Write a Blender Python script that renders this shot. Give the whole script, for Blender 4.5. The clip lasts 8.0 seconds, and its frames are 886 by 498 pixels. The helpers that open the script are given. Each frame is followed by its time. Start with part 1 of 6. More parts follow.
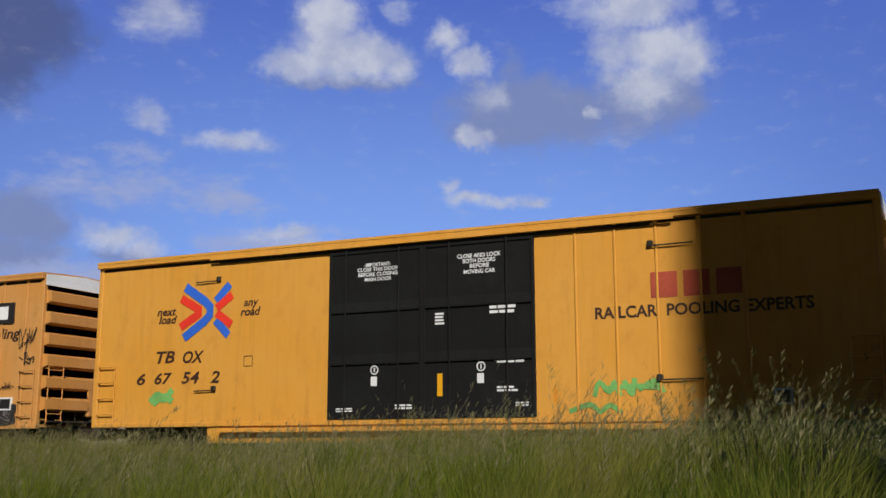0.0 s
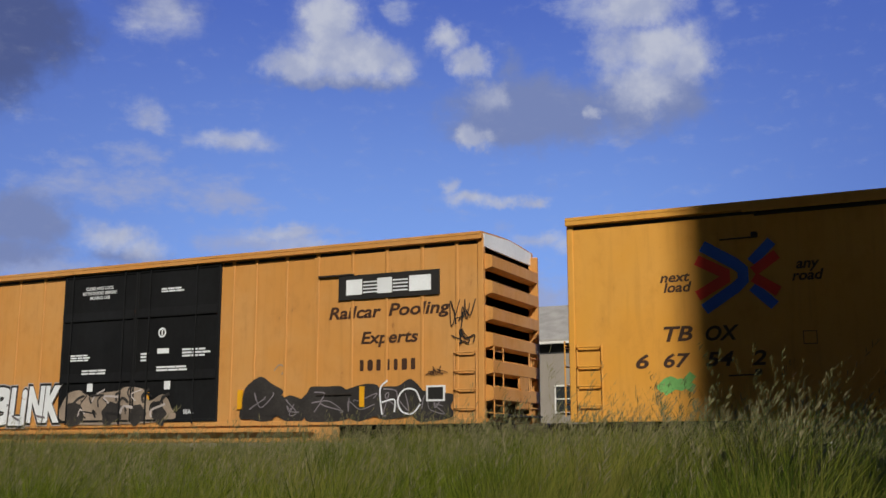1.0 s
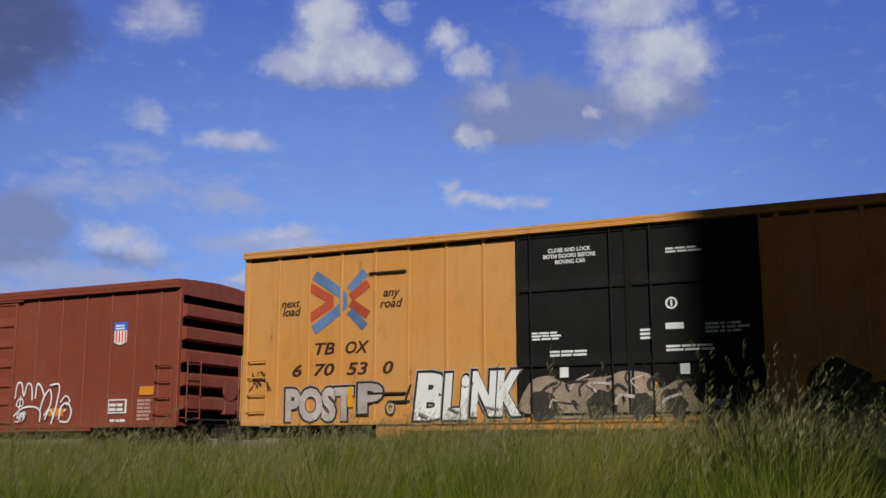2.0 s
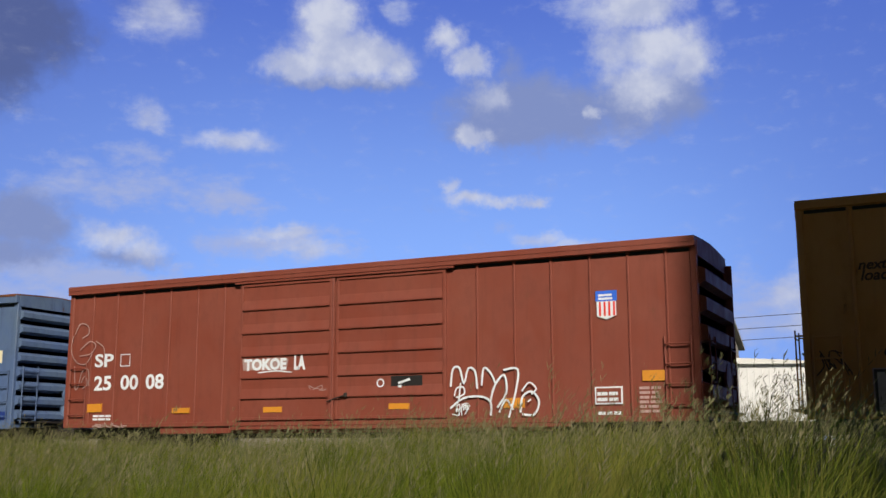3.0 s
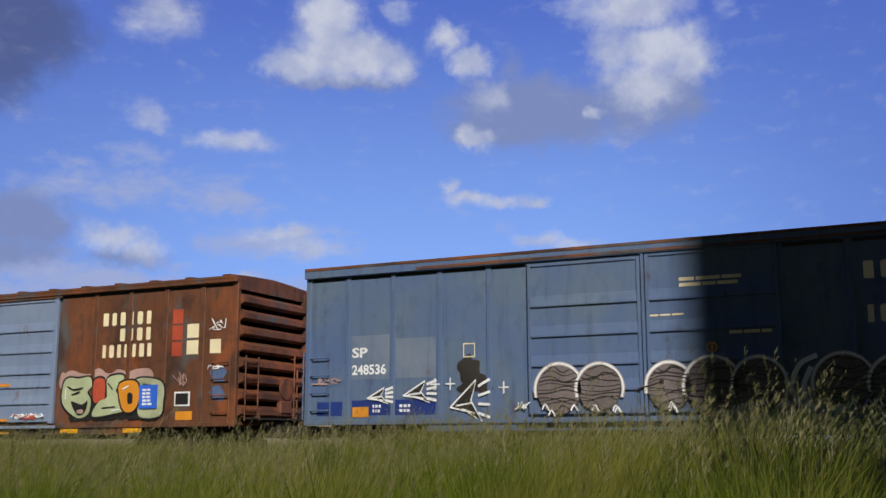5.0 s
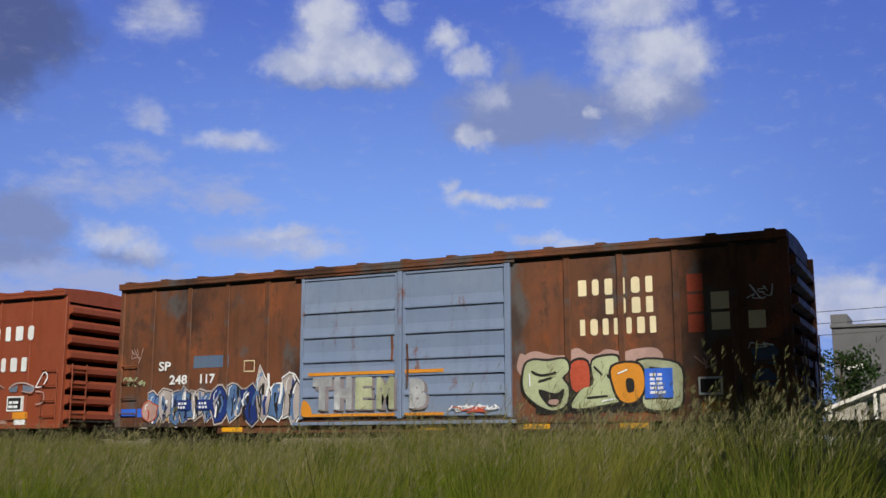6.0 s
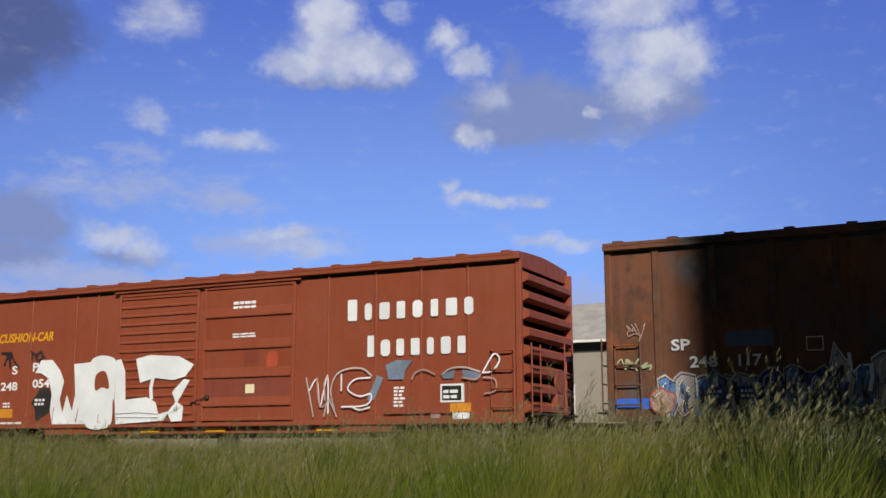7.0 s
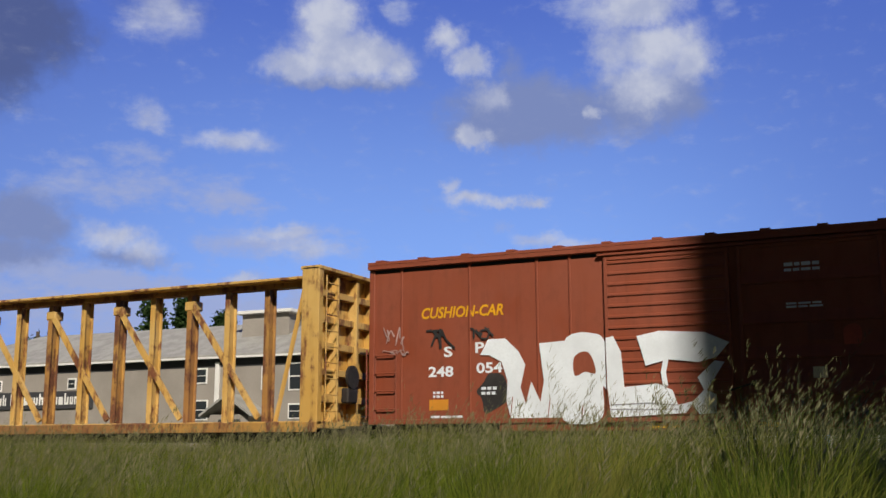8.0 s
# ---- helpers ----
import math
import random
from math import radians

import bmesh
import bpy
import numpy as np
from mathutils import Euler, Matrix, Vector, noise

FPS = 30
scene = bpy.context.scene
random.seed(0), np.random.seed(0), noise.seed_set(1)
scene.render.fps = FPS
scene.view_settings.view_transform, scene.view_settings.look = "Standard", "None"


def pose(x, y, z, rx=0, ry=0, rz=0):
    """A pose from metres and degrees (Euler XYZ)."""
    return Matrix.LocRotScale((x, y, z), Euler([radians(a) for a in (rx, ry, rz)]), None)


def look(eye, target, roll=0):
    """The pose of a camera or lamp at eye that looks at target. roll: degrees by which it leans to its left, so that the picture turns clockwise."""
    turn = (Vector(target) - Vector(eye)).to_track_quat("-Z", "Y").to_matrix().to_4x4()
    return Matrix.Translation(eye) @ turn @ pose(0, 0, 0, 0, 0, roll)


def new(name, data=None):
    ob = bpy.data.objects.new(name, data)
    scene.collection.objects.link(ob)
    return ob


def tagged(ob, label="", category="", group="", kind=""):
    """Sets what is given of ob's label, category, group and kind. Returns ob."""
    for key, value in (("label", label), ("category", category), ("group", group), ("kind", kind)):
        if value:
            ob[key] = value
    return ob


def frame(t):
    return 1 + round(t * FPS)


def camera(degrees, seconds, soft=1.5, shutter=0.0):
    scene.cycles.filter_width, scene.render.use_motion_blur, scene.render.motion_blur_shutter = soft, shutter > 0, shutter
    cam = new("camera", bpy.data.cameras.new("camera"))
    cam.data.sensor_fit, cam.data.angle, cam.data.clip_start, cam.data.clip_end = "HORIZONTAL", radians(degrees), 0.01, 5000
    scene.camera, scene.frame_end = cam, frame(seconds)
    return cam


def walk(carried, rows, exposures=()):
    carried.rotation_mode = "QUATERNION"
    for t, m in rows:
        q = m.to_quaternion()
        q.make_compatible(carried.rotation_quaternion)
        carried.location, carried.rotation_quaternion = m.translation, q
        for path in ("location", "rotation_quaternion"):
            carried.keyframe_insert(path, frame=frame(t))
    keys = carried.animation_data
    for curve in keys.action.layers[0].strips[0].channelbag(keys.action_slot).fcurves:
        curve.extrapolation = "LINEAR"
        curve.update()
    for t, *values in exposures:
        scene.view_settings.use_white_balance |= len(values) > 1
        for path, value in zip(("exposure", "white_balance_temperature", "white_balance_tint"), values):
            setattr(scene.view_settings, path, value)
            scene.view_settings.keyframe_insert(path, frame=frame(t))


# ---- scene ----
# ---- camera ----
EYE = 1.2          # height of the lens over the ground
RAIL = 0.674       # top of the rails
SIDE = 20.35       # near side of the train
MID = SIDE + 1.4   # middle of the track
cam = camera(44.85, 8.0, soft=1.5)
HELD = pose(0, 0, EYE, 0, 0, 25.44) @ pose(0, 0, 0, 90 + 10.41) @ pose(0, 0, 0, 0, 0, -0.1)
walk(cam, [(0.0, HELD), (8.0, HELD)], [(0, -.05), (.5, -.05), (1, -.14), (1.5, -.18), (3, .15), (3.5, .22), (4, .22), (4.5, .02), (6, .03), (6.5, .02), (7, .10), (7.5, .05), (8, 0)])


def run(t):
    """How far the train has come at t seconds."""
    return 0.70 + 12.295 * t + 0.0028 * t * t


# ---- sky, sun ----
SUN_AZ, SUN_EL = 33.0, 33.0   # degrees to the right of straight behind the lens side, and up
world = bpy.data.worlds.new("sky")
scene.world = world
world.use_nodes = True
wn, wl = world.node_tree.nodes, world.node_tree.links
sky = wn.new("ShaderNodeTexSky")
sky.sky_type, sky.sun_disc = "NISHITA", False
sky.sun_elevation, sky.sun_rotation = radians(SUN_EL), radians(180 - SUN_AZ)
wn["Background"].inputs["Strength"].default_value = 0.004
wl.new(sky.outputs[0], wn["Background"].inputs["Color"])
sun = new("sun", bpy.data.lights.new("sun", "SUN"))
sun.data.energy, sun.data.angle, sun.data.color = 4.6, radians(0.55), (1.0, 0.925, 0.80)
TO_SUN = Vector((math.sin(radians(SUN_AZ)) * math.cos(radians(SUN_EL)), -math.cos(radians(SUN_AZ)) * math.cos(radians(SUN_EL)), math.sin(radians(SUN_EL))))
sun.matrix_world = look(TO_SUN * 100, (0, 0, 0))


# ---- materials ----
def nodes_of(name):
    m = bpy.data.materials.new(name)
    m.use_nodes = True
    n = m.node_tree.nodes
    return m, n, m.node_tree.links, n["Principled BSDF"]


def noise_node(n, l, coord, scale, detail=6.0, rough=0.6):
    t = n.new("ShaderNodeTexNoise")
    t.inputs["Scale"].default_value, t.inputs["Detail"].default_value, t.inputs["Roughness"].default_value = scale, detail, rough
    l.new(coord, t.inputs["Vector"])
    return t.outputs["Fac"]


def ramp(n, l, fac, lo, hi, a=0.0, b=1.0):
    t = n.new("ShaderNodeMapRange")
    t.interpolation_type = "SMOOTHSTEP"
    for k, v in zip((1, 2, 3, 4), (lo, hi, a, b)):
        t.inputs[k].default_value = v
    l.new(fac, t.inputs[0])
    return t.outputs[0]


def blend(n, l, fac, a, b, mode="MIX"):
    t = n.new("ShaderNodeMix")
    t.data_type, t.blend_type = "RGBA", mode
    for value, socket in ((fac, t.inputs[0]), (a, t.inputs[6]), (b, t.inputs[7])):
        if isinstance(value, (int, float)):
            socket.default_value = value
        elif isinstance(value, tuple):
            socket.default_value = (*value, 1)
        else:
            l.new(value, socket)
    return t.outputs[2]


def scaled(n, l, coord, x, y, z):
    t = n.new("ShaderNodeMapping")
    t.inputs["Scale"].default_value = (x, y, z)
    l.new(coord, t.inputs["Vector"])
    return t.outputs[0]


def bumped(n, l, bsdf, fac, strength, distance=0.02):
    t = n.new("ShaderNodeBump")
    t.inputs["Strength"].default_value, t.inputs["Distance"].default_value = strength, distance
    l.new(fac, t.inputs["Height"])
    l.new(t.outputs[0], bsdf.inputs["Normal"])


def surface(name, rgb, rough=0.7, metal=0.0, spots=6.0, vary=0.25, bump=0.15):
    """A plain material with grain at two scales."""
    m, n, l, b = nodes_of(name)
    c = n.new("ShaderNodeTexCoord").outputs["Object"]
    big, small = noise_node(n, l, c, spots * 0.15), noise_node(n, l, c, spots * 4)
    lo = tuple(v * (1 - vary) for v in rgb)
    hi = tuple(min(1, v * (1 + vary * 0.7)) for v in rgb)
    col = blend(n, l, ramp(n, l, big, 0.3, 0.7), lo, hi)
    col = blend(n, l, ramp(n, l, small, 0.35, 0.75, 0, 0.5), col, lo)
    l.new(col, b.inputs["Base Color"])
    l.new(ramp(n, l, small, 0.2, 0.8, max(0.05, rough - 0.12), min(1, rough + 0.12)), b.inputs["Roughness"])
    b.inputs["Metallic"].default_value = metal
    bumped(n, l, b, small, bump)
    return m


def car_paint(name, rgb, rust=0.1, rust_rgb=(0.10, 0.035, 0.015), dirt=0.35, fade=None, rough=0.55, remains=None):
    """Weathered paint: large faded areas, streaks that run down, rust where it has broken through, grime low down in patches."""
    m, n, l, b = nodes_of(name)
    c = n.new("ShaderNodeTexCoord").outputs["Object"]
    big = noise_node(n, l, c, 0.55, 4)
    streak = noise_node(n, l, scaled(n, l, c, 5.0, 5.0, 0.35), 1.3, 5)
    fine = noise_node(n, l, c, 16.0, 8, 0.7)
    mid = noise_node(n, l, scaled(n, l, c, 1.0, 1.0, 0.6), 2.1, 8, 0.68)
    pale = fade or tuple(min(1, v * 0.8 + 0.09) for v in rgb)
    col = blend(n, l, ramp(n, l, big, 0.35, 0.65, 0, 0.8), rgb, pale)
    col = blend(n, l, ramp(n, l, streak, 0.48, 0.75, 0, dirt), col, tuple(v * 0.62 for v in rgb))
    col = blend(n, l, ramp(n, l, fine, 0.55, 0.8, 0, dirt * 0.8), col, tuple(v * 0.5 + 0.01 for v in rgb))
    col = blend(n, l, ramp(n, l, mid, 0.50, 0.72, 0, dirt), col, tuple(v * 0.66 for v in rgb))
    if remains:
        # worn areas of an older coat, and bright fresh rust beside them
        old = noise_node(n, l, scaled(n, l, c, 0.8, 0.8, 0.55), 0.9, 6, 0.6)
        col = blend(n, l, ramp(n, l, old, 0.53, 0.61, 0, 0.75), col, remains)
        col = blend(n, l, ramp(n, l, old, 0.44, 0.34, 0, 0.8), col, (0.24, 0.070, 0.022))
        dark = noise_node(n, l, scaled(n, l, c, 1.1, 1.1, 0.8), 0.7, 6, 0.6)
        col = blend(n, l, ramp(n, l, dark, 0.50, 0.62, 0, 0.8), col, (0.035, 0.018, 0.014))
    mask = n.new("ShaderNodeMath")
    mask.operation = "MULTIPLY_ADD"
    l.new(streak, mask.inputs[0])
    mask.inputs[1].default_value = 0.45
    l.new(mid, mask.inputs[2])
    edge = 0.98 - rust * 0.5
    rusty = blend(n, l, ramp(n, l, fine, 0.3, 0.7), rust_rgb, tuple(v * 2.1 for v in rust_rgb))
    col = blend(n, l, ramp(n, l, mask.outputs[0], edge - 0.05, edge + 0.10), col, rusty)
    l.new(col, b.inputs["Base Color"])
    l.new(ramp(n, l, mid, 0.3, 0.7, rough - 0.1, rough + 0.2), b.inputs["Roughness"])
    bumped(n, l, b, mid, 0.12, 0.02)
    return m


def leaf_material(name, lo, hi, tip=None, sheer=0.35):
    m, n, l, b = nodes_of(name)
    g = n.new("ShaderNodeNewGeometry")
    c = n.new("ShaderNodeTexCoord").outputs["Object"]
    col = blend(n, l, g.outputs["Random Per Island"], lo, hi)
    if tip:
        # drier stands, and darker patches that paint in shade among the tufts
        col = blend(n, l, ramp(n, l, noise_node(n, l, c, 0.9, 3), 0.42, 0.62, 0, 0.75), col, tip)
        col = blend(n, l, ramp(n, l, noise_node(n, l, c, 2.3, 4), 0.50, 0.64, 0, 0.8), col, tuple(v * 1.6 for v in lo))
    l.new(col, b.inputs["Base Color"])
    b.inputs["Roughness"].default_value = 0.6
    b.inputs["Specular IOR Level"].default_value = 0.08
    t = n.new("ShaderNodeBsdfTranslucent")
    l.new(col, t.inputs["Color"])
    mix = n.new("ShaderNodeMixShader")
    mix.inputs[0].default_value = sheer
    l.new(b.outputs[0], mix.inputs[1])
    l.new(t.outputs[0], mix.inputs[2])
    l.new(mix.outputs[0], n["Material Output"].inputs["Surface"])
    return m


YELLOW = car_paint("yellow_car_paint", (0.62, 0.29, 0.036), rust=0.03, dirt=0.30, fade=(0.64, 0.32, 0.055))
OCHRE = car_paint("ochre_car_paint", (0.53, 0.245, 0.058), rust=0.12, dirt=0.32, fade=(0.54, 0.28, 0.09))
BLACK = car_paint("black_door_paint", (0.006, 0.0065, 0.0075), rust=0.0, dirt=0.2, fade=(0.010, 0.011, 0.013), rough=0.7)
BLACK.node_tree.nodes["Principled BSDF"].inputs["Specular IOR Level"].default_value = 0.2
OXIDE = car_paint("oxide_red_car_paint", (0.20, 0.045, 0.026), rust=0.12, dirt=0.35, fade=(0.22, 0.058, 0.036))
OXIDE_WARM = car_paint("brown_red_car_paint", (0.23, 0.050, 0.020), rust=0.12, dirt=0.35, fade=(0.25, 0.062, 0.030))
BLUE = car_paint("blue_grey_car_paint", (0.075, 0.125, 0.26), rust=0.15, rust_rgb=(0.05, 0.026, 0.018), dirt=0.6, fade=(0.105, 0.150, 0.215))
OLD_BLUE = car_paint("faded_blue_patch_paint", (0.105, 0.150, 0.245), rust=0.1, dirt=0.45)
BLUE_DOOR = car_paint("pale_blue_door_paint", (0.16, 0.22, 0.36), rust=0.22, dirt=0.35, fade=(0.20, 0.26, 0.38))
RUST = car_paint("rusted_car_paint", (0.110, 0.044, 0.022), rust=0.36, rust_rgb=(0.055, 0.024, 0.014), dirt=0.65, fade=(0.17, 0.060, 0.028), remains=(0.070, 0.085, 0.095))
BEAM_YELLOW = car_paint("pale_yellow_car_paint", (0.52, 0.30, 0.070), rust=0.42, dirt=0.45, fade=(0.60, 0.40, 0.14))
BEAM_WORN = car_paint("rusted_yellow_car_paint", (0.45, 0.25, 0.06), rust=0.48, rust_rgb=(0.09, 0.035, 0.016), dirt=0.6, fade=(0.24, 0.10, 0.04))
WHITE_PAINT = surface("white_lettering_paint", (0.72, 0.76, 0.81), 0.6, vary=0.12, bump=0.03)
CREAM_PAINT = surface("cream_lettering_paint", (0.78, 0.70, 0.48), 0.6, vary=0.12, bump=0.03)
BLACK_PAINT = surface("black_lettering_and_shade_paint", (0.016, 0.015, 0.015), 0.55, vary=0.2, bump=0.03)
BROWN_PAINT = surface("dark_brown_lettering_paint", (0.05, 0.022, 0.012), 0.55, vary=0.2, bump=0.03)
RED_PAINT = surface("red_emblem_paint", (0.74, 0.040, 0.022), 0.5, vary=0.12, bump=0.03)
BLUE_PAINT = surface("blue_emblem_paint", (0.03, 0.13, 0.66), 0.5, vary=0.12, bump=0.03)
FADED_RED = surface("faded_red_paint", (0.42, 0.07, 0.035), 0.6, vary=0.3, bump=0.03)
REFLECT = surface("yellow_reflector_tape", (0.72, 0.36, 0.012), 0.4, vary=0.15, bump=0.03)
ORANGE = surface("orange_stencil_paint", (0.62, 0.25, 0.02), 0.6, vary=0.15, bump=0.03)
GREEN_SPRAY = surface("green_spray_paint", (0.16, 0.42, 0.12), 0.6, vary=0.3, bump=0.03)
LIME = surface("lime_sticker_paint", (0.38, 0.55, 0.04), 0.5, vary=0.15, bump=0.03)
STENCIL_BLUE = surface("dark_blue_stencil_paint", (0.012, 0.035, 0.20), 0.55, vary=0.2, bump=0.03)
STEEL = surface("dark_grimy_steel", (0.035, 0.028, 0.024), 0.65, 0.3, vary=0.4)
RAIL_STEEL = surface("worn_rail_steel", (0.30, 0.26, 0.23), 0.35, 0.9, vary=0.3)
BALLAST = surface("grey_ballast_stone", (0.22, 0.20, 0.18), 0.9, spots=9, vary=0.45, bump=0.8)
TIMBER = surface("weathered_tie_timber", (0.09, 0.065, 0.05), 0.9, vary=0.4, bump=0.4)
EARTH = surface("grassy_earth", (0.055, 0.065, 0.022), 0.95, spots=3, vary=0.4, bump=0.5)
BLADES = leaf_material("green_grass_blades", (0.018, 0.040, 0.003), (0.195, 0.245, 0.020), tip=(0.235, 0.215, 0.050))
# darker copies of blades and seeds: the clump's shade is painted into them
CLUMP_BLADES = leaf_material("shade_toned_grass_blades", (0.012, 0.030, 0.003), (0.058, 0.098, 0.013), tip=(0.080, 0.085, 0.026))
CLUMP_SEEDS = leaf_material("shade_toned_seed_heads", (0.045, 0.055, 0.018), (0.12, 0.115, 0.055), sheer=0.2)
SEEDS = leaf_material("dry_grass_seed_heads", (0.11, 0.12, 0.045), (0.26, 0.23, 0.13), sheer=0.25)
FOLIAGE = leaf_material("dark_green_foliage", (0.018, 0.040, 0.012), (0.055, 0.095, 0.030))
BARK = surface("grey_brown_bark", (0.10, 0.075, 0.055), 0.95, vary=0.4, bump=0.6)
STUCCO = surface("grey_house_siding", (0.30, 0.27, 0.24), 0.85, spots=3, vary=0.12)
SHINGLE = surface("grey_roof_shingles", (0.34, 0.33, 0.31), 0.9, spots=8, vary=0.2, bump=0.4)
TRIM = surface("white_house_trim", (0.75, 0.74, 0.72), 0.6, vary=0.08)
SHADOW_GREY = surface("dark_shade_and_sign_paint", (0.05, 0.05, 0.055), 0.6, vary=0.2)
WHITE_WALL = surface("white_metal_wall", (0.78, 0.78, 0.78), 0.5, spots=4, vary=0.08)
GREY_WALL = surface("grey_block_wall", (0.13, 0.135, 0.15), 0.85, spots=3, vary=0.15)
SPRAY_GREY = surface("grey_violet_spray_paint", (0.22, 0.20, 0.23), 0.6, vary=0.35, bump=0.03)
SPRAY_BALL = surface("dull_mauve_spray_paint", (0.15, 0.125, 0.135), 0.65, vary=0.4, bump=0.03)
SPRAY_PALE = surface("pale_grey_spray_paint", (0.46, 0.42, 0.42), 0.6, vary=0.35, bump=0.03)
SPRAY_WORN = surface("worn_white_spray_paint", (0.42, 0.45, 0.50), 0.65, spots=9, vary=0.45, bump=0.03)
SPRAY_STRAW = surface("straw_green_spray_paint", (0.38, 0.42, 0.28), 0.65, spots=9, vary=0.4, bump=0.03)
SPRAY_DUSTY = surface("dusty_blue_spray_paint", (0.17, 0.22, 0.32), 0.65, vary=0.4, bump=0.03)
SPRAY_BLUE = surface("blue_spray_paint", (0.10, 0.20, 0.42), 0.6, vary=0.4, bump=0.03)
SPRAY_TAN = surface("dull_tan_spray_paint", (0.30, 0.24, 0.19), 0.6, vary=0.4, bump=0.03)
SPRAY_PINK = surface("pale_pink_spray_paint", (0.42, 0.28, 0.26), 0.6, vary=0.3, bump=0.03)
SPRAY_MINT = surface("pale_green_spray_paint", (0.40, 0.46, 0.29), 0.6, vary=0.25, bump=0.03)
SPRAY_SMOKE = surface("black_grey_spray_paint", (0.030, 0.027, 0.026), 0.6, vary=0.5, bump=0.03)
CONCRETE = surface("pale_concrete", (0.48, 0.46, 0.42), 0.9, vary=0.25, bump=0.3)
GLASS, gn, gl, gb = nodes_of("window_glass")
gb.inputs["Base Color"].default_value = (0.03, 0.035, 0.04, 1)
gb.inputs["Roughness"].default_value = 0.06
gl.new(ramp(gn, gl, noise_node(gn, gl, gn.new("ShaderNodeTexCoord").outputs["Object"], 1.0), 0.3, 0.7, 0.03, 0.12), gb.inputs["Roughness"])


# ---- mesh helpers ----
def block(bm, x0, x1, y0, y1, z0, z1, bevel=0.0):
    """A box between two corners, with its edges taken off by bevel."""
    m = Matrix.Translation(((x0 + x1) / 2, (y0 + y1) / 2, (z0 + z1) / 2)) @ Matrix.Diagonal((abs(x1 - x0), abs(y1 - y0), abs(z1 - z0), 1))
    vs = bmesh.ops.create_cube(bm, size=1, matrix=m)["verts"]
    if bevel:
        es = list({e for v in vs for e in v.link_edges})
        bmesh.ops.bevel(bm, geom=es, offset=bevel, segments=1, affect="EDGES")
    return bm


def rod(bm, a, b, r, n=8):
    """A round bar from a to b."""
    a, b = Vector(a), Vector(b)
    m = Matrix.Translation((a + b) / 2) @ (b - a).to_track_quat("Z", "Y").to_matrix().to_4x4()
    bmesh.ops.create_cone(bm, cap_ends=True, segments=n, radius1=r, radius2=r, depth=(b - a).length, matrix=m)
    return bm


def extrude_outline(bm, points, axis, a, b):
    """A prism: an outline in the plane across the axis, drawn out from a to b."""
    def at(u, v, w):
        return (w, u, v) if axis == "x" else (u, w, v) if axis == "y" else (u, v, w)
    first = [bm.verts.new(at(u, v, a)) for u, v in points]
    last = [bm.verts.new(at(u, v, b)) for u, v in points]
    n = len(points)
    for i in range(n):
        bm.faces.new((first[i], first[(i + 1) % n], last[(i + 1) % n], last[i]))
    bm.faces.new(first[::-1])
    bm.faces.new(last)
    bmesh.ops.recalc_face_normals(bm, faces=bm.faces[:])
    return bm


def mesh_of(name, bm, material, smooth=False):
    me = bpy.data.meshes.new(name)
    bm.to_mesh(me)
    bm.free()
    me.materials.append(material)
    if smooth:
        me.polygons.foreach_set("use_smooth", [True] * len(me.polygons))
    return me


def part(name, bm, material, parent=None, label="", smooth=False):
    """One mesh object under a thing or a part."""
    ob = new(name, mesh_of(name, bm, material, smooth))
    ob.parent = parent
    return tagged(ob, label)


def piece(name, me, parent, m, label=""):
    """One more object on a mesh that others share."""
    ob = new(name, me)
    ob.parent, ob.matrix_basis = parent, m
    return tagged(ob, label)


def thing(name, m, label, category, group="", kind=""):
    ob = new(name)
    ob.matrix_basis = m
    ob.empty_display_size = 0.3
    return tagged(ob, label, category, group, kind)


def B():
    return bmesh.new()


# ---- sky backdrop ----
# clouds: degrees round, degrees up, half width, half height, weight
PUFFS = [(-31.8, 22.2, 1.68, 1.51, 1), (-31.8, 23.1, 1.17, 0.9, 0.8), (-15.8, 20.6, 1.41, 1.66, 0.7), (-31.5, 20.5, 2.39, 1.27, 1), (-33.7, 20.0, 1.64, 0.81, 0.9), (-29.5, 20.5, 1.86, 1.09, 1), (-28.0, 19.9, 1.28, 0.72, 0.8), (-25.2, 21.5, 0.91, 0.84, 0.75), (-23.9, 20.2, 1.09, 0.75, 0.85), (-23.7, 16.3, 0.94, 0.66, 0.95), (-22.8, 18.4, 1.02, 0.84, 0.6), (-14.5, 22.7, 2.37, 1.09, 0.9), (-13.5, 20.6, 2.23, 1.36, 0.95), (-11.8, 19.9, 1.28, 1.09, 0.95), (-14.3, 18.8, 1.78, 1.45, 0.85), (-25.1, 13.8, 0.5, 0.54, 0.7), (-24.0, 13.1, 1.3, 0.42, 0.75), (-22.3, 12.9, 1.39, 0.39, 0.7), (-20.6, 13.0, 0.86, 0.39, 0.75), (-42.7, 10.6, 1.63, 0.78, 0.75), (-41.3, 10.1, 1.31, 0.72, 0.7)]
LOW_PUFFS = [(-4.7, 6.8, 2.39, 1.36, 0.95), (-14.1, 8.4, 1.32, 1.03, 0.9), (-20.0, 10.9, 1.4, 0.39, 0.6), (-18.5, 10.5, 1.33, 0.39, 0.6), (-36.1, 8.7, 0.71, 0.27, 0.7), (-41.4, 16.9, 1.0, 0.72, 0.6), (-36.7, 15.9, 1.88, 0.6, 0.62), (-34.1, 11.2, 2.11, 0.42, 0.6), (-40.8, 22.0, 1.83, 1.33, 0.6), (-6.5, 7.6, 1.64, 1.51, 0.6), (-32.7, 10.3, 1.81, 0.6, 0.55), (-17.1, 17.5, 0.47, 0.33, 0.6)]
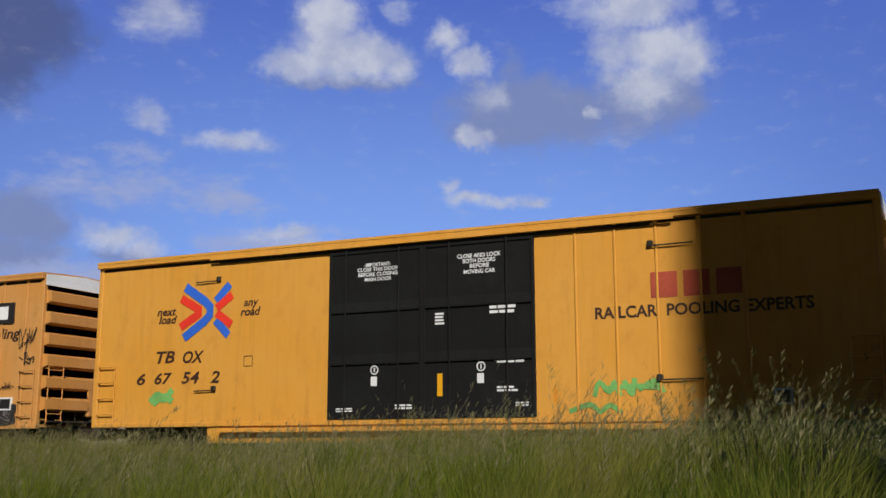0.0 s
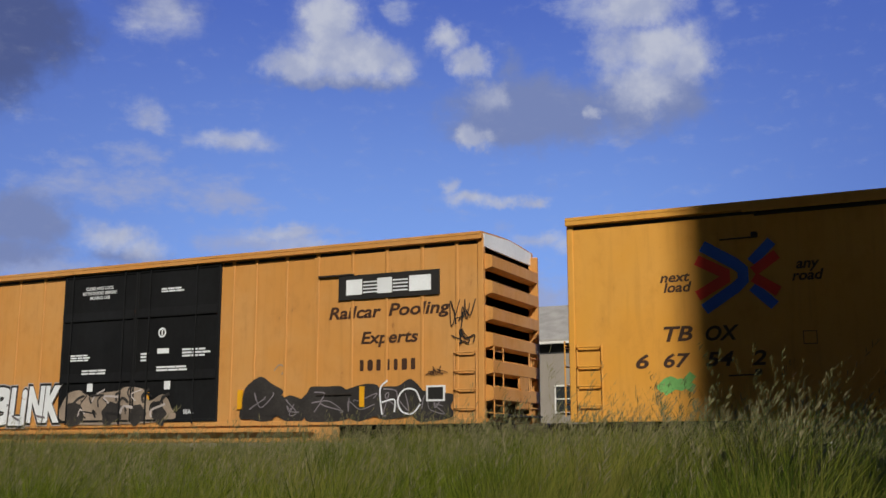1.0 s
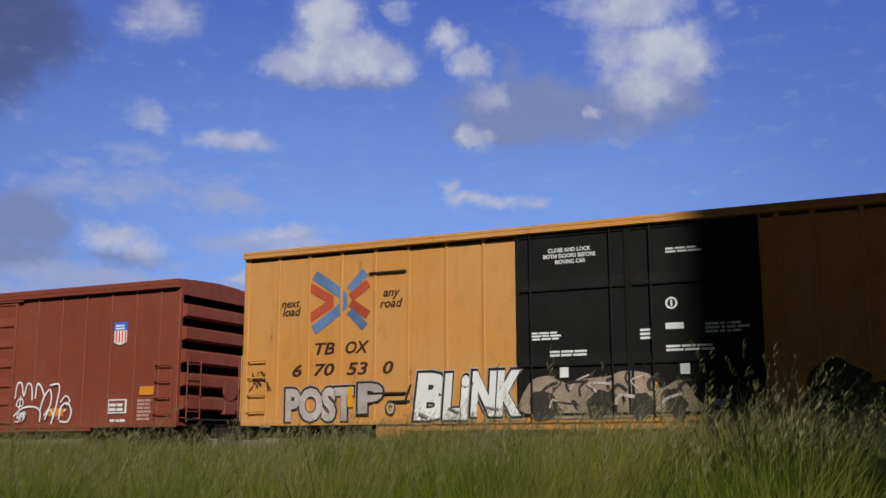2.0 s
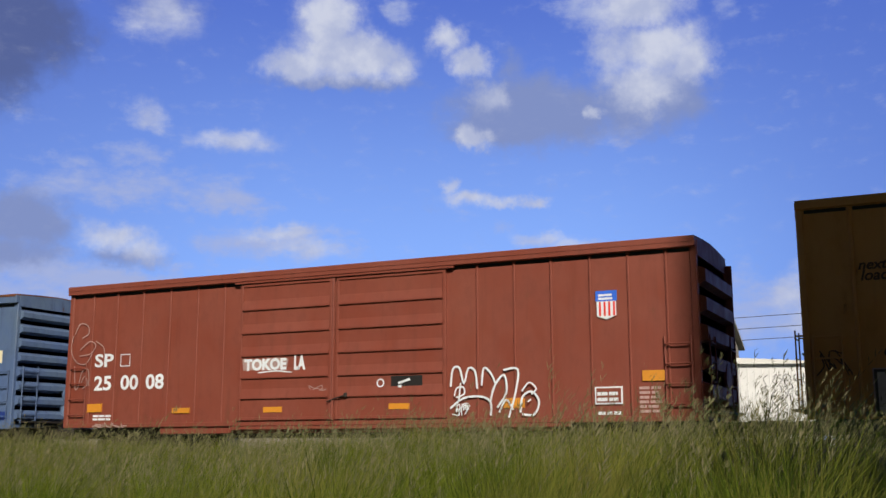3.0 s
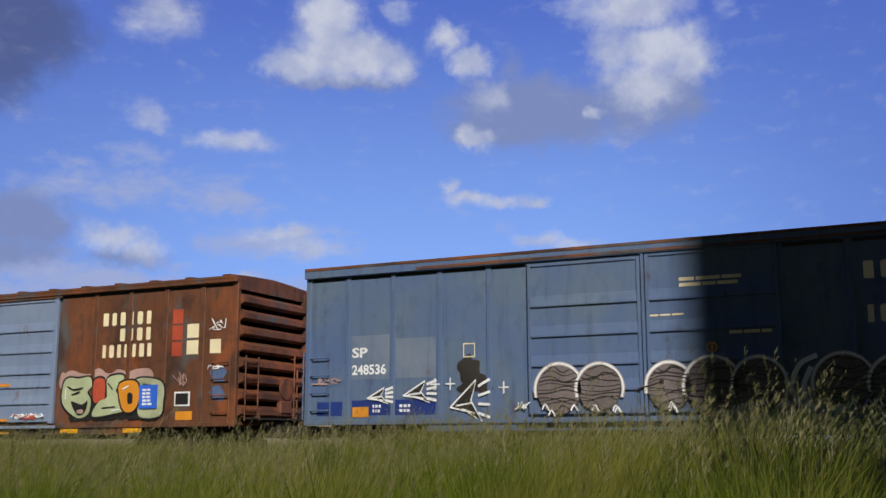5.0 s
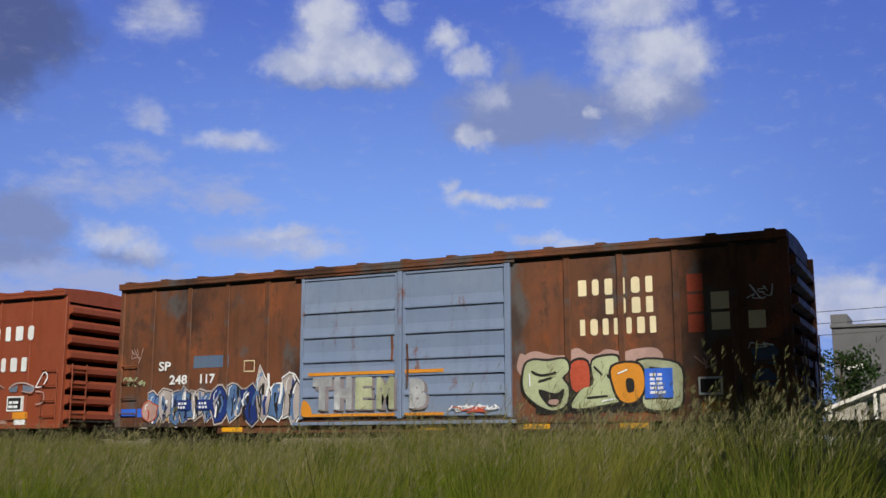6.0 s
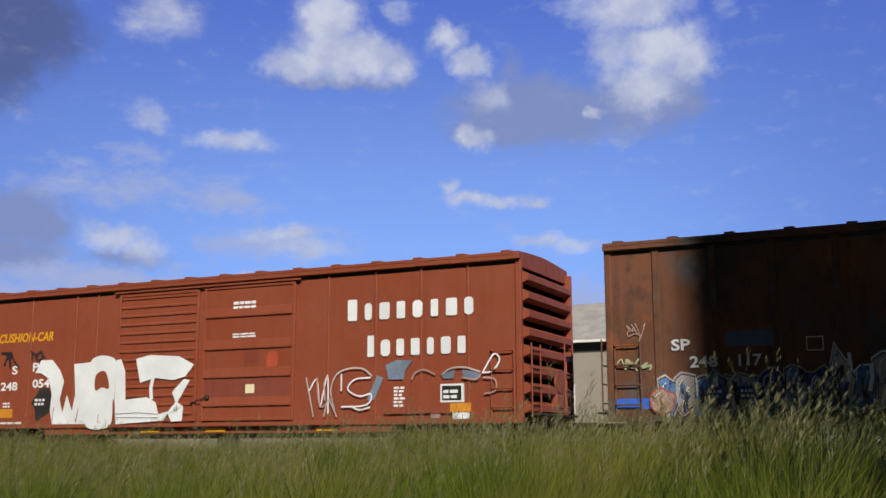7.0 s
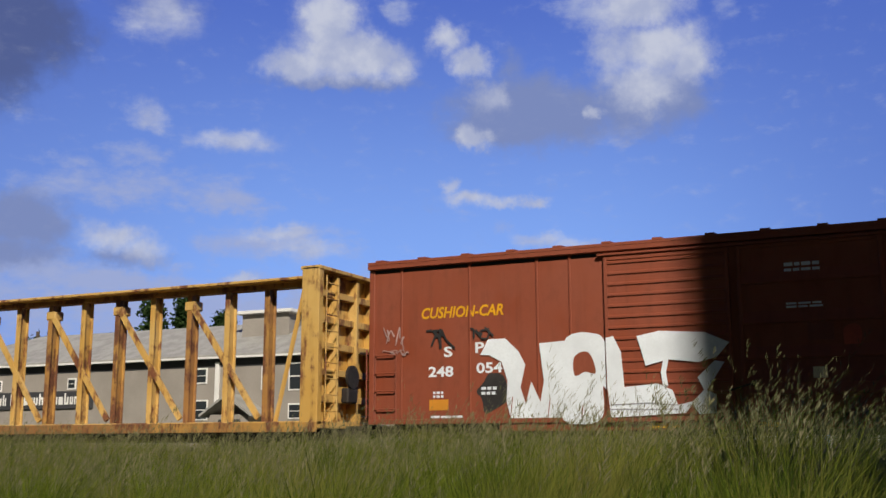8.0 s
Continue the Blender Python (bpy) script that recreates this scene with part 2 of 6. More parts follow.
HAZE = [(-41.6, 15.0, 1.59, 0.66, 0.45), (-46.8, 16.7, 1.24, 0.72, 0.28), (-45.3, 14.1, 1.94, 0.42, 0.42), (-42.7, 13.1, 3.69, 0.9, 0.5), (-37.0, 12.7, 1.96, 0.78, 0.6), (-46.0, 12.8, 2.46, 0.78, 0.42), (-35.0, 10.6, 3.88, 0.9, 0.5), (-46.6, 8.9, 3.47, 0.9, 0.6), (-42.7, 8.4, 4.74, 0.66, 0.7), (-27.9, 23.0, 0.79, 0.66, 0.5), (-17.5, 22.6, 1.54, 0.9, 0.55), (-9.9, 22.3, 0.67, 0.9, 0.35), (-35.1, 14.8, 1.82, 0.42, 0.25), (-39.5, 13.4, 2.93, 0.84, 0.4), (-16.4, 12.4, 0.6, 0.36, 0.25), (-22.3, 11.5, 0.61, 0.27, 0.4), (-39.1, 16.6, 3.58, 1.21, 0.22), (-28.0, 6.8, 27.29, 1.81, 0.7), (-15.6, 16.4, 2.45, 0.66, 0.35)]
GREY = [(-20.7, 17.6, 3.93, 1.69, 1), (-18.4, 17.5, 2.49, 1.39, 0.95), (-21.8, 16.7, 3.14, 0.9, 0.95), (-21.6, 19.8, 0.83, 1.21, 0.5), (-15.1, 17.8, 2.31, 1.51, 0.85), (-12.7, 17.9, 1.82, 1.51, 0.8), (-30.9, 19.1, 3.96, 0.42, 0.7), (-42.1, 9.6, 2.03, 0.45, 0.7), (-47.2, 11.1, 2.13, 1.39, 0.95), (-47.7, 9.7, 2.63, 0.84, 0.75), (-14.7, 16.6, 3.35, 0.72, 0.5)]
# grey clouds by the left edge, lens darkening included in their colour
EDGE_CLOUDS = [(-47.9, 20.7, 2.8, 2.17, 1), (-49.1, 18.7, 2.17, 1.81, 0.9), (-41.2, 23.0, 2.45, 1.51, 0.35)]


def cloudy_sky():
    """Blue sky that pales towards the horizon, with broken cumulus. The map's coordinates are degrees round and up."""
    m, n, l, b = nodes_of("cloudy_sky")
    n.remove(b)
    uv = n.new("ShaderNodeUVMap")
    uv.uv_map = "degrees"
    wob = n.new("ShaderNodeTexNoise")
    wob.inputs["Scale"].default_value, wob.inputs["Detail"].default_value, wob.inputs["Roughness"].default_value = 0.62, 9, 0.62
    l.new(uv.outputs[0], wob.inputs["Vector"])
    shift = n.new("ShaderNodeVectorMath")
    shift.operation = "MULTIPLY_ADD"
    l.new(wob.outputs["Color"], shift.inputs[0])
    shift.inputs[1].default_value, shift.inputs[2].default_value = (2.3, 1.7, 0), (-1.15, -.85, 0)
    add = n.new("ShaderNodeVectorMath")
    l.new(uv.outputs[0], add.inputs[0])
    l.new(shift.outputs[0], add.inputs[1])

    def cover(clouds, reach=2.0):
        """How thick the given clouds are, as one smooth sum of uneven ovals."""
        total = None
        for az, el, rx, ry, weight in clouds:
            away = n.new("ShaderNodeVectorMath")
            away.operation = "SUBTRACT"
            l.new(add.outputs[0], away.inputs[0])
            away.inputs[1].default_value = (az, el, 0)
            size = n.new("ShaderNodeVectorMath")
            size.operation = "MULTIPLY"
            l.new(away.outputs[0], size.inputs[0])
            size.inputs[1].default_value = (1 / rx, 1 / ry, 0)
            far = n.new("ShaderNodeVectorMath")
            far.operation = "LENGTH"
            l.new(size.outputs[0], far.inputs[0])
            amount = ramp(n, l, far.outputs["Value"], 0.0, reach, weight, 0)
            if total is None:
                total = amount
            else:
                both = n.new("ShaderNodeMath")
                both.operation = "SMOOTH_MAX"
                both.inputs[2].default_value = 0.12
                l.new(total, both.inputs[0])
                l.new(amount, both.inputs[1])
                total = both.outputs[0]
        return total

    fine = noise_node(n, l, uv.outputs[0], 0.75, 9, 0.62)
    wisp = noise_node(n, l, scaled(n, l, uv.outputs[0], 0.5, 1.0, 1.0), 1.1, 8, 0.6)

    def broken(total, by, noise):
        t = n.new("ShaderNodeMath")
        t.operation = "MULTIPLY_ADD"
        l.new(noise, t.inputs[0])
        t.inputs[1].default_value = by
        l.new(total, t.inputs[2])
        return t.outputs[0]

    sep = n.new("ShaderNodeSeparateXYZ")
    l.new(uv.outputs[0], sep.inputs[0])
    up = ramp(n, l, sep.outputs["Y"], 3.0, 27.0)
    blue = blend(n, l, up, (0.265, 0.465, 0.98), (0.074, 0.140, 0.54))
    # blue deepened to both sides, in place of the lens darkening its edges
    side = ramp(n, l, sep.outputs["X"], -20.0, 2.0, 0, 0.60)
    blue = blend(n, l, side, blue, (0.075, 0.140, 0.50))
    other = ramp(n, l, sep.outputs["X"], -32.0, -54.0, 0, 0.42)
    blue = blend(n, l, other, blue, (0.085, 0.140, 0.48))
    haze = ramp(n, l, broken(cover(HAZE, 2.1), 0.9, wisp), 0.57, 1.12, 0, 0.9)
    col = blend(n, l, haze, blue, (0.34, 0.40, 0.64))
    grey = ramp(n, l, broken(cover(GREY, 2.0), 0.6, fine), 0.42, 1.05, 0, 0.92)
    col = blend(n, l, grey, col, (0.20, 0.255, 0.48))
    edge_cloud = ramp(n, l, broken(cover(EDGE_CLOUDS, 2.0), 0.6, fine), 0.36, 1.15, 0, 0.85)
    col = blend(n, l, edge_cloud, col, (0.080, 0.105, 0.24))
    body = noise_node(n, l, uv.outputs[0], 0.45, 5, 0.55)
    lit = blend(n, l, ramp(n, l, body, 0.36, 0.66), (0.40, 0.445, 0.62), (0.56, 0.59, 0.70))
    low = ramp(n, l, broken(cover(LOW_PUFFS), 0.7, wisp), 0.42, 1.15, 0, 0.85)
    col = blend(n, l, low, col, lit)
    puff = ramp(n, l, broken(cover(PUFFS), 0.7, fine), 0.46, 1.20, 0, 0.95)
    col = blend(n, l, puff, col, lit)
    e = n.new("ShaderNodeEmission")
    l.new(col, e.inputs["Color"])
    l.new(e.outputs[0], n["Material Output"].inputs["Surface"])
    return m


def sky_backdrop():
    """A wide curved sheet of sky, far behind everything, on the side away from the sun."""
    R, na, ne = 2600.0, 72, 30
    az = np.linspace(-110, 60, na)
    el = np.linspace(-3, 62, ne)
    A, E = np.meshgrid(az, el)
    a, e = np.radians(A), np.radians(E)
    co = np.stack([R * np.sin(a) * np.cos(e), R * np.cos(a) * np.cos(e), R * np.sin(e) + EYE], -1).reshape(-1, 3)
    faces = [(r * na + c, r * na + c + 1, (r + 1) * na + c + 1, (r + 1) * na + c) for r in range(ne - 1) for c in range(na - 1)]
    me = bpy.data.meshes.new("backdrop")
    me.from_pydata(co.tolist(), [], faces)
    lay = me.uv_layers.new(name="degrees")
    idx = np.array([v.vertex_index for v in me.loops])
    lay.data.foreach_set("uv", np.stack([A.ravel()[idx], E.ravel()[idx]], -1).astype(np.float32).ravel())
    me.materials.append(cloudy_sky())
    me.polygons.foreach_set("use_smooth", [True] * len(me.polygons))
    tagged(new("backdrop", me), "deep blue sky with broken white and grey cumulus clouds", "sky", kind="structure")


sky_backdrop()


# ---- ground and track ----
def ground_height(x, y):
    up = np.clip((y - 8.0) / 9.0, 0, 1)
    down = np.clip((y - 25.5) / 6.0, 0, 1)
    rise = np.clip((y - 34.0) / 22.0, 0, 1)
    bank = 0.42 * (up * up * (3 - 2 * up))
    roll = 0.05 * np.sin(x * 0.31 + 1.3) * np.sin(y * 0.27) * np.clip((60 - y) / 40, 0, 1)
    return bank - 0.32 * down + 0.8 * rise * rise * (3 - 2 * rise) + roll * np.where(np.abs(y - MID) < 3.5, 0, 1)


def ground():
    xs = np.concatenate([[-2600, -1200, -500, -250], np.arange(-150, 60.1, 2.5), [120, 250, 500, 1200, 2600]])
    ys = np.concatenate([[-2600, -1200, -500, -200, -80, -40, -20], np.arange(-10, 70.1, 1.25), [90, 130, 250, 500, 1200, 2650]])
    X, Y = np.meshgrid(xs, ys)
    Z = ground_height(X, Y)
    nx = len(xs)
    faces = [(r * nx + c, r * nx + c + 1, (r + 1) * nx + c + 1, (r + 1) * nx + c) for r in range(len(ys) - 1) for c in range(nx - 1)]
    me = bpy.data.meshes.new("ground")
    me.from_pydata(np.stack([X, Y, Z], -1).reshape(-1, 3).tolist(), [], faces)
    me.materials.append(EARTH)
    me.polygons.foreach_set("use_smooth", [True] * len(me.polygons))
    tagged(new("ground", me), "rough grassy earth beside a railway track", "ground", kind="structure")


ground()


def track():
    root = thing("railway_track", pose(0, MID, 0), "single railway track on a grey stone ballast bank", "railway track", kind="structure")
    bm = B()
    extrude_outline(bm, [(-2.6, 0.05), (-1.75, RAIL - 0.22), (1.75, RAIL - 0.22), (2.6, 0.05)], "x", -170, 60)
    part("ballast", bm, BALLAST, root)
    for y in (-0.76, 0.76):
        bm = B()
        h = RAIL
        extrude_outline(bm, [(y - .075, h - .17), (y + .075, h - .17), (y + .075, h - .155), (y + .01, h - .14), (y + .01, h - .05), (y + .037, h - .04), (y + .037, h), (y - .037, h), (y - .037, h - .04), (y - .01, h - .05), (y - .01, h - .14), (y - .075, h - .155)], "x", -170, 60)
        part("rail", bm, RAIL_STEEL, root)
    tie = mesh_of("tie", block(B(), -0.11, 0.11, -1.3, 1.3, -0.16, 0, 0.012), TIMBER)
    for i in range(130):
        piece("tie", tie, root, pose(-62 + i * 0.52, random.uniform(-.03, .03), RAIL - 0.17, 0, 0, random.uniform(-1, 1)))


track()
# ---- freight cars ----
OVER = 0.033   # paint lies over the side posts
FACE = -1.40   # near side of a car body, from its middle
CARS = []


def side_text(string, car, c, s0, z0, width, height, material, slant=0.0, lift=0.008, y=FACE, name="lettering", label="", fat=0.026):
    """Letters on a car's near side: first letter's foot at s0, z0, drawn to a width and a height."""
    cu = bpy.data.curves.new(name, "FONT")
    cu.body, cu.shear, cu.extrude, cu.resolution_u = string, slant, 0.0, 3
    cu.offset = fat
    ob = bpy.data.objects.new(name, cu)
    scene.collection.objects.link(ob)
    me = bpy.data.meshes.new_from_object(ob.evaluated_get(bpy.context.evaluated_depsgraph_get()))
    bpy.data.objects.remove(ob)
    bpy.data.curves.remove(cu)
    n = len(me.vertices)
    co = np.empty(n * 3, np.float32)
    me.vertices.foreach_get("co", co)
    co = co.reshape(-1, 3)
    lo, hi = co.min(0), co.max(0)
    x = (co[:, 0] - lo[0]) / (hi[0] - lo[0]) * width + s0 - c
    z = (co[:, 1] - lo[1]) / (hi[1] - lo[1]) * height + z0
    me.vertices.foreach_set("co", np.stack([x, np.full(n, y - lift), z], -1).astype(np.float32).ravel())
    me.name = name
    me.materials.clear()
    me.materials.append(material)
    if height < .16:
        ob = new(name, me)
        ob.parent = car
        return tagged(ob, label, kind="stuff")
    # large letters: each one a mesh of its own
    bm = B()
    bm.from_mesh(me)
    bpy.data.meshes.remove(me)
    left = set(bm.verts)
    while left:
        todo, group = [left.pop()], set()
        while todo:
            v = todo.pop()
            group.add(v)
            for e in v.link_edges:
                w = e.other_vert(v)
                if w in left:
                    left.discard(w)
                    todo.append(w)
        one, at = B(), {}
        for v in group:
            at[v] = one.verts.new(v.co)
        for f in {f for v in group for f in v.link_faces}:
            one.faces.new([at[v] for v in f.verts])
        part(name, one, material, car, label)
    bm.free()


def bars(car, c, s0, s1, z0, z1, rows, material, lift=0.008, y=FACE, name="stencil_block", ragged=0.25, words=3):
    """Small writing as rows of plain bars."""
    bm = B()
    rng = random.Random(int(abs(s0) * 100))
    step = (z1 - z0) / rows
    for r in range(rows):
        end = s1 - (s1 - s0) * ragged * rng.random()
        cuts = sorted([s0, end] + [s0 + (end - s0) * (k + rng.uniform(-.2, .2)) / words for k in range(1, words)])
        for a, b in zip(cuts, cuts[1:]):
            block(bm, a - c, b - c - 0.03, y - lift, y, z0 + r * step, z0 + r * step + step * 0.6)
    return tagged(part(name, bm, material, car), kind="stuff")


def plate(car, c, s0, s1, z0, z1, material, name, lift=0.006, y=FACE, label=""):
    return part(name, block(B(), s0 - c, s1 - c, y - lift, y + 0.002, z0, z1), material, car, label)


def glyphs(car, c, s0, s1, z0, z1, count, material, lift=0.008, y=FACE, name="brand_shape", gap=0.36, capital=0.0):
    """A brand name as a row of plain solid shapes in its colour, one for each character."""
    step = (s1 - s0) / count
    for i in range(count):
        a = s0 + i * step - c
        b = a + step * (1 - gap)
        top = z1 + (capital if i == 0 else 0)
        w = (b - a) * (.92, .80, 1.0, .70)[(i * 3 + count) % 4]
        m, k = (a + b) / 2, w * (.10, .26, .16)[i % 3]
        lo, hi = m - w / 2, m + w / 2
        bm = B()
        bm.faces.new([bm.verts.new((u, y - lift, v)) for u, v in ((lo + k, z0), (hi - k, z0), (hi, z0 + k), (hi, top - k), (hi - k, top), (lo + k, top), (lo, top - k), (lo, z0 + k))])
        part(name, bm, material, car)


def ribbon(bm, points, width, y, closed=False):
    """A flat painted stroke through points (s, z), one strip with mitred joints."""
    pts = [Vector((p[0], p[1])) for p in points]
    n = len(pts)
    if n < 2:
        return
    rows = []
    for i, p in enumerate(pts):
        before = pts[i - 1] if i or closed else p
        after = pts[(i + 1) % n] if i < n - 1 or closed else p
        d = after - before
        if d.length < 1e-6:
            d = Vector((1, 0))
        d.normalize()
        side = Vector((-d.y, d.x)) * width / 2
        end = Vector((0, 0)) if closed or 0 < i < n - 1 else d * width * .3 * (-1 if i == 0 else 1)
        q = p + end
        yy = y - .00025 * i
        rows.append((bm.verts.new((q.x + side.x, yy, q.y + side.y)), bm.verts.new((q.x - side.x, yy, q.y - side.y))))
    pairs = list(zip(rows, rows[1:])) + ([(rows[-1], rows[0])] if closed else [])
    for (a, b), (e, f) in pairs:
        bm.faces.new((a, b, f, e))


def curve_points(points, n=5, closed=False):
    """A smooth line through points."""
    P = list(points)
    if closed:
        P = [P[-1]] + P + [P[0], P[1]]
    else:
        P = [P[0]] + P + [P[-1]]
    out = []
    for i in range(1, len(P) - 2):
        for k in range(n):
            t = k / n
            out.append(tuple(0.5 * (2 * P[i][j] + (P[i + 1][j] - P[i - 1][j]) * t + (2 * P[i - 1][j] - 5 * P[i][j] + 4 * P[i + 1][j] - P[i + 2][j]) * t * t + (3 * P[i][j] - P[i - 1][j] - 3 * P[i + 1][j] + P[i + 2][j]) * t ** 3) for j in (0, 1)))
    if not closed:
        out.append(P[-2])
    return out


def strokes(car, c, lines, width, material, lift=0.010, y=FACE, name="graffiti", label="", smooth=True):
    """Spray-painted strokes on the near side, each a part."""
    for k, line in enumerate(lines):
        bm = B()
        pts = [(s - c, z) for s, z in line]
        ribbon(bm, curve_points(pts, 4) if smooth and len(pts) > 2 else pts, width, y - lift - .0012 * k)
        part(name, bm, material, car, label)


def fills(car, c, shapes, material, lift=0.009, y=FACE, name="graffiti", label="", smooth=True):
    """Filled spray-painted areas on the near side, each a part."""
    for k, shape in enumerate(shapes):
        bm = B()
        pts = [(s - c, z) for s, z in shape]
        pts = curve_points(pts, 4, True) if smooth else pts
        vs = [bm.verts.new((s, y - lift - 0.0012 * k, z)) for s, z in pts]
        bmesh.ops.triangle_fill(bm, use_beauty=True, edges=[bm.edges.new((vs[i], vs[(i + 1) % len(vs)])) for i in range(len(vs))])
        part(name, bm, material, car, label)


WHEEL = mesh_of("wheelset", (lambda bm: [rod(bm, (0, y - .06, 0), (0, y + .06, 0), r, 24) and None for y, r in ((-.76, .45), (.76, .45), (-.68, .48), (.68, .48))] and rod(bm, (0, -1, 0), (0, 1, 0), .09, 10))(B()), STEEL)


def truck_frame():
    bm = B()
    for y in (-1.0, 1.0):
        block(bm, -1.2, 1.2, y - .08, y + .08, 0.55, 0.70, 0.02)
        block(bm, -0.5, 0.5, y - .1, y + .1, 0.25, 0.56, 0.03)
        for x in (-.88, .88):
            block(bm, x - .16, x + .16, y - .12, y + .12, 0.32, 0.62, 0.03)
        for x in (-.2, 0, .2):
            rod(bm, (x, y, .3), (x, y, .56), .07)
    block(bm, -.22, .22, -1.1, 1.1, .5, .74, .02)
    return bm


TRUCK = mesh_of("truck_frame", truck_frame(), STEEL)
WHEELS = []


def running_gear(car, half):
    for x in (-half + 2.0, half - 2.0):
        piece("truck_frame", TRUCK, car, pose(x, 0, 0), "grimy dark steel truck frame")
        for d in (-.88, .88):
            w = piece("wheelset", WHEEL, car, pose(x + d, 0, 0.46), "dark steel wheels on an axle")
            WHEELS.append((w, x + d))
    for sgn in (-1, 1):
        bm = B()
        block(bm, sgn * (half - .1), sgn * (half + .62), -.11, .11, .72, .98, .02)
        block(bm, sgn * (half + .55), sgn * (half + .90), -.16, .16, .68, 1.0, .04)
        part("coupler", bm, STEEL, car)


def car_root(name, s0, s1, label, category="railway car"):
    c = (s0 + s1) / 2
    root = thing(name, pose(c + run(0), MID, RAIL), label, category, "cars of the freight train")
    CARS.append((root, c))
    return root, c


def end_profile(zs, depth, foot, top, narrow=False):
    """Outline of a pressed steel end: ribs that lean out and are cut back sharply underneath."""
    pts = [(0.0, top)]
    if narrow:
        for z in zs[::-1]:
            pts += [(0.0, z + 0.22), (depth, z + 0.13), (depth, z + 0.01), (0.0, z - 0.05)]
        return pts + [(0.0, foot)]
    for z in zs[::-1]:
        pts += [(0.0, z + 0.33), (depth, z + 0.26), (depth, z + 0.02), (0.0, z - 0.03)]
    pts += [(0.0, foot)]
    return pts


def boxcar(name, label, s0, s1, eave, paint, posts, doors, ribs, rib_depth=0.09, top_band=None, end_paint=None, roof_paint=None, bumps=0, chord=0.13, sill_to=0.82, round_roof=0.0, ladder_top=2.45, post_w=0.07, post_d=0.028):
    car, c = car_root(name, s0, s1, label, "boxcar")
    h = (s1 - s0) / 2
    paint_end, paint_roof = end_paint or paint, roof_paint or paint
    w = -FACE
    # body, sills, chords
    part("body", block(B(), -h + .03, h - .03, -w, w, 1.08, eave - .05, .008), paint, car)
    for y in (-1, 1):
        bm = B()
        block(bm, -h, h, y * w, y * (w + .12), eave - chord, eave - .004, .01)
        part("top_chord", bm, paint, car)
        bm = B()
        block(bm, -h, h, y * (w - .03), y * (w + .035), 0.98, 1.085, .01)
        block(bm, -h * .62, h * .62, y * (w - .10), y * (w - .02), sill_to, 0.98, .01)
        part("side_sill", bm, paint, car)
        # corner posts
        for x in (-1, 1):
            bm = B()
            block(bm, x * h, x * (h - .13), y * (w - .10), y * (w + .03), 1.0, eave - .01, .015)
            part("corner_post", bm, paint, car)
    part("centre_sill", block(B(), -h, h, -.25, .25, .72, 1.08, .01), STEEL, car)
    # roof
    bm = B()
    e = eave
    extrude_outline(bm, [(-w - .13, e - .03), (-w - .13, e + .03 + round_roof), (-w * .55, e + .08 + round_roof), (0, e + .11 + round_roof), (w * .55, e + .08 + round_roof), (w + .13, e + .03 + round_roof), (w + .13, e - .03)], "x", -h + .01, h - .01)
    roof = part("roof", bm, paint_roof, car)
    if bumps:
        bm = B()
        extrude_outline(bm, [(-w - .135, e + .02), (-w - .135, e + .065 + round_roof), (-w * .55, e + .125 + round_roof), (0, e + .155 + round_roof), (w * .55, e + .125 + round_roof), (w + .135, e + .065 + round_roof), (w + .135, e + .02)], "x", -.09, .09)
        cap = mesh_of("roof_rib", bm, paint_roof)
        for i in range(bumps):
            piece("roof_rib", cap, roof, pose(-h + .3 + i * (2 * h - .6) / (bumps - 1), 0, 0))
    # ends
    for sgn in (-1, 1):
        bm = B()
        prof = end_profile(ribs, rib_depth, 1.02, eave - .04, len(ribs) > 6)
        flat = 1.0 if sgn > 0 else .15
        outline = [(sgn * (h - .03 + d * flat), z) for d, z in prof] + [(sgn * (h - .10), 1.02), (sgn * (h - .10), eave - .04)]
        extrude_outline(bm, outline, "y", -w + .07, w - .07)
        end = part("end_wall", bm, paint_end, car)
        bm = B()
        extrude_outline(bm, [(-w + .02, eave - .28), (-w + .02, eave), (0, eave + .08 + round_roof), (w - .02, eave), (w - .02, eave - .28)], "x", sgn * (h - .06), sgn * (h + .012))
        part("end_cap", bm, top_band or paint_end, car)
        # flanged far corner, end ladders and brake gear
        if sgn > 0:
            part("corner_flange", block(B(), h - .13, h - .03 + rib_depth, w - .07, w + .02, 1.02, eave - .1, .015), paint_end, car)
        for ya, yb, top in ((-w + .15, -w + .65, 2.6), (w - .62, w - .10, 2.75)):
            bm = B()
            for k in range(4):
                z = 1.35 + k * .37
                rod(bm, (sgn * (h + .16), ya, z), (sgn * (h + .16), yb, z), .014, 6)
            for y in (ya, yb):
                rod(bm, (sgn * (h + .15), y, 1.1), (sgn * (h + .15), y, top), .016, 6)
                for z in (1.2, top - .1):
                    rod(bm, (sgn * (h - .05), y, z), (sgn * (h + .15), y, z), .014, 6)
            part("end_ladder", bm, paint_end, car)
        bm = B()
        block(bm, sgn * h, sgn * (h + .30), -w + .2, w - .2, 1.14, 1.18, .005)
        part("end_platform", bm, STEEL, car)
        if sgn > 0:
            bm = B()
            rod(bm, (h + .10, .45, 1.9), (h + .16, .45, 1.9), .26, 18)
            block(bm, h + .02, h + .16, .2, .7, 1.3, 1.62, .03)
            rod(bm, (h + .12, .95, 1.1), (h + .12, .95, 2.5), .02, 6)
            part("hand_brake", bm, paint_end, car)
    # posts
    pm = mesh_of("side_post", block(B(), -post_w / 2, post_w / 2, FACE - post_d, FACE, 1.08, eave - chord - .03, .012), paint)
    for s in posts:
        piece("side_post", pm, car, pose(s - c, 0, 0))
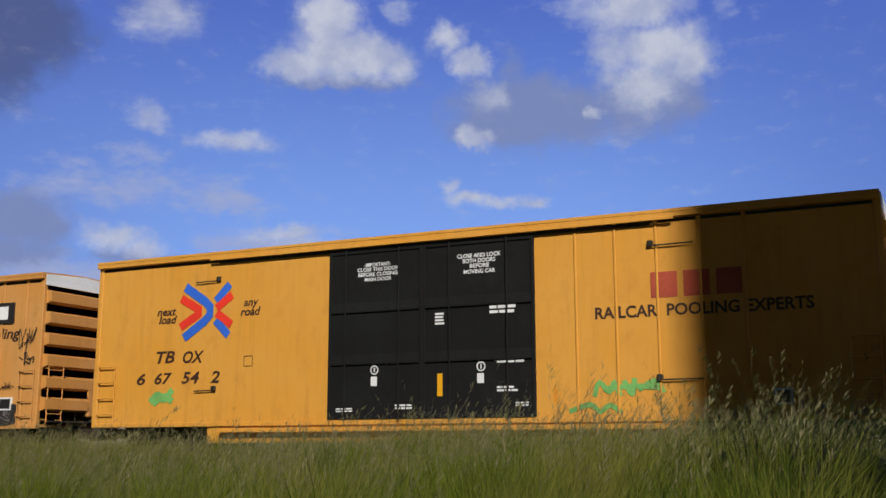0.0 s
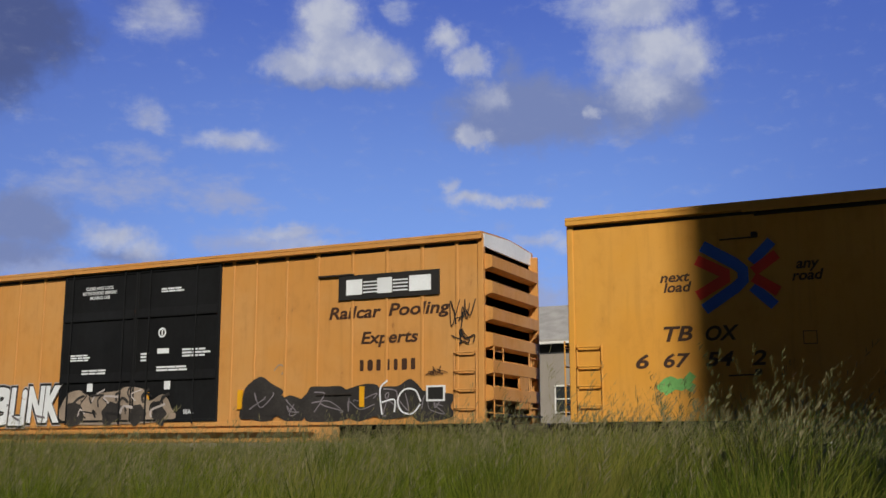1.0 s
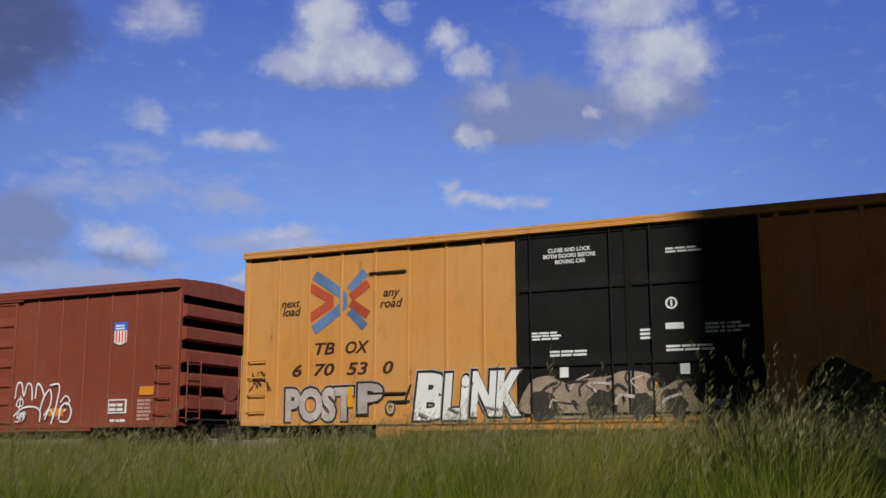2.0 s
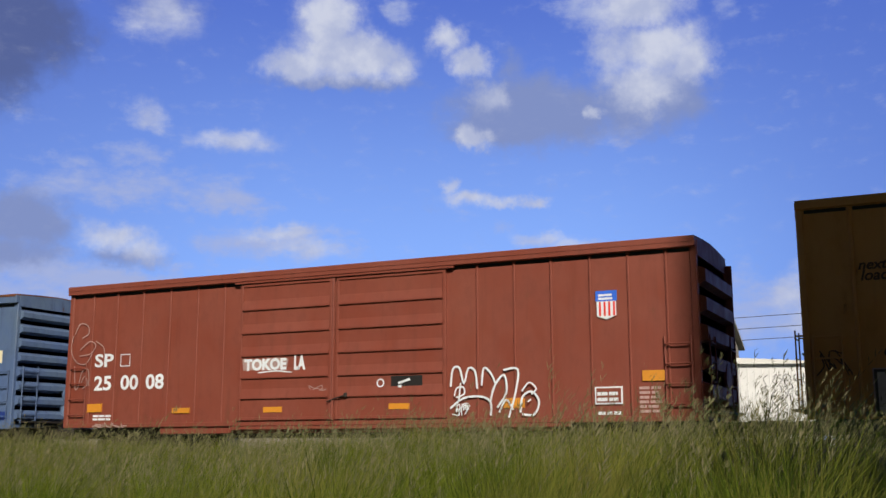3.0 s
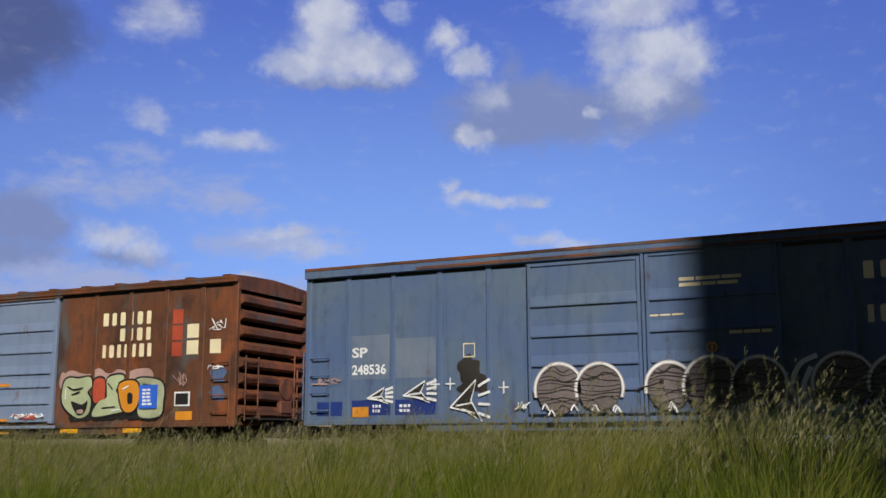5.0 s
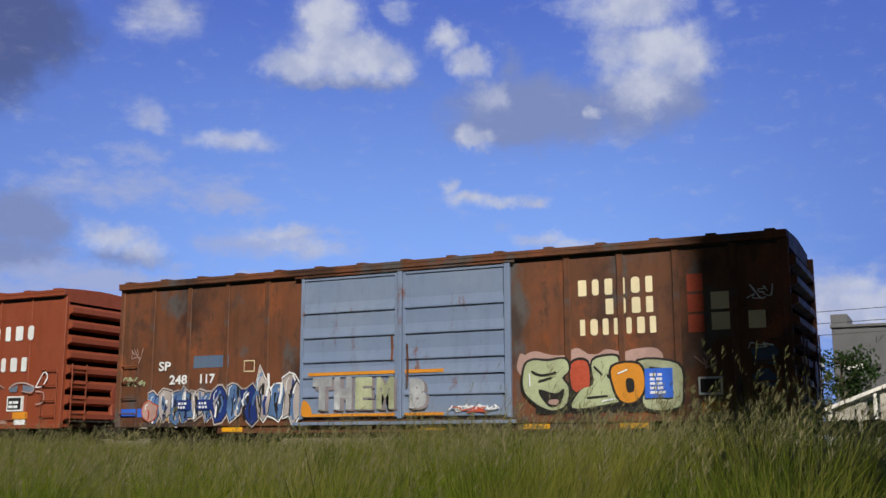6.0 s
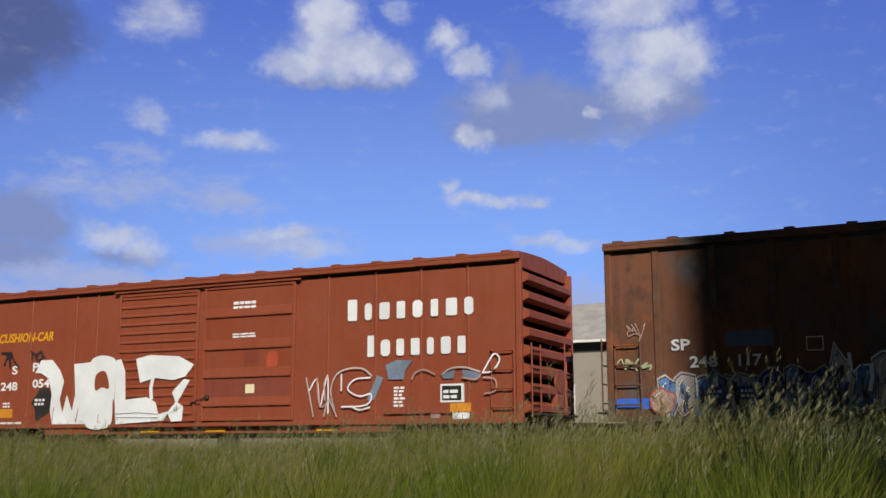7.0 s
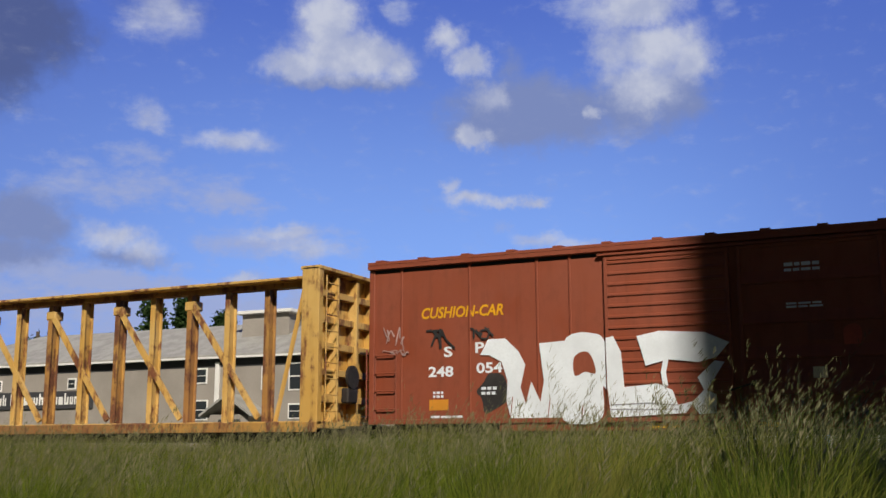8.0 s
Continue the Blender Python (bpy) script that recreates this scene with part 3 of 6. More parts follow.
    # black strips between the posts stand in for the shaded slots below the chord
    slot_at = sorted([s0 + .1, s1 - .1] + list(posts) + [v for d in doors for v in (d["a"], d["b"])])
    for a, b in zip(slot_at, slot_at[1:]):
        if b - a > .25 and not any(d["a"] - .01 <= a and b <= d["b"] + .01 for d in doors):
            part("eave_slot_shade", block(B(), a + post_w / 2 + .02 - c, b - post_w / 2 - .02 - c, FACE - .012, FACE + .01, eave - chord - .075, eave - chord - .012), BLACK_PAINT, car)
    # ladders on the side
    for s in (s0 + .42, s1 - .42):
        bm = B()
        k = 1.30
        while k < ladder_top + .01:
            rod(bm, (s - c - .23, FACE - .09, k), (s - c + .23, FACE - .09, k), .017, 6)
            for x in (-.23, .23):
                rod(bm, (s - c + x, FACE, k), (s - c + x, FACE - .09, k), .014, 6)
            k += .38
        for x in (-.25, .25):
            rod(bm, (s - c + x, FACE - .04, 1.0), (s - c + x, FACE - .04, ladder_top + .04), .016, 6)
        part("side_ladder", bm, paint, car)
    for d in doors:
        sliding_door(car, c, **d)
    running_gear(car, h)
    return car, c


def sliding_door(car, c, a, b, z0, z1, paint, ledges=(), rods=(), stiles=(), proud=0.05, fine=False, latch=None):
    """A side door: panel, frame, pressed ledges across it and locking rods."""
    y = FACE - proud
    door = part("door", block(B(), a - c, b - c, y, FACE + .01, z0, z1, .008), paint, car)
    t = .07
    bm = B()
    for x in (a - c, b - c - t):
        block(bm, x, x + t, y - .03, y, z0, z1, .008)
    block(bm, a - c + t, b - c - t, y - .03, y, z1 - t, z1 - .002, .008)
    block(bm, a - c + t, b - c - t, y - .03, y, z0 + .002, z0 + t, .008)
    part("door_frame", bm, paint, door)
    d = .03 if fine else .042
    for z in ledges:
        bm = B()
        extrude_outline(bm, [(y, z + (.05 if fine else .21)), (y - d, z + .02), (y - d, z - .015), (y, z - .02)], "x", a - c + t, b - c - t)
        part("door_ledge", bm, paint, door)
    for s in rods:
        part("lock_rod", rod(B(), (s - c, y - .06, z0 - .04), (s - c, y - .06, z1 + .02), .020, 8), paint, door)
    for s in stiles:
        part("door_stile", block(B(), s - c - .05, s - c + .05, y - .035, y, z0 + t, z1 - t, .01), paint, door)
    if latch:
        bm = B()
        rod(bm, (latch[0] - c, y - .07, latch[1]), (latch[0] - c - .45, y - .07, latch[1] - .13), .015, 6)
        block(bm, latch[0] - c - .03, latch[0] - c + .05, y - .09, y, latch[1] - .05, latch[1] + .05, .015)
        part("door_latch", bm, STEEL, door)
    return door


def emblem(car, c, s0, s1, z0, z1, pale=False):
    """Crossed red and blue bars, bent towards each other."""
    w, h = s1 - s0, z1 - z0
    red, blue = (FADED_RED, SPRAY_BLUE) if pale else (RED_PAINT, BLUE_PAINT)
    mid, zc = s0 + w * .58, (z0 + z1) / 2
    strokes(car, c, [[(s0 + .10 * w, z1 - .03 * h), (mid - .12 * w, zc + .19 * h), (mid - .02 * w, zc + .08 * h), (mid - .02 * w, zc - .08 * h), (mid - .12 * w, zc - .19 * h), (s0 + .10 * w, z0 + .03 * h)]], .145 * w, blue, .014, name="blue_chevron", smooth=False)
    strokes(car, c, [[(s0 + .02 * w, z1 - .24 * h), (s0 + .36 * w, zc + .03 * h), (s0 + .36 * w, zc - .03 * h), (s0 + .02 * w, z0 + .24 * h)]], .135 * w, red, .011, name="red_chevron", smooth=False)
    for up in (1, -1):
        strokes(car, c, [[(mid + .12 * w, zc + up * .22 * h), (s1 - .10 * w, zc + up * .46 * h)]], .13 * w, blue, .012, name="blue_bar", smooth=False)
        strokes(car, c, [[(mid + .14 * w, zc + up * .07 * h), (s1 - .05 * w, zc + up * .26 * h)]], .13 * w, red, .015, name="red_bar", smooth=False)


# -- yellow boxcar with black double doors --
def car_a():
    s0, s1 = -19.90, -1.68
    ch = dict(z0=1.10, z1=4.78, paint=BLACK, proud=.035)
    car, c = boxcar("boxcar", "bright yellow high boxcar with black double plug doors", s0, s1, 5.02, YELLOW,
                    [-7.44, -6.62, -5.79, -4.95, -4.1], [
                        dict(a=-13.16, b=-10.85, ledges=(3.42, 2.28), rods=(-12.72, -11.4), **ch),
                        dict(a=-10.85, b=-8.31, ledges=(3.42, 2.28), rods=(-10.2, -8.9), **ch)],
                    (1.45, 2.0, 2.55, 3.1, 3.65, 4.2), rib_depth=.17, top_band=WHITE_PAINT, sill_to=.60, post_w=.05, post_d=.025)
    emblem(car, c, -17.29, -15.80, 3.06, 4.28)
    side_text("next", car, c, -18.03, 3.62, .58, .17, BROWN_PAINT, .25)
    side_text("load", car, c, -17.97, 3.42, .55, .2, BROWN_PAINT, .25)
    side_text("any", car, c, -15.50, 3.66, .42, .2, BROWN_PAINT, .25)
    side_text("road", car, c, -15.58, 3.50, .56, .2, BROWN_PAINT, .25)
    side_text("TB", car, c, -18.0, 2.48, .56, .29, BROWN_PAINT, .25)
    side_text("OX", car, c, -17.2, 2.46, .62, .29, BROWN_PAINT, .25)
    for t, x, w in (("6", -18.56, .26), ("67", -18.02, .52), ("54", -17.22, .52), ("2", -16.38, .27)):
        side_text(t, car, c, x, 1.98, w, .28, BROWN_PAINT, .22)
    side_text("RAILCAR", car, c, -7.05, 2.98, 1.25, .24, BROWN_PAINT)
    side_text("POOLING EXPERTS", car, c, -5.62, 2.98, 2.7, .24, BROWN_PAINT)
    # brand mark: joined red shapes
    for a, b in ((-5.92, -5.40), (-5.28, -4.78), (-4.66, -4.18)):
        bm = B()
        block(bm, a - c, b - c, FACE - .010, FACE, 3.34, 3.84)
        part("brand_shape", bm, FADED_RED, car, "faded red brand mark")
    # door stencils
    dy = FACE - .035
    side_text("-IMPORTANT-", car, c, -12.28, 4.40, .66, .085, WHITE_PAINT, y=dy)
    side_text("CLOSE THIS DOOR", car, c, -12.45, 4.30, 1.03, .085, WHITE_PAINT, y=dy)
    side_text("BEFORE CLOSING", car, c, -12.43, 4.19, .98, .085, WHITE_PAINT, y=dy)
    side_text("MAIN DOOR", car, c, -12.26, 4.08, .66, .085, WHITE_PAINT, y=dy)
    for t, x, z, w in (("CLOSE AND LOCK", -10.03, 4.42, 1.0), ("BOTH DOORS", -9.9, 4.31, .74), ("BEFORE", -9.74, 4.20, .44), ("MOVING CAR", -9.88, 4.08, .72)):
        side_text(t, car, c, x, z, w, .09, WHITE_PAINT, y=dy)
    bars(car, c, -12.85, -12.25, 2.28, 2.42, 2, WHITE_PAINT, y=dy)
    bars(car, c, -9.3, -8.55, 3.22, 3.42, 2, WHITE_PAINT, y=dy)
    bars(car, c, -9.15, -8.5, 2.20, 2.38, 2, WHITE_PAINT, y=dy)
    bars(car, c, -10.55, -10.3, 3.05, 3.32, 4, WHITE_PAINT, y=dy, words=1)
    bars(car, c, -11.5, -11.05, 1.30, 1.42, 2, WHITE_PAINT, y=dy)
    bars(car, c, -9.15, -8.65, 1.62, 1.75, 2, WHITE_PAINT, y=dy)
    bars(car, c, -12.95, -12.5, 1.26, 1.36, 2, WHITE_PAINT, y=dy)
    bars(car, c, -8.75, -8.4, 1.32, 1.42, 2, WHITE_PAINT, y=dy)
    for s in (-12.0, -9.5):
        bm = B()
        pts = [(s - c + .09 * math.cos(k * math.pi / 6), 2.14 + .09 * math.sin(k * math.pi / 6)) for k in range(12)]
        ribbon(bm, pts, .025, dy - .01, True)
        ribbon(bm, [(s - c, 2.10), (s - c, 2.18)], .03, dy - .01)
        part("round_stencil", bm, WHITE_PAINT, car)
        plate(car, c, s - .09, s + .06, 1.80, 2.0, WHITE_PAINT, "white_placard", y=dy)
        strokes(car, c, [[(s - .05, 2.28), (s + .15, 2.34), (s + .32, 2.27)]], .05, WHITE_PAINT, y=dy, name="arrow_stencil")
    plate(car, c, -10.50, -10.38, 1.55, 2.02, REFLECT, "reflector", y=dy)
    plate(car, c, -7.95, -7.87, 1.36, 1.66, ORANGE, "reflector")
    strokes(car, c, [[(-18.1, 1.6), (-17.9, 1.75), (-17.7, 1.62), (-17.5, 1.82)], [(-18.0, 1.55), (-17.7, 1.7), (-17.5, 1.6)]], .16, GREEN_SPRAY)
    strokes(car, c, [[(-7.1, 1.5), (-7.0, 1.75), (-6.8, 1.55), (-6.7, 1.75), (-6.6, 1.5)], [(-6.5, 1.75), (-6.35, 1.5), (-6.3, 1.78)], [(-6.2, 1.6), (-5.9, 1.75), (-5.75, 1.55)], [(-7.6, 1.2), (-7.2, 1.32), (-7.0, 1.18), (-6.8, 1.3), (-6.6, 1.18)], [(-6.9, 1.62), (-6.3, 1.66), (-5.8, 1.62)]], .10, GREEN_SPRAY)
    bm = B()
    ribbon(bm, [(-15.44 - c, 2.34), (-15.21 - c, 2.34), (-15.21 - c, 2.57), (-15.44 - c, 2.57)], .02, FACE - .009, True)
    part("plate_mark", bm, BROWN_PAINT, car)
    plate(car, c, -3.71, -3.38, 1.26, 1.56, WHITE_PAINT, "data_box", lift=.028)
    plate(car, c, -3.67, -3.42, 1.30, 1.52, BLACK_PAINT, "data_box", lift=.032)
    # corner fittings of the side
    for s, z, w in ((-16.5, 4.36, .7), (-16.5, 1.80, .6), (-5.5, 4.36, .9), (-5.4, 1.76, .9)):
        bm = B()
        rod(bm, (s - w / 2 - c, FACE - .06, z), (s + w / 2 - c, FACE - .06, z + .01), .015, 6)
        block(bm, s + w / 2 - .12 - c if s < -10 else s - w / 2 - c, s + w / 2 - c if s < -10 else s - w / 2 + .12 - c, FACE - .08, FACE, z, z + .11, .02)
        part("door_rail_stop", bm, STEEL, car)
    part("door_track", block(B(), -16.4 - c, -5.4 - c, FACE - .15, FACE - .125, 4.84, 4.90, .006), YELLOW, car)
    # black strip painted in for the dark gap under the chord
    part("door_gap_strip", block(B(), -16.2 - c, -5.9 - c, FACE - .052, FACE + .01, 4.78, 4.838, .004), BLACK_PAINT, car)
    part("lower_track", block(B(), -16.0 - c, -5.4 - c, FACE - .16, FACE - .03, .84, .90, .006), YELLOW, car)


car_a()


# -- ochre boxcar with black doors and spray paint --
def car_b():
    s0, s1 = -40.07, -21.74
    ch = dict(z0=1.10, z1=4.78, paint=BLACK, proud=.035)
    car, c = boxcar("boxcar", "ochre yellow high boxcar with black doors and low graffiti", s0, s1, 4.93, OCHRE,
                    [-39.13, -38.31, -37.47, -36.62, -35.80, -34.9, -34.04, -28.1, -27.46, -26.62, -25.78, -24.89, -24.03, -23.17, -22.35], [
                        dict(a=-33.3, b=-30.95, ledges=(3.62, 2.1), rods=(-32.98, -31.3), **ch),
                        dict(a=-30.95, b=-28.44, ledges=(3.62, 2.1), rods=(-30.5, -29.1), **ch)],
                    (1.45, 2.0, 2.55, 3.1, 3.65, 4.2), rib_depth=.20, top_band=WHITE_PAINT, sill_to=.62)
    emblem(car, c, -38.27, -36.76, 3.08, 4.32, pale=True)
    side_text("next", car, c, -39.05, 3.62, .5, .16, BROWN_PAINT, .25)
    side_text("load", car, c, -39.02, 3.42, .5, .2, BROWN_PAINT, .25)
    side_text("any", car, c, -36.42, 3.66, .42, .2, BROWN_PAINT, .25)
    side_text("road", car, c, -36.5, 3.48, .56, .2, BROWN_PAINT, .25)
    side_text("TB", car, c, -38.14, 2.52, .52, .27, BROWN_PAINT, .25)
    side_text("OX", car, c, -37.35, 2.52, .60, .27, BROWN_PAINT, .25)
    for t, x, w in (("6", -38.72, .26), ("70", -38.16, .54), ("53", -37.32, .54), ("0", -36.42, .27)):
        side_text(t, car, c, x, 2.05, w, .28, BROWN_PAINT, .22)
    # black panel with plain white brand shapes
    plate(car, c, -25.22, -22.75, 3.70, 4.24, BLACK_PAINT, "brand_panel", lift=.05, label="black brand panel")
    y = FACE - .05
    for a, b, striped in ((-25.02, -24.62, True), (-24.24, -23.88, True), (-23.46, -22.94, False)):
        bm = B()
        block(bm, a - c, b - c, y - .006, y, 3.80, 4.14)
        part("brand_shape", bm, WHITE_PAINT, car)
        for k in range(4 if striped else 0):
            bm = B()
            block(bm, b + .02 - c, b + .38 - c, y - .006, y, 3.83 + k * .075, 3.86 + k * .075)
            part("brand_stripe", bm, WHITE_PAINT, car)
    side_text("Railcar", car, c, -25.48, 3.28, 1.32, .28, BROWN_PAINT, .2)
    side_text("Pooling", car, c, -23.98, 3.21, 1.48, .36, BROWN_PAINT, .2)
    side_text("Experts", car, c, -24.66, 2.63, 1.4, .35, BROWN_PAINT, .2)
    glyphs(car, c, -24.7, -23.24, 2.13, 2.37, 7, BROWN_PAINT, name="web_mark")
    dy = FACE - .035
    for t, x, z, w in (("CLOSE AND LOCK", -32.6, 4.38, .9), ("BOTH DOORS BEFORE", -32.7, 4.26, 1.1), ("MOVING CAR", -32.45, 4.14, .64)):
        side_text(t, car, c, x, z, w, .085, WHITE_PAINT, y=dy)
    bars(car, c, -30.2, -29.4, 4.20, 4.32, 2, WHITE_PAINT, y=dy)
    bars(car, c, -33.0, -32.3, 2.62, 2.80, 3, WHITE_PAINT, y=dy)
    bars(car, c, -29.5, -28.6, 2.62, 2.84, 3, WHITE_PAINT, y=dy)
    bars(car, c, -32.6, -31.7, 2.28, 2.42, 2, WHITE_PAINT, y=dy)
    bars(car, c, -30.25, -29.3, 2.30, 2.44, 2, WHITE_PAINT, y=dy)
    bars(car, c, -30.75, -30.45, 2.55, 2.78, 3, WHITE_PAINT, y=dy, words=1)
    plate(car, c, -30.25, -29.9, 2.72, 2.84, WHITE_PAINT, "white_placard", y=dy)
    side_text("SEAL", car, c, -29.4, 1.28, .3, .10, WHITE_PAINT, y=dy)
    bm = B()
    ribbon(bm, [(-30.12 - c + .10 * math.cos(k * math.pi / 6), 3.22 + .10 * math.sin(k * math.pi / 6)) for k in range(12)], .04, dy - .01, True)
    ribbon(bm, [(-30.12 - c, 3.17), (-30.12 - c, 3.27)], .04, dy - .01)
    part("round_stencil", bm, WHITE_PAINT, car)
    for s in (-32.3, -29.9):
        plate(car, c, s - .1, s + .08, 1.86, 2.06, WHITE_PAINT, "white_placard", y=dy)
    for s in (-37.2, -33.7, -30.5, -27.8, -24.6):
        plate(car, c, s - .06, s + .06, 1.36, 1.80, REFLECT, "reflector", lift=.052)
    part("door_track", block(B(), -35.8 - c, -25.8 - c, FACE - .15, FACE - .125, 4.80, 4.86, .006), OCHRE, car)
    part("lower_track", block(B(), -35.8 - c, -25.8 - c, FACE - .16, FACE - .03, .84, .90, .006), OCHRE, car)
    for z in (4.24, 1.62):
        for s in (-36.3, -25.3):
            part("door_rail_stop", block(B(), s - .45 - c, s + .45 - c, FACE - .07, FACE - .01, z, z + .04, .006), STEEL, car)
    plate(car, c, -23.05, -22.62, 1.45, 1.78, WHITE_PAINT, "data_box", lift=.05)
    plate(car, c, -23.01, -22.66, 1.49, 1.74, BLACK_PAINT, "data_box", lift=.054)
    return car, c


B_CAR = car_b()


# -- oxide red boxcar --
def car_c():
    s0, s1 = -57.73, -41.92
    ledges = (3.62, 3.08, 2.56, 2.06, 1.60)
    car, c = boxcar("boxcar", "oxide red boxcar with ribbed sliding doors", s0, s1, 4.41, OXIDE,
                    [-56.95, -56.18, -55.37, -54.54, -53.72, -52.94, -46.50, -45.67, -44.87, -44.05, -43.27, -42.52], [
                        dict(a=-52.45, b=-49.98, z0=1.10, z1=4.22, paint=OXIDE, ledges=ledges),
                        dict(a=-49.88, b=-47.2, z0=1.10, z1=4.22, paint=OXIDE, ledges=ledges, latch=(-49.6, 1.62))],
                    (1.4, 1.95, 2.5, 3.05, 3.6), rib_depth=.17, round_roof=.05, ladder_top=2.55, post_w=.045, post_d=.03)
    side_text("SP", car, c, -56.83, 2.45, .6, .33, WHITE_PAINT)
    for t, x in (("25", -56.82), ("00", -55.98), ("08", -55.2)):
        side_text(t, car, c, x, 1.88, .55, .36, WHITE_PAINT)
    bm = B()
    ribbon(bm, [(-56.0 - c, 2.46), (-55.72 - c, 2.46), (-55.72 - c, 2.74), (-56.0 - c, 2.74)], .03, FACE - .009, True)
    part("plate_mark", bm, WHITE_PAINT, car)
    # road shield in plain shapes
    fills(car, c, [[(-43.94, 3.54), (-43.5, 3.54), (-43.5, 3.33), (-43.94, 3.33)]], BLUE_PAINT, .034, name="shield_top", smooth=False)
    fills(car, c, [[(-43.92, 3.33), (-43.52, 3.33), (-43.52, 3.04), (-43.72, 2.97), (-43.92, 3.04)]], WHITE_PAINT, .034, name="shield_field", smooth=False)
    for k in range(4):
        plate(car, c, -43.87 + k * .095, -43.83 + k * .095, 3.04, 3.32, RED_PAINT, "shield_stripe", lift=.037)
    bars(car, c, -43.88, -43.56, 3.36, 3.50, 2, WHITE_PAINT, lift=.037, words=1, ragged=.1)
    for s, w, z in ((-56.75, .45, 1.36), (-54.1, .5, 1.30), (-51.5, .5, 1.28), (-48.3, .5, 1.30), (-45.7, .45, 1.28), (-42.82, .45, 1.75)):
        plate(car, c, s - w / 2, s + w / 2, z, z + (.2 if w == .45 else .12), ORANGE, "reflector", lift=.062 if -52.4 < s < -47.2 else .032)
    plate(car, c, -44.0, -43.45, 1.32, 1.66, WHITE_PAINT, "data_box", lift=.034)
    plate(car, c, -43.97, -43.48, 1.35, 1.63, OXIDE, "data_box", lift=.038)
    bars(car, c, -43.95, -43.5, 1.38, 1.60, 2, WHITE_PAINT, lift=.042, words=2, ragged=.1)
    bars(car, c, -43.95, -43.45, 1.12, 1.22, 1, WHITE_PAINT)
    bars(car, c, -43.12, -42.6, 1.15, 1.68, 6, SPRAY_PINK, words=2)
    bars(car, c, -56.8, -56.2, 1.16, 1.32, 2, WHITE_PAINT)
    dy = FACE - .05
    bars(car, c, -51.6, -50.9, 1.66, 1.80, 2, WHITE_PAINT, y=dy)
    bars(car, c, -52.2, -51.9, 1.68, 1.74, 1, WHITE_PAINT, y=dy)
    plate(car, c, -48.5, -47.75, 1.72, 2.0, BLACK_PAINT, "stencil_panel", y=dy)
    bm = B()
    ribbon(bm, [(-48.75 - c + .08 * math.cos(k * math.pi / 6), 1.86 + .08 * math.sin(k * math.pi / 6)) for k in range(12)], .03, dy - .01, True)
    part("round_stencil", bm, WHITE_PAINT, car)
    strokes(car, c, [[(-48.3, 1.85), (-48.05, 1.92)], [(-48.3, 1.78), (-48.25, 1.78)]], .05, WHITE_PAINT, y=dy - .008, name="stencil_block")
    part("door_track", block(B(), -52.6 - c, -47.0 - c, FACE - .12, FACE - .05, 4.225, 4.27, .006), OXIDE, car)
    part("lower_track", block(B(), -52.6 - c, -44.5 - c, FACE - .12, FACE - .04, .90, .97, .006), OXIDE, car)
    part("door_post", rod(B(), (-49.93 - c, FACE - .09, 1.1), (-49.93 - c, FACE - .09, 4.2), .03, 8), OXIDE, car)
    return car, c


C_CAR = car_c()


def golden_words(car, c, right):
    """A three-line brand name as plain cream shapes, and squares in red and cream."""
    r = right
    glyphs(car, c, r - 4.07, r - 2.45, 3.46, 3.78, 6, CREAM_PAINT)
    glyphs(car, c, r - 3.52, r - 2.45, 3.07, 3.38, 4, CREAM_PAINT)
    glyphs(car, c, r - 4.07, r - 2.42, 2.67, 2.99, 7, CREAM_PAINT)
    for k in range(3):
        plate(car, c, r - 1.90, r - 1.60, 3.42 - k * .39, 3.76 - k * .39, FADED_RED, "red_square")
    for k in range(2):
        plate(car, c, r - 1.46, r - 1.12, 3.06 - k * .39, 3.39 - k * .39, CREAM_PAINT, "cream_square")
    plate(car, c, r - .78, r - .47, 2.67, 3.0, CREAM_PAINT, "cream_square")


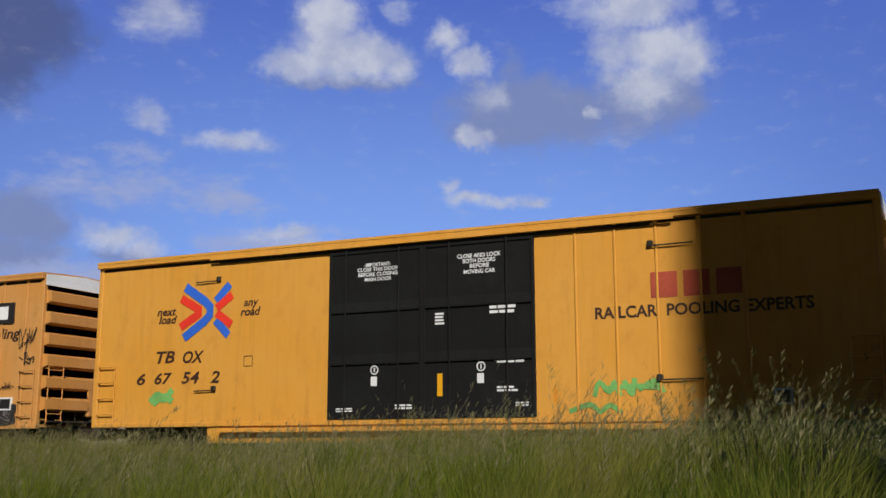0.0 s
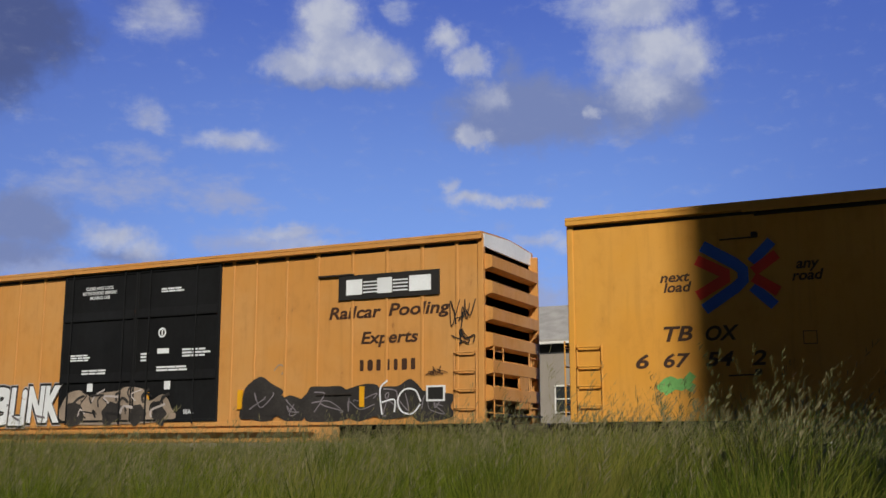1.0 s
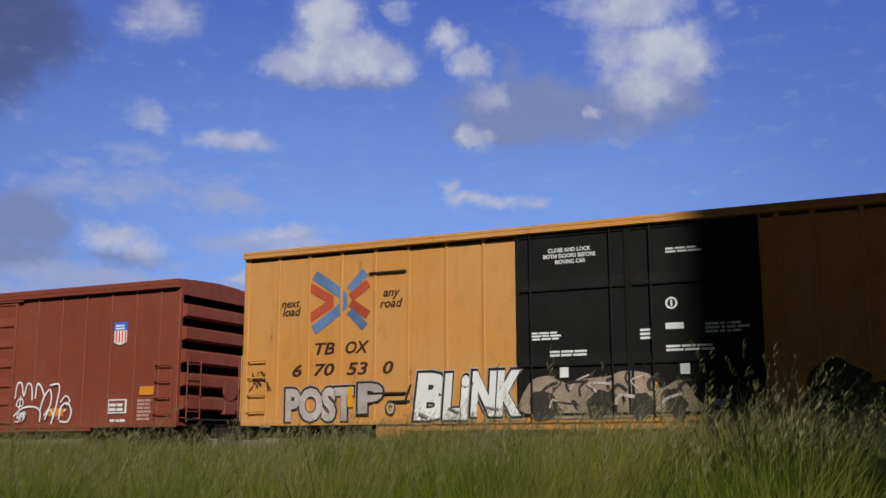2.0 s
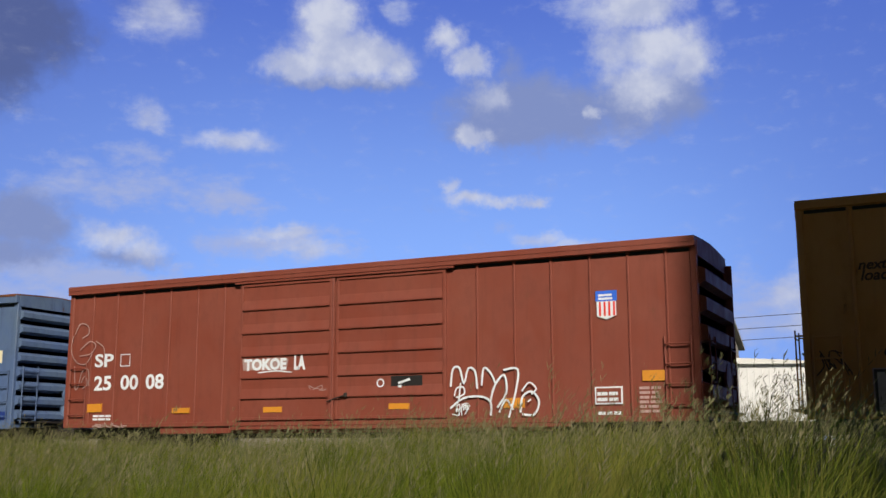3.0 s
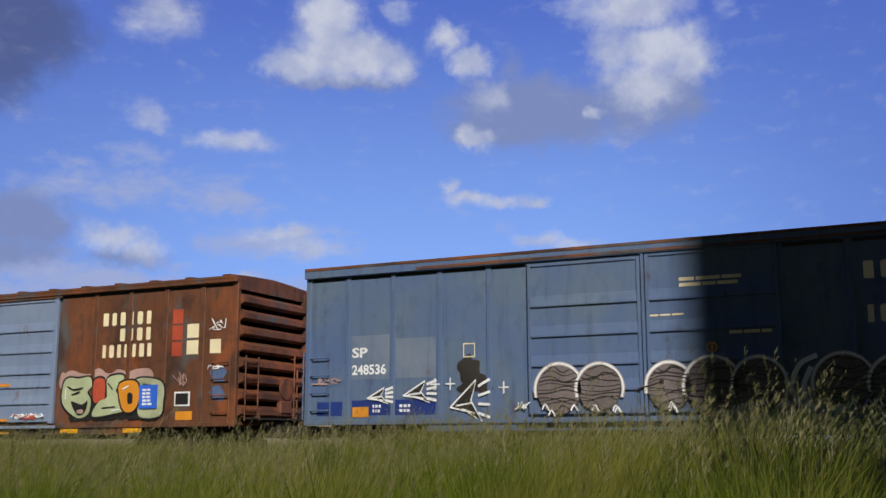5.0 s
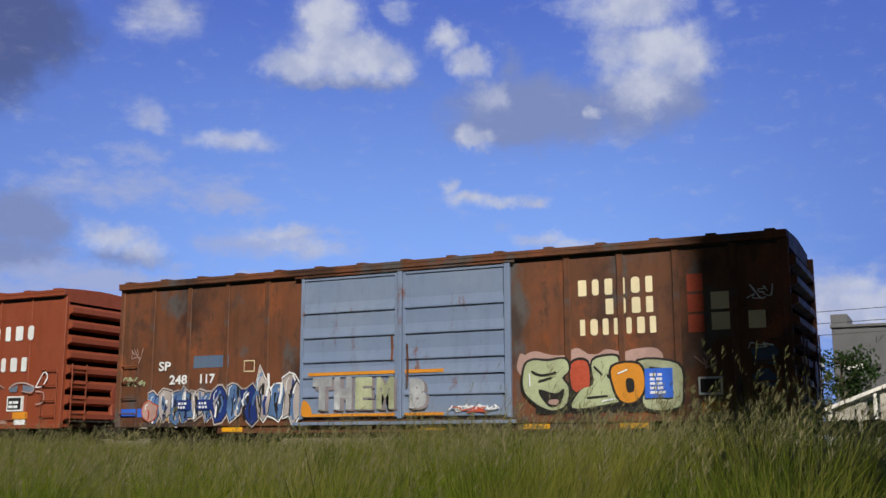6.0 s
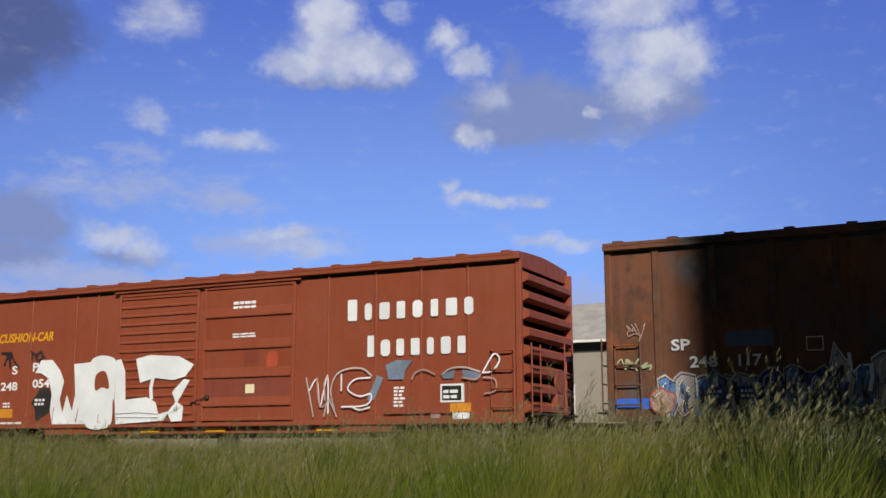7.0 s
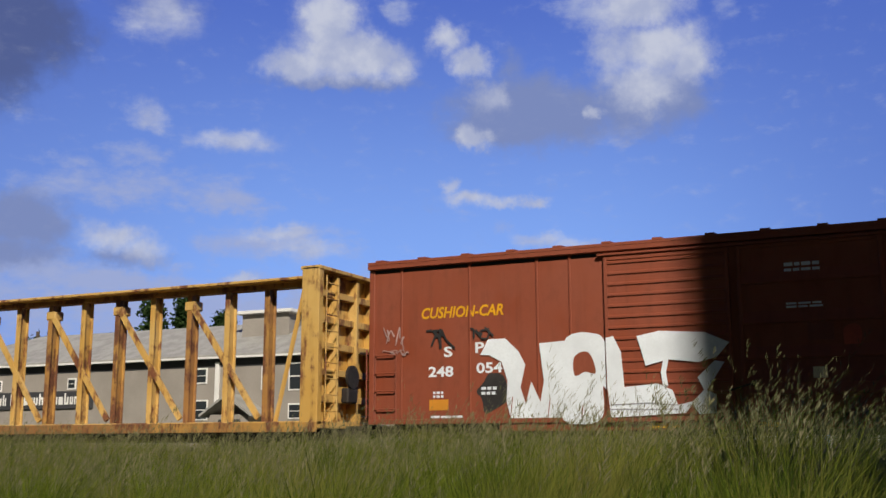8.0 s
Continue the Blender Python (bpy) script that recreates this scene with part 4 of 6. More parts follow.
# -- blue boxcar --
def car_d():
    s0, s1 = -75.32, -59.53
    ledges = (3.30, 2.69, 2.10)
    car, c = boxcar("boxcar", "faded blue boxcar with rust spots and painted circles", s0, s1, 4.42, BLUE,
                    [-74.23, -73.11, -72.0, -70.87, -63.84, -62.72, -61.62, -60.54], [
                        dict(a=-70.0, b=-67.66, z0=1.14, z1=4.18, paint=BLUE, ledges=ledges + (1.60,)),
                        dict(a=-67.56, b=-65.06, z0=1.14, z1=4.22, paint=BLUE, ledges=ledges + (1.60,), latch=(-67.3, 1.72))],
                    tuple(1.25 + k * .37 for k in range(8)), rib_depth=.15, roof_paint=RUST, post_w=.11, post_d=.03, chord=.2)
    golden_words(car, c, -59.53)
    side_text("SP", car, c, -74.12, 2.42, .38, .22, WHITE_PAINT)
    side_text("248536", car, c, -74.12, 2.05, .84, .22, WHITE_PAINT)
    plate(car, c, -60.42, -59.7, 1.20, 1.42, STENCIL_BLUE, "stencil_panel")
    plate(car, c, -74.12, -72.1, 1.18, 1.50, STENCIL_BLUE, "stencil_panel")
    plate(car, c, -75.0, -74.35, 1.18, 1.48, STENCIL_BLUE, "stencil_panel")
    bars(car, c, -73.6, -73.35, 1.24, 1.44, 2, WHITE_PAINT, lift=.012)
    bars(car, c, -72.95, -72.65, 1.24, 1.44, 2, WHITE_PAINT, lift=.012)
    plate(car, c, -74.1, -73.7, 1.14, 1.36, ORANGE, "reflector", lift=.012)
    plate(car, c, -60.98, -60.45, 1.02, 1.28, ORANGE, "reflector", lift=.04)
    dy = FACE - .05
    bars(car, c, -66.9, -65.7, 3.52, 3.74, 2, CREAM_PAINT, y=dy, ragged=.1)
    bars(car, c, -67.5, -66.8, 2.98, 3.03, 1, CREAM_PAINT, y=dy)
    bars(car, c, -66.0, -65.1, 2.58, 2.68, 1, CREAM_PAINT, y=dy)
    bm = B()
    ribbon(bm, [(-66.33 - c + .09 * math.cos(k * math.pi / 6), 2.34 + .09 * math.sin(k * math.pi / 6)) for k in range(12)], .03, dy - .01, True)
    ribbon(bm, [(-66.33 - c, 2.30), (-66.33 - c, 2.38)], .04, dy - .01)
    part("round_stencil", bm, REFLECT, car)
    part("door_track", block(B(), -72.5 - c, -63.0 - c, FACE - .13, FACE - .05, 4.24, 4.30, .006), RUST, car)
    part("lower_track", block(B(), -70.2 - c, -63.0 - c, FACE - .12, FACE - .04, .98, 1.05, .006), BLUE, car)
    part("door_post", block(B(), -67.64 - c, -67.58 - c, FACE - .10, FACE, 1.1, 4.22, .01), BLUE, car)
    return car, c


D_CAR = car_d()


# -- rusted boxcar with pale blue doors --
def car_e():
    s0, s1 = -93.04, -77.19
    ledges = (3.45, 2.90, 2.36, 1.60)
    car, c = boxcar("boxcar", "heavily rusted brown boxcar with pale blue sliding doors and graffiti", s0, s1, 4.43, RUST,
                    [-92.02, -90.92, -89.83, -88.71, -81.5, -80.4, -79.3, -78.2], [
                        dict(a=-87.74, b=-85.30, z0=1.14, z1=4.24, paint=BLUE_DOOR, ledges=ledges + (2.02,)),
                        dict(a=-85.18, b=-82.75, z0=1.14, z1=4.24, paint=BLUE_DOOR, ledges=ledges + (2.02,))],
                    tuple(1.25 + k * .37 for k in range(8)), rib_depth=.15, bumps=15, post_w=.13, post_d=.03, chord=.12)
    golden_words(car, c, -77.19)
    side_text("SP", car, c, -91.76, 2.30, .36, .22, WHITE_PAINT, lift=OVER)
    side_text("248", car, c, -91.42, 1.97, .52, .22, WHITE_PAINT, lift=OVER)
    side_text("117", car, c, -90.52, 1.97, .42, .22, WHITE_PAINT, lift=OVER)
    bm = B()
    ribbon(bm, [(-89.3 - c, 2.22), (-89.02 - c, 2.22), (-89.02 - c, 2.46), (-89.3 - c, 2.46)], .025, FACE - .009, True)
    part("plate_mark", bm, CREAM_PAINT, car)
    plate(car, c, -90.75, -89.75, 2.34, 2.62, BLUE, "paint_patch")
    plate(car, c, -79.95, -79.45, 1.42, 1.98, BLUE_PAINT, "stencil_panel")
    bars(car, c, -79.85, -79.55, 1.5, 1.92, 5, WHITE_PAINT, lift=.012, words=2)
    plate(car, c, -78.95, -78.5, 1.46, 1.80, WHITE_PAINT, "data_box", lift=.010)
    plate(car, c, -78.91, -78.54, 1.50, 1.76, BLACK_PAINT, "data_box", lift=.013)
    plate(car, c, -78.9, -78.42, 1.14, 1.34, ORANGE, "reflector", lift=.012)
    plate(car, c, -92.9, -92.2, 1.22, 1.42, BLUE_PAINT, "paint_patch")
    plate(car, c, -91.6, -91.2, 1.12, 1.34, ORANGE, "reflector", lift=.03)
    for s in (-89.6, -84.5, -82.2, -80.2):
        plate(car, c, s - .28, s + .28, 0.86, .96, REFLECT, "reflector", y=FACE + .02, lift=.02)
    part("door_track", block(B(), -87.9 - c, -82.6 - c, FACE - .12, FACE - .05, 4.245, 4.29, .006), RUST, car)
    part("lower_track", block(B(), -87.9 - c, -82.6 - c, FACE - .12, FACE - .04, .98, 1.05, .006), BLUE_DOOR, car)
    part("door_post", block(B(), -85.29 - c, -85.19 - c, FACE - .11, FACE, 1.1, 4.26, .01), BLUE_DOOR, car)
    for a, b in ((-87.74, -87.66), (-82.83, -82.70)):
        part("door_jamb", block(B(), a - c, b - c, FACE - .10, FACE, 1.1, 4.26, .01), BLUE_DOOR, car)
    return car, c


E_CAR = car_e()


# -- brown-red boxcar --
def car_f():
    s0, s1 = -110.69, -94.81
    car, c = boxcar("boxcar", "brown-red boxcar with ribbed doors and big white graffiti", s0, s1, 4.44, OXIDE_WARM,
                    [-109.9, -108.3, -106.8, -106.1, -99.4, -98.2, -97.1, -96.0], [
                        dict(a=-105.38, b=-102.95, z0=1.10, z1=4.20, paint=OXIDE_WARM, ledges=tuple(1.28 + k * .215 for k in range(14)), fine=True),
                        dict(a=-102.80, b=-100.25, z0=1.10, z1=4.22, paint=OXIDE_WARM, ledges=(3.50, 2.75, 2.10, 1.45), latch=(-102.6, 1.65))],
                    tuple(1.22 + k * .38 for k in range(8)), rib_depth=.17, bumps=16, post_w=.05, post_d=.03)
    glyphs(car, c, -98.90, -95.70, 3.23, 3.60, 8, WHITE_PAINT, gap=.36, lift=.034, capital=.10)
    glyphs(car, c, -98.42, -95.90, 2.43, 2.79, 7, WHITE_PAINT, gap=.36, lift=.034, capital=.10)
    side_text("CUSHION-CAR", car, c, -109.42, 3.18, 1.88, .24, REFLECT, .2)
    side_text("S", car, c, -108.9, 2.36, .2, .22, WHITE_PAINT)
    side_text("P", car, c, -108.18, 2.42, .2, .22, WHITE_PAINT)
    side_text("248", car, c, -109.26, 1.95, .58, .22, WHITE_PAINT)
    side_text("054", car, c, -108.16, 2.0, .58, .22, WHITE_PAINT)
    bars(car, c, -109.15, -108.85, 1.52, 1.68, 2, WHITE_PAINT)
    bars(car, c, -108.05, -107.65, 1.56, 1.76, 2, WHITE_PAINT)
    plate(car, c, -109.24, -108.80, 1.26, 1.48, ORANGE, "reflector")
    bars(car, c, -109.2, -108.4, 1.10, 1.18, 1, WHITE_PAINT)
    dy = FACE - .05
    bars(car, c, -101.95, -101.25, 3.66, 3.88, 2, WHITE_PAINT, y=dy, ragged=.15, words=4)
    bars(car, c, -101.95, -101.2, 3.0, 3.12, 2, WHITE_PAINT, y=dy)
    plate(car, c, -102.7, -100.34, 1.50, 2.08, OXIDE, "paint_patch", y=dy, lift=.004)
    plate(car, c, -101.6, -101.15, 2.4, 2.74, OXIDE, "paint_patch", y=dy, lift=.004)
    plate(car, c, -101.55, -101.3, 1.72, 1.92, CREAM_PAINT, "placard", y=dy)
    plate(car, c, -97.95, -96.35, 1.2, 1.86, OXIDE_WARM, "paint_patch", lift=.058)
    bars(car, c, -97.72, -97.42, 1.35, 1.80, 6, WHITE_PAINT, lift=.062, words=2)
    plate(car, c, -96.62, -96.1, 1.42, 1.80, WHITE_PAINT, "data_box", lift=.062)
    plate(car, c, -96.58, -96.14, 1.46, 1.76, BLACK_PAINT, "data_box", lift=.065)
    bars(car, c, -96.55, -96.17, 1.50, 1.72, 2, WHITE_PAINT, lift=.068, words=2)
    plate(car, c, -96.4, -95.95, 1.22, 1.40, ORANGE, "reflector", lift=.062)
    for s in (-104.3, -102.4, -99.4):
        plate(car, c, s - .28, s + .28, 0.86, .95, REFLECT, "reflector", y=FACE + .02, lift=.02)
    part("door_track", block(B(), -105.5 - c, -100.1 - c, FACE - .12, FACE - .05, 4.225, 4.27, .006), OXIDE_WARM, car)
    part("lower_track", block(B(), -105.5 - c, -99.0 - c, FACE - .12, FACE - .04, .98, 1.05, .006), OXIDE_WARM, car)
    return car, c


F_CAR = car_f()


# -- centre-beam flat car --
def car_g():
    s1 = -112.0
    s0 = s1 - 22.0
    car, c = car_root("centerbeam_flatcar", s0, s1, "empty pale yellow centre-beam lumber car with worn paint", "flatcar")
    h = (s1 - s0) / 2
    Y = BEAM_YELLOW
    part("deck", block(B(), -h, h, -1.38, 1.38, 0.92, 1.08, .015), Y, car)
    for y in (-1, 1):
        part("side_sill", block(B(), -h, h, y * 1.38, y * 1.42, .84, 1.06, .01), BEAM_WORN, car)
    part("centre_sill", block(B(), -h, h, -.3, .3, .62, .92, .01), STEEL, car)
    # top chord of the truss along the middle, cap plates each side
    bm = B()
    block(bm, -h + .5, h - .5, -.16, .16, 4.30, 4.42, .01)
    part("top_chord", bm, BEAM_WORN, car)
    bm = B()
    block(bm, -h + .4, h - .4, -.55, .55, 4.422, 4.49, .01)
    part("top_plate", bm, Y, car)
    x = h - 2.26
    k = 0
    while x > -h + 1:
        bm = B()
        f, e = .075, .015
        extrude_outline(bm, [(x - f, -.15), (x + f, -.15), (x + f, -.12), (x + e, -.11), (x + e, .11), (x + f, .12), (x + f, .15), (x - f, .15), (x - f, .12), (x - e, .11), (x - e, -.11), (x - f, -.12)], "z", 1.08, 4.30)
        part("post", bm, Y if k % 2 else BEAM_WORN, car)
        if k % 2 == 0 and x > -h + 2.4:
            bm = B()
            a, b = Vector((x - 2.31, -.12, 4.05)), Vector((x - .18, -.12, 1.2))
            d = (b - a).normalized()
            n = Vector((-d.z, 0, d.x)) * .07
            vs = []
            for y in (-.165, -.09):
                vs.append([bm.verts.new((q.x, y, q.z)) for q in (a + n, a - n, b - n, b + n)])
            for f in ((0, 1, 2, 3),):
                bm.faces.new([vs[0][i] for i in f])
                bm.faces.new([vs[1][i] for i in f][::-1])
            for i in range(4):
                bm.faces.new((vs[0][i], vs[1][i], vs[1][(i + 1) % 4], vs[0][(i + 1) % 4]))
            bmesh.ops.recalc_face_normals(bm, faces=bm.faces[:])
            part("diagonal_brace", bm, Y, car)
            part("gusset", block(B(), x - 2.50, x - 2.16, -.175, .155, 3.90, 4.14, .03), Y, car)
        x -= 1.175
        k += 1
    part("diagonal_brace", rod(B(), (h - 1.15, -.2, 4.25), (h - 1.9, -.2, 1.1), .06, 6), Y, car)
    # bulkheads with ribs and ladders
    for sgn in (-1, 1):
        bh = part("bulkhead", block(B(), sgn * (h - .42), sgn * (h - .30), -1.38, 1.38, 1.08, 4.47, .01), Y, car)
        for y in (-1.30, 1.30):
            part("bulkhead_post", block(B(), sgn * (h - .46), sgn * h, y - .10, y + .10, 1.0, 4.53, .015), Y, bh)
        for y in (-.45, .45):
            part("bulkhead_stiffener", block(B(), sgn * (h - .30), sgn * (h - .06), y - .06, y + .06, 1.08, 4.40, .012), Y, bh)
        for z in (1.5, 2.1, 2.7, 3.3, 3.9):
            part("bulkhead_rib", block(B(), sgn * (h - .30), sgn * (h - .12), -1.2, 1.2, z, z + .16, .012), Y, bh)
        part("bulkhead_cap", block(B(), sgn * (h - .50), sgn * (h + .02), -1.40, 1.40, 4.47, 4.56, .012), Y, bh)
        bm = B()
        for k in range(9):
            rod(bm, (sgn * (h + .05), -1.15, 1.3 + k * .36), (sgn * (h + .05), -.65, 1.3 + k * .36), .016, 6)
        for y in (-1.15, -.65):
            rod(bm, (sgn * (h + .05), y, 1.1), (sgn * (h + .05), y, 4.35), .016, 6)
        part("ladder", bm, Y, bh)
    bm = B()
    rod(bm, (h + .10, -.1, 2.1), (h + .16, -.1, 2.1), .27, 18)
    block(bm, h - .05, h + .14, -.3, .15, 1.5, 1.85, .03)
    part("hand_brake", bm, STEEL, car)
    running_gear(car, h)
    return car, c


G_CAR = car_g()


# ---- spray paint on the cars ----


def bubble(rng, s, z, w, h, lumps=11, rough=.16):
    """A plump uneven outline."""
    out = []
    for k in range(lumps):
        a = 2 * math.pi * k / lumps + rng.uniform(-.12, .12)
        ca, sa = math.cos(a), math.sin(a)
        r = 1 / max(abs(ca) ** 3 + abs(sa) ** 3, .2) ** (1 / 3) * (1 + rng.uniform(-rough, rough))
        out.append((s + ca * w / 2 * r, z + sa * h / 2 * r))
    return out


def grown(shape, by):
    s = sum(p[0] for p in shape) / len(shape)
    z = sum(p[1] for p in shape) / len(shape)
    out = []
    for p in shape:
        d = math.hypot(p[0] - s, p[1] - z) or 1
        out.append((p[0] + (p[0] - s) / d * by, p[1] + (p[1] - z) / d * by))
    return out


def bubble_row(car, c, s0, s1, z0, z1, count, fill, line, seed, edge=.035, halo=None, lift=OVER, y=FACE, fills2=None, sharp=False, inks=()):
    """A row of swelling shapes with a dark edge, slots and shine, as thrown up with a spray can."""
    rng = random.Random(seed)
    step = (s1 - s0) / count
    for k in range(count):
        s = s0 + (k + .5) * step
        h = (z1 - z0) * rng.uniform(.86, 1.06)
        z = z0 + h / 2 + rng.uniform(-.03, .05)
        shape = bubble(rng, s, z, step * 1.06, h, 10 if sharp else 11, .30 if sharp else .16)
        if halo:
            fills(car, c, [grown(shape, edge * 2.6)], halo, lift + .001 + .0002 * k, y, "spray_halo", smooth=not sharp)
        fills(car, c, [grown(shape, edge)], line, lift + .004 + .0002 * k, y, "spray_edge", smooth=not sharp)
        m = (fills2[k % len(fills2)] if fills2 else fill)
        fills(car, c, [shape], m, lift + .007 + .0002 * k, y, "spray_fill", smooth=not sharp)
        for j, ink in enumerate(inks):
            u, v = s + rng.uniform(-.32, .32) * step, z + rng.uniform(-.3, .3) * h
            strokes(car, c, [[(u, v - h * .22), (u + rng.uniform(-.2, .2) * step, v), (u + rng.uniform(-.1, .3) * step, v + h * .22)]], edge * rng.uniform(1.2, 3.0), ink, lift + .008 + .0008 * j, y, "spray_line", smooth=False)
        sign = rng.choice((-1, 1))
        strokes(car, c, [[(s + sign * step * .10, z - h * .42), (s + sign * step * .05, z - h * .15), (s + sign * step * .12, z + h * .05)]], edge * 1.5, line, lift + .011, y, "spray_line")
        if rng.random() < .6:
            fills(car, c, [bubble(rng, s - sign * step * .08, z + h * .14, step * .22, h * .26, 8)], line, lift + .011, y, "spray_hole")
        strokes(car, c, [[(s - step * .34, z + h * .12), (s - step * .30, z + h * .32), (s - step * .14, z + h * .40)]], edge * .8, WHITE_PAINT, lift + .014, y, "spray_shine")


def squiggle(car, c, s0, s1, z0, z1, loops, width, material, seed, lift=OVER, y=FACE):
    """A quick tangled scrawl: long overlapping curls, none of them a letter."""
    rng = random.Random(seed)
    w, h = s1 - s0, z1 - z0
    for k in range(loops):
        reach = min(w, 2.2 * w / loops)
        a = s0 + (w - reach) * k / max(loops - 1, 1)
        line = [(a + reach * rng.random(), z0 + h * rng.random()) for j in range(5)]
        line.sort(key=lambda p: p[0] + rng.uniform(-.35, .35) * reach)
        strokes(car, c, [line], width * rng.uniform(.6, 1.0), material, lift + .0012 * k, y, "tag_stroke")


def thrown(string, car, c, s0, z0, width, height, fill, line, edge=.045, lift=OVER, y=FACE, halo=None, slant=0.0):
    """Fat sprayed letters: a dark edge, swollen fill, and a pale halo round them."""
    if halo:
        side_text(string, car, c, s0 - 1.5 * edge, z0 - 1.5 * edge, width + 3 * edge, height + 3 * edge, halo, slant, lift, y, "spray_halo", fat=.10)
    side_text(string, car, c, s0 - edge, z0 - edge, width + 2 * edge, height + 2 * edge, line, slant, lift + .003, y, "spray_edge", fat=.09)
    side_text(string, car, c, s0, z0, width, height, fill, slant, lift + .006, y, "spray_fill", fat=.055)


def paint_b():
    car, c = B_CAR
    # three throw-ups side by side: grey-pink, white, and a dull tan one across the door
    thrown("POST", car, c, -38.86, 1.06, 1.75, .74, SPRAY_PALE, SPRAY_SMOKE, .05, halo=SPRAY_PINK)
    thrown("P", car, c, -37.0, 1.22, .62, .64, SPRAY_PALE, SPRAY_SMOKE, .045, lift=OVER + .014, halo=SPRAY_PINK)
    thrown("O", car, c, -36.31, 1.2, .2, .25, SPRAY_PALE, SPRAY_SMOKE, .03)
    thrown("B", car, c, -35.66, 1.06, .78, .98, WHITE_PAINT, BLACK_PAINT, .055, halo=SPRAY_PALE, slant=.12)
    thrown("Li", car, c, -34.98, 1.06, .62, .96, WHITE_PAINT, BLACK_PAINT, .05, lift=OVER + .014, halo=SPRAY_PALE, slant=.12)
    thrown("NK", car, c, -34.34, 1.12, 1.12, .92, WHITE_PAINT, BLACK_PAINT, .055, lift=OVER + .028, halo=SPRAY_PALE, slant=.12)
    strokes(car, c, [[(-36.25, 1.46), (-35.75, 1.46)], [(-35.85, 1.46), (-35.72, 1.8)]], .05, BLACK_PAINT, OVER + .02, name="spray_line", smooth=False)
    strokes(car, c, [[(-35.5, 1.2), (-35.3, 1.12)], [(-34.8, 1.3), (-34.6, 1.2)], [(-34.0, 1.3), (-33.7, 1.25)]], .05, SPRAY_GREY, OVER + .05, name="spray_line")
    dy = FACE - .035
    rng = random.Random(5)
    fills(car, c, [[(-33.0, 1.1), (-33.05, 1.75), (-32.6, 1.9), (-32.2, 1.72), (-31.9, 1.82), (-31.4, 1.86), (-31.1, 1.95), (-30.6, 1.88), (-30.4, 1.6), (-30.0, 1.75), (-29.75, 1.45), (-29.85, 1.12)]], SPRAY_TAN, .064, name="spray_fill")
    for k in range(26):
        s, z = -32.9 + 3.0 * (k + rng.random()) / 26, 1.15 + .5 * rng.random()
        strokes(car, c, [[(s, z), (s + rng.uniform(-.15, .25), z + .16), (s + rng.uniform(-.05, .4), z + rng.uniform(.05, .3))]], rng.uniform(.025, .07), (SPRAY_SMOKE, SPRAY_SMOKE, SPRAY_PALE, BLACK_PAINT)[k % 4], .069 + .0004 * k, FACE, "spray_line")
    for s, w in ((-32.75, .5), (-31.55, .6), (-30.75, .5), (-30.1, .4)):
        fills(car, c, [bubble(rng, s, 1.32, w, .5, 11, .3)], SPRAY_SMOKE, .0665, name="spray_hole")
    for k, (s, w, h) in enumerate(((-27.2, 1.15, .95), (-26.4, .9, .55), (-25.5, 1.25, .78), (-24.6, 1.1, .74), (-23.7, 1.1, .80), (-22.9, 1.0, .62))):
        fills(car, c, [bubble(rng, s, 1.06 + h / 2, w, h, 12, .2)], SPRAY_SMOKE, OVER + .0012 * k, FACE, "spray_fill")
        squiggle(car, c, s - w * .35, s + w * .35, 1.15, 1.1 + h * .8, 2, .028, SPRAY_GREY, 60 + k, OVER + .012)
    fills(car, c, [[(-27.7, 1.2), (-27.45, 2.02), (-27.3, 2.0), (-26.6, 1.62), (-26.7, 1.2)]], SPRAY_SMOKE, OVER + .009, FACE, "spray_fill", smooth=False)
    strokes(car, c, [[(-24.1, 1.2), (-24.15, 1.72), (-23.98, 1.9)], [(-24.1, 1.45), (-23.8, 1.5), (-23.8, 1.25)], [(-23.45 + .27 * math.cos(k), 1.46 + .27 * math.sin(k)) for k in range(7)]], .035, WHITE_PAINT, OVER + .02, name="tag_stroke")
    squiggle(car, c, -22.5, -21.88, 2.95, 3.55, 5, .03, BLACK_PAINT, 71)
    squiggle(car, c, -22.5, -21.9, 2.60, 2.95, 3, .03, BLACK_PAINT, 72)
    squiggle(car, c, -23.1, -22.5, 1.95, 2.18, 4, .022, BROWN_PAINT, 73)
    squiggle(car, c, -39.9, -39.2, 1.7, 2.2, 4, .03, BROWN_PAINT, 74)
    strokes(car, c, [[(-26.9, 2.22), (-26.75, 2.34), (-26.6, 2.24), (-26.7, 2.12)]], .03, SPRAY_TAN, name="tag_stroke")


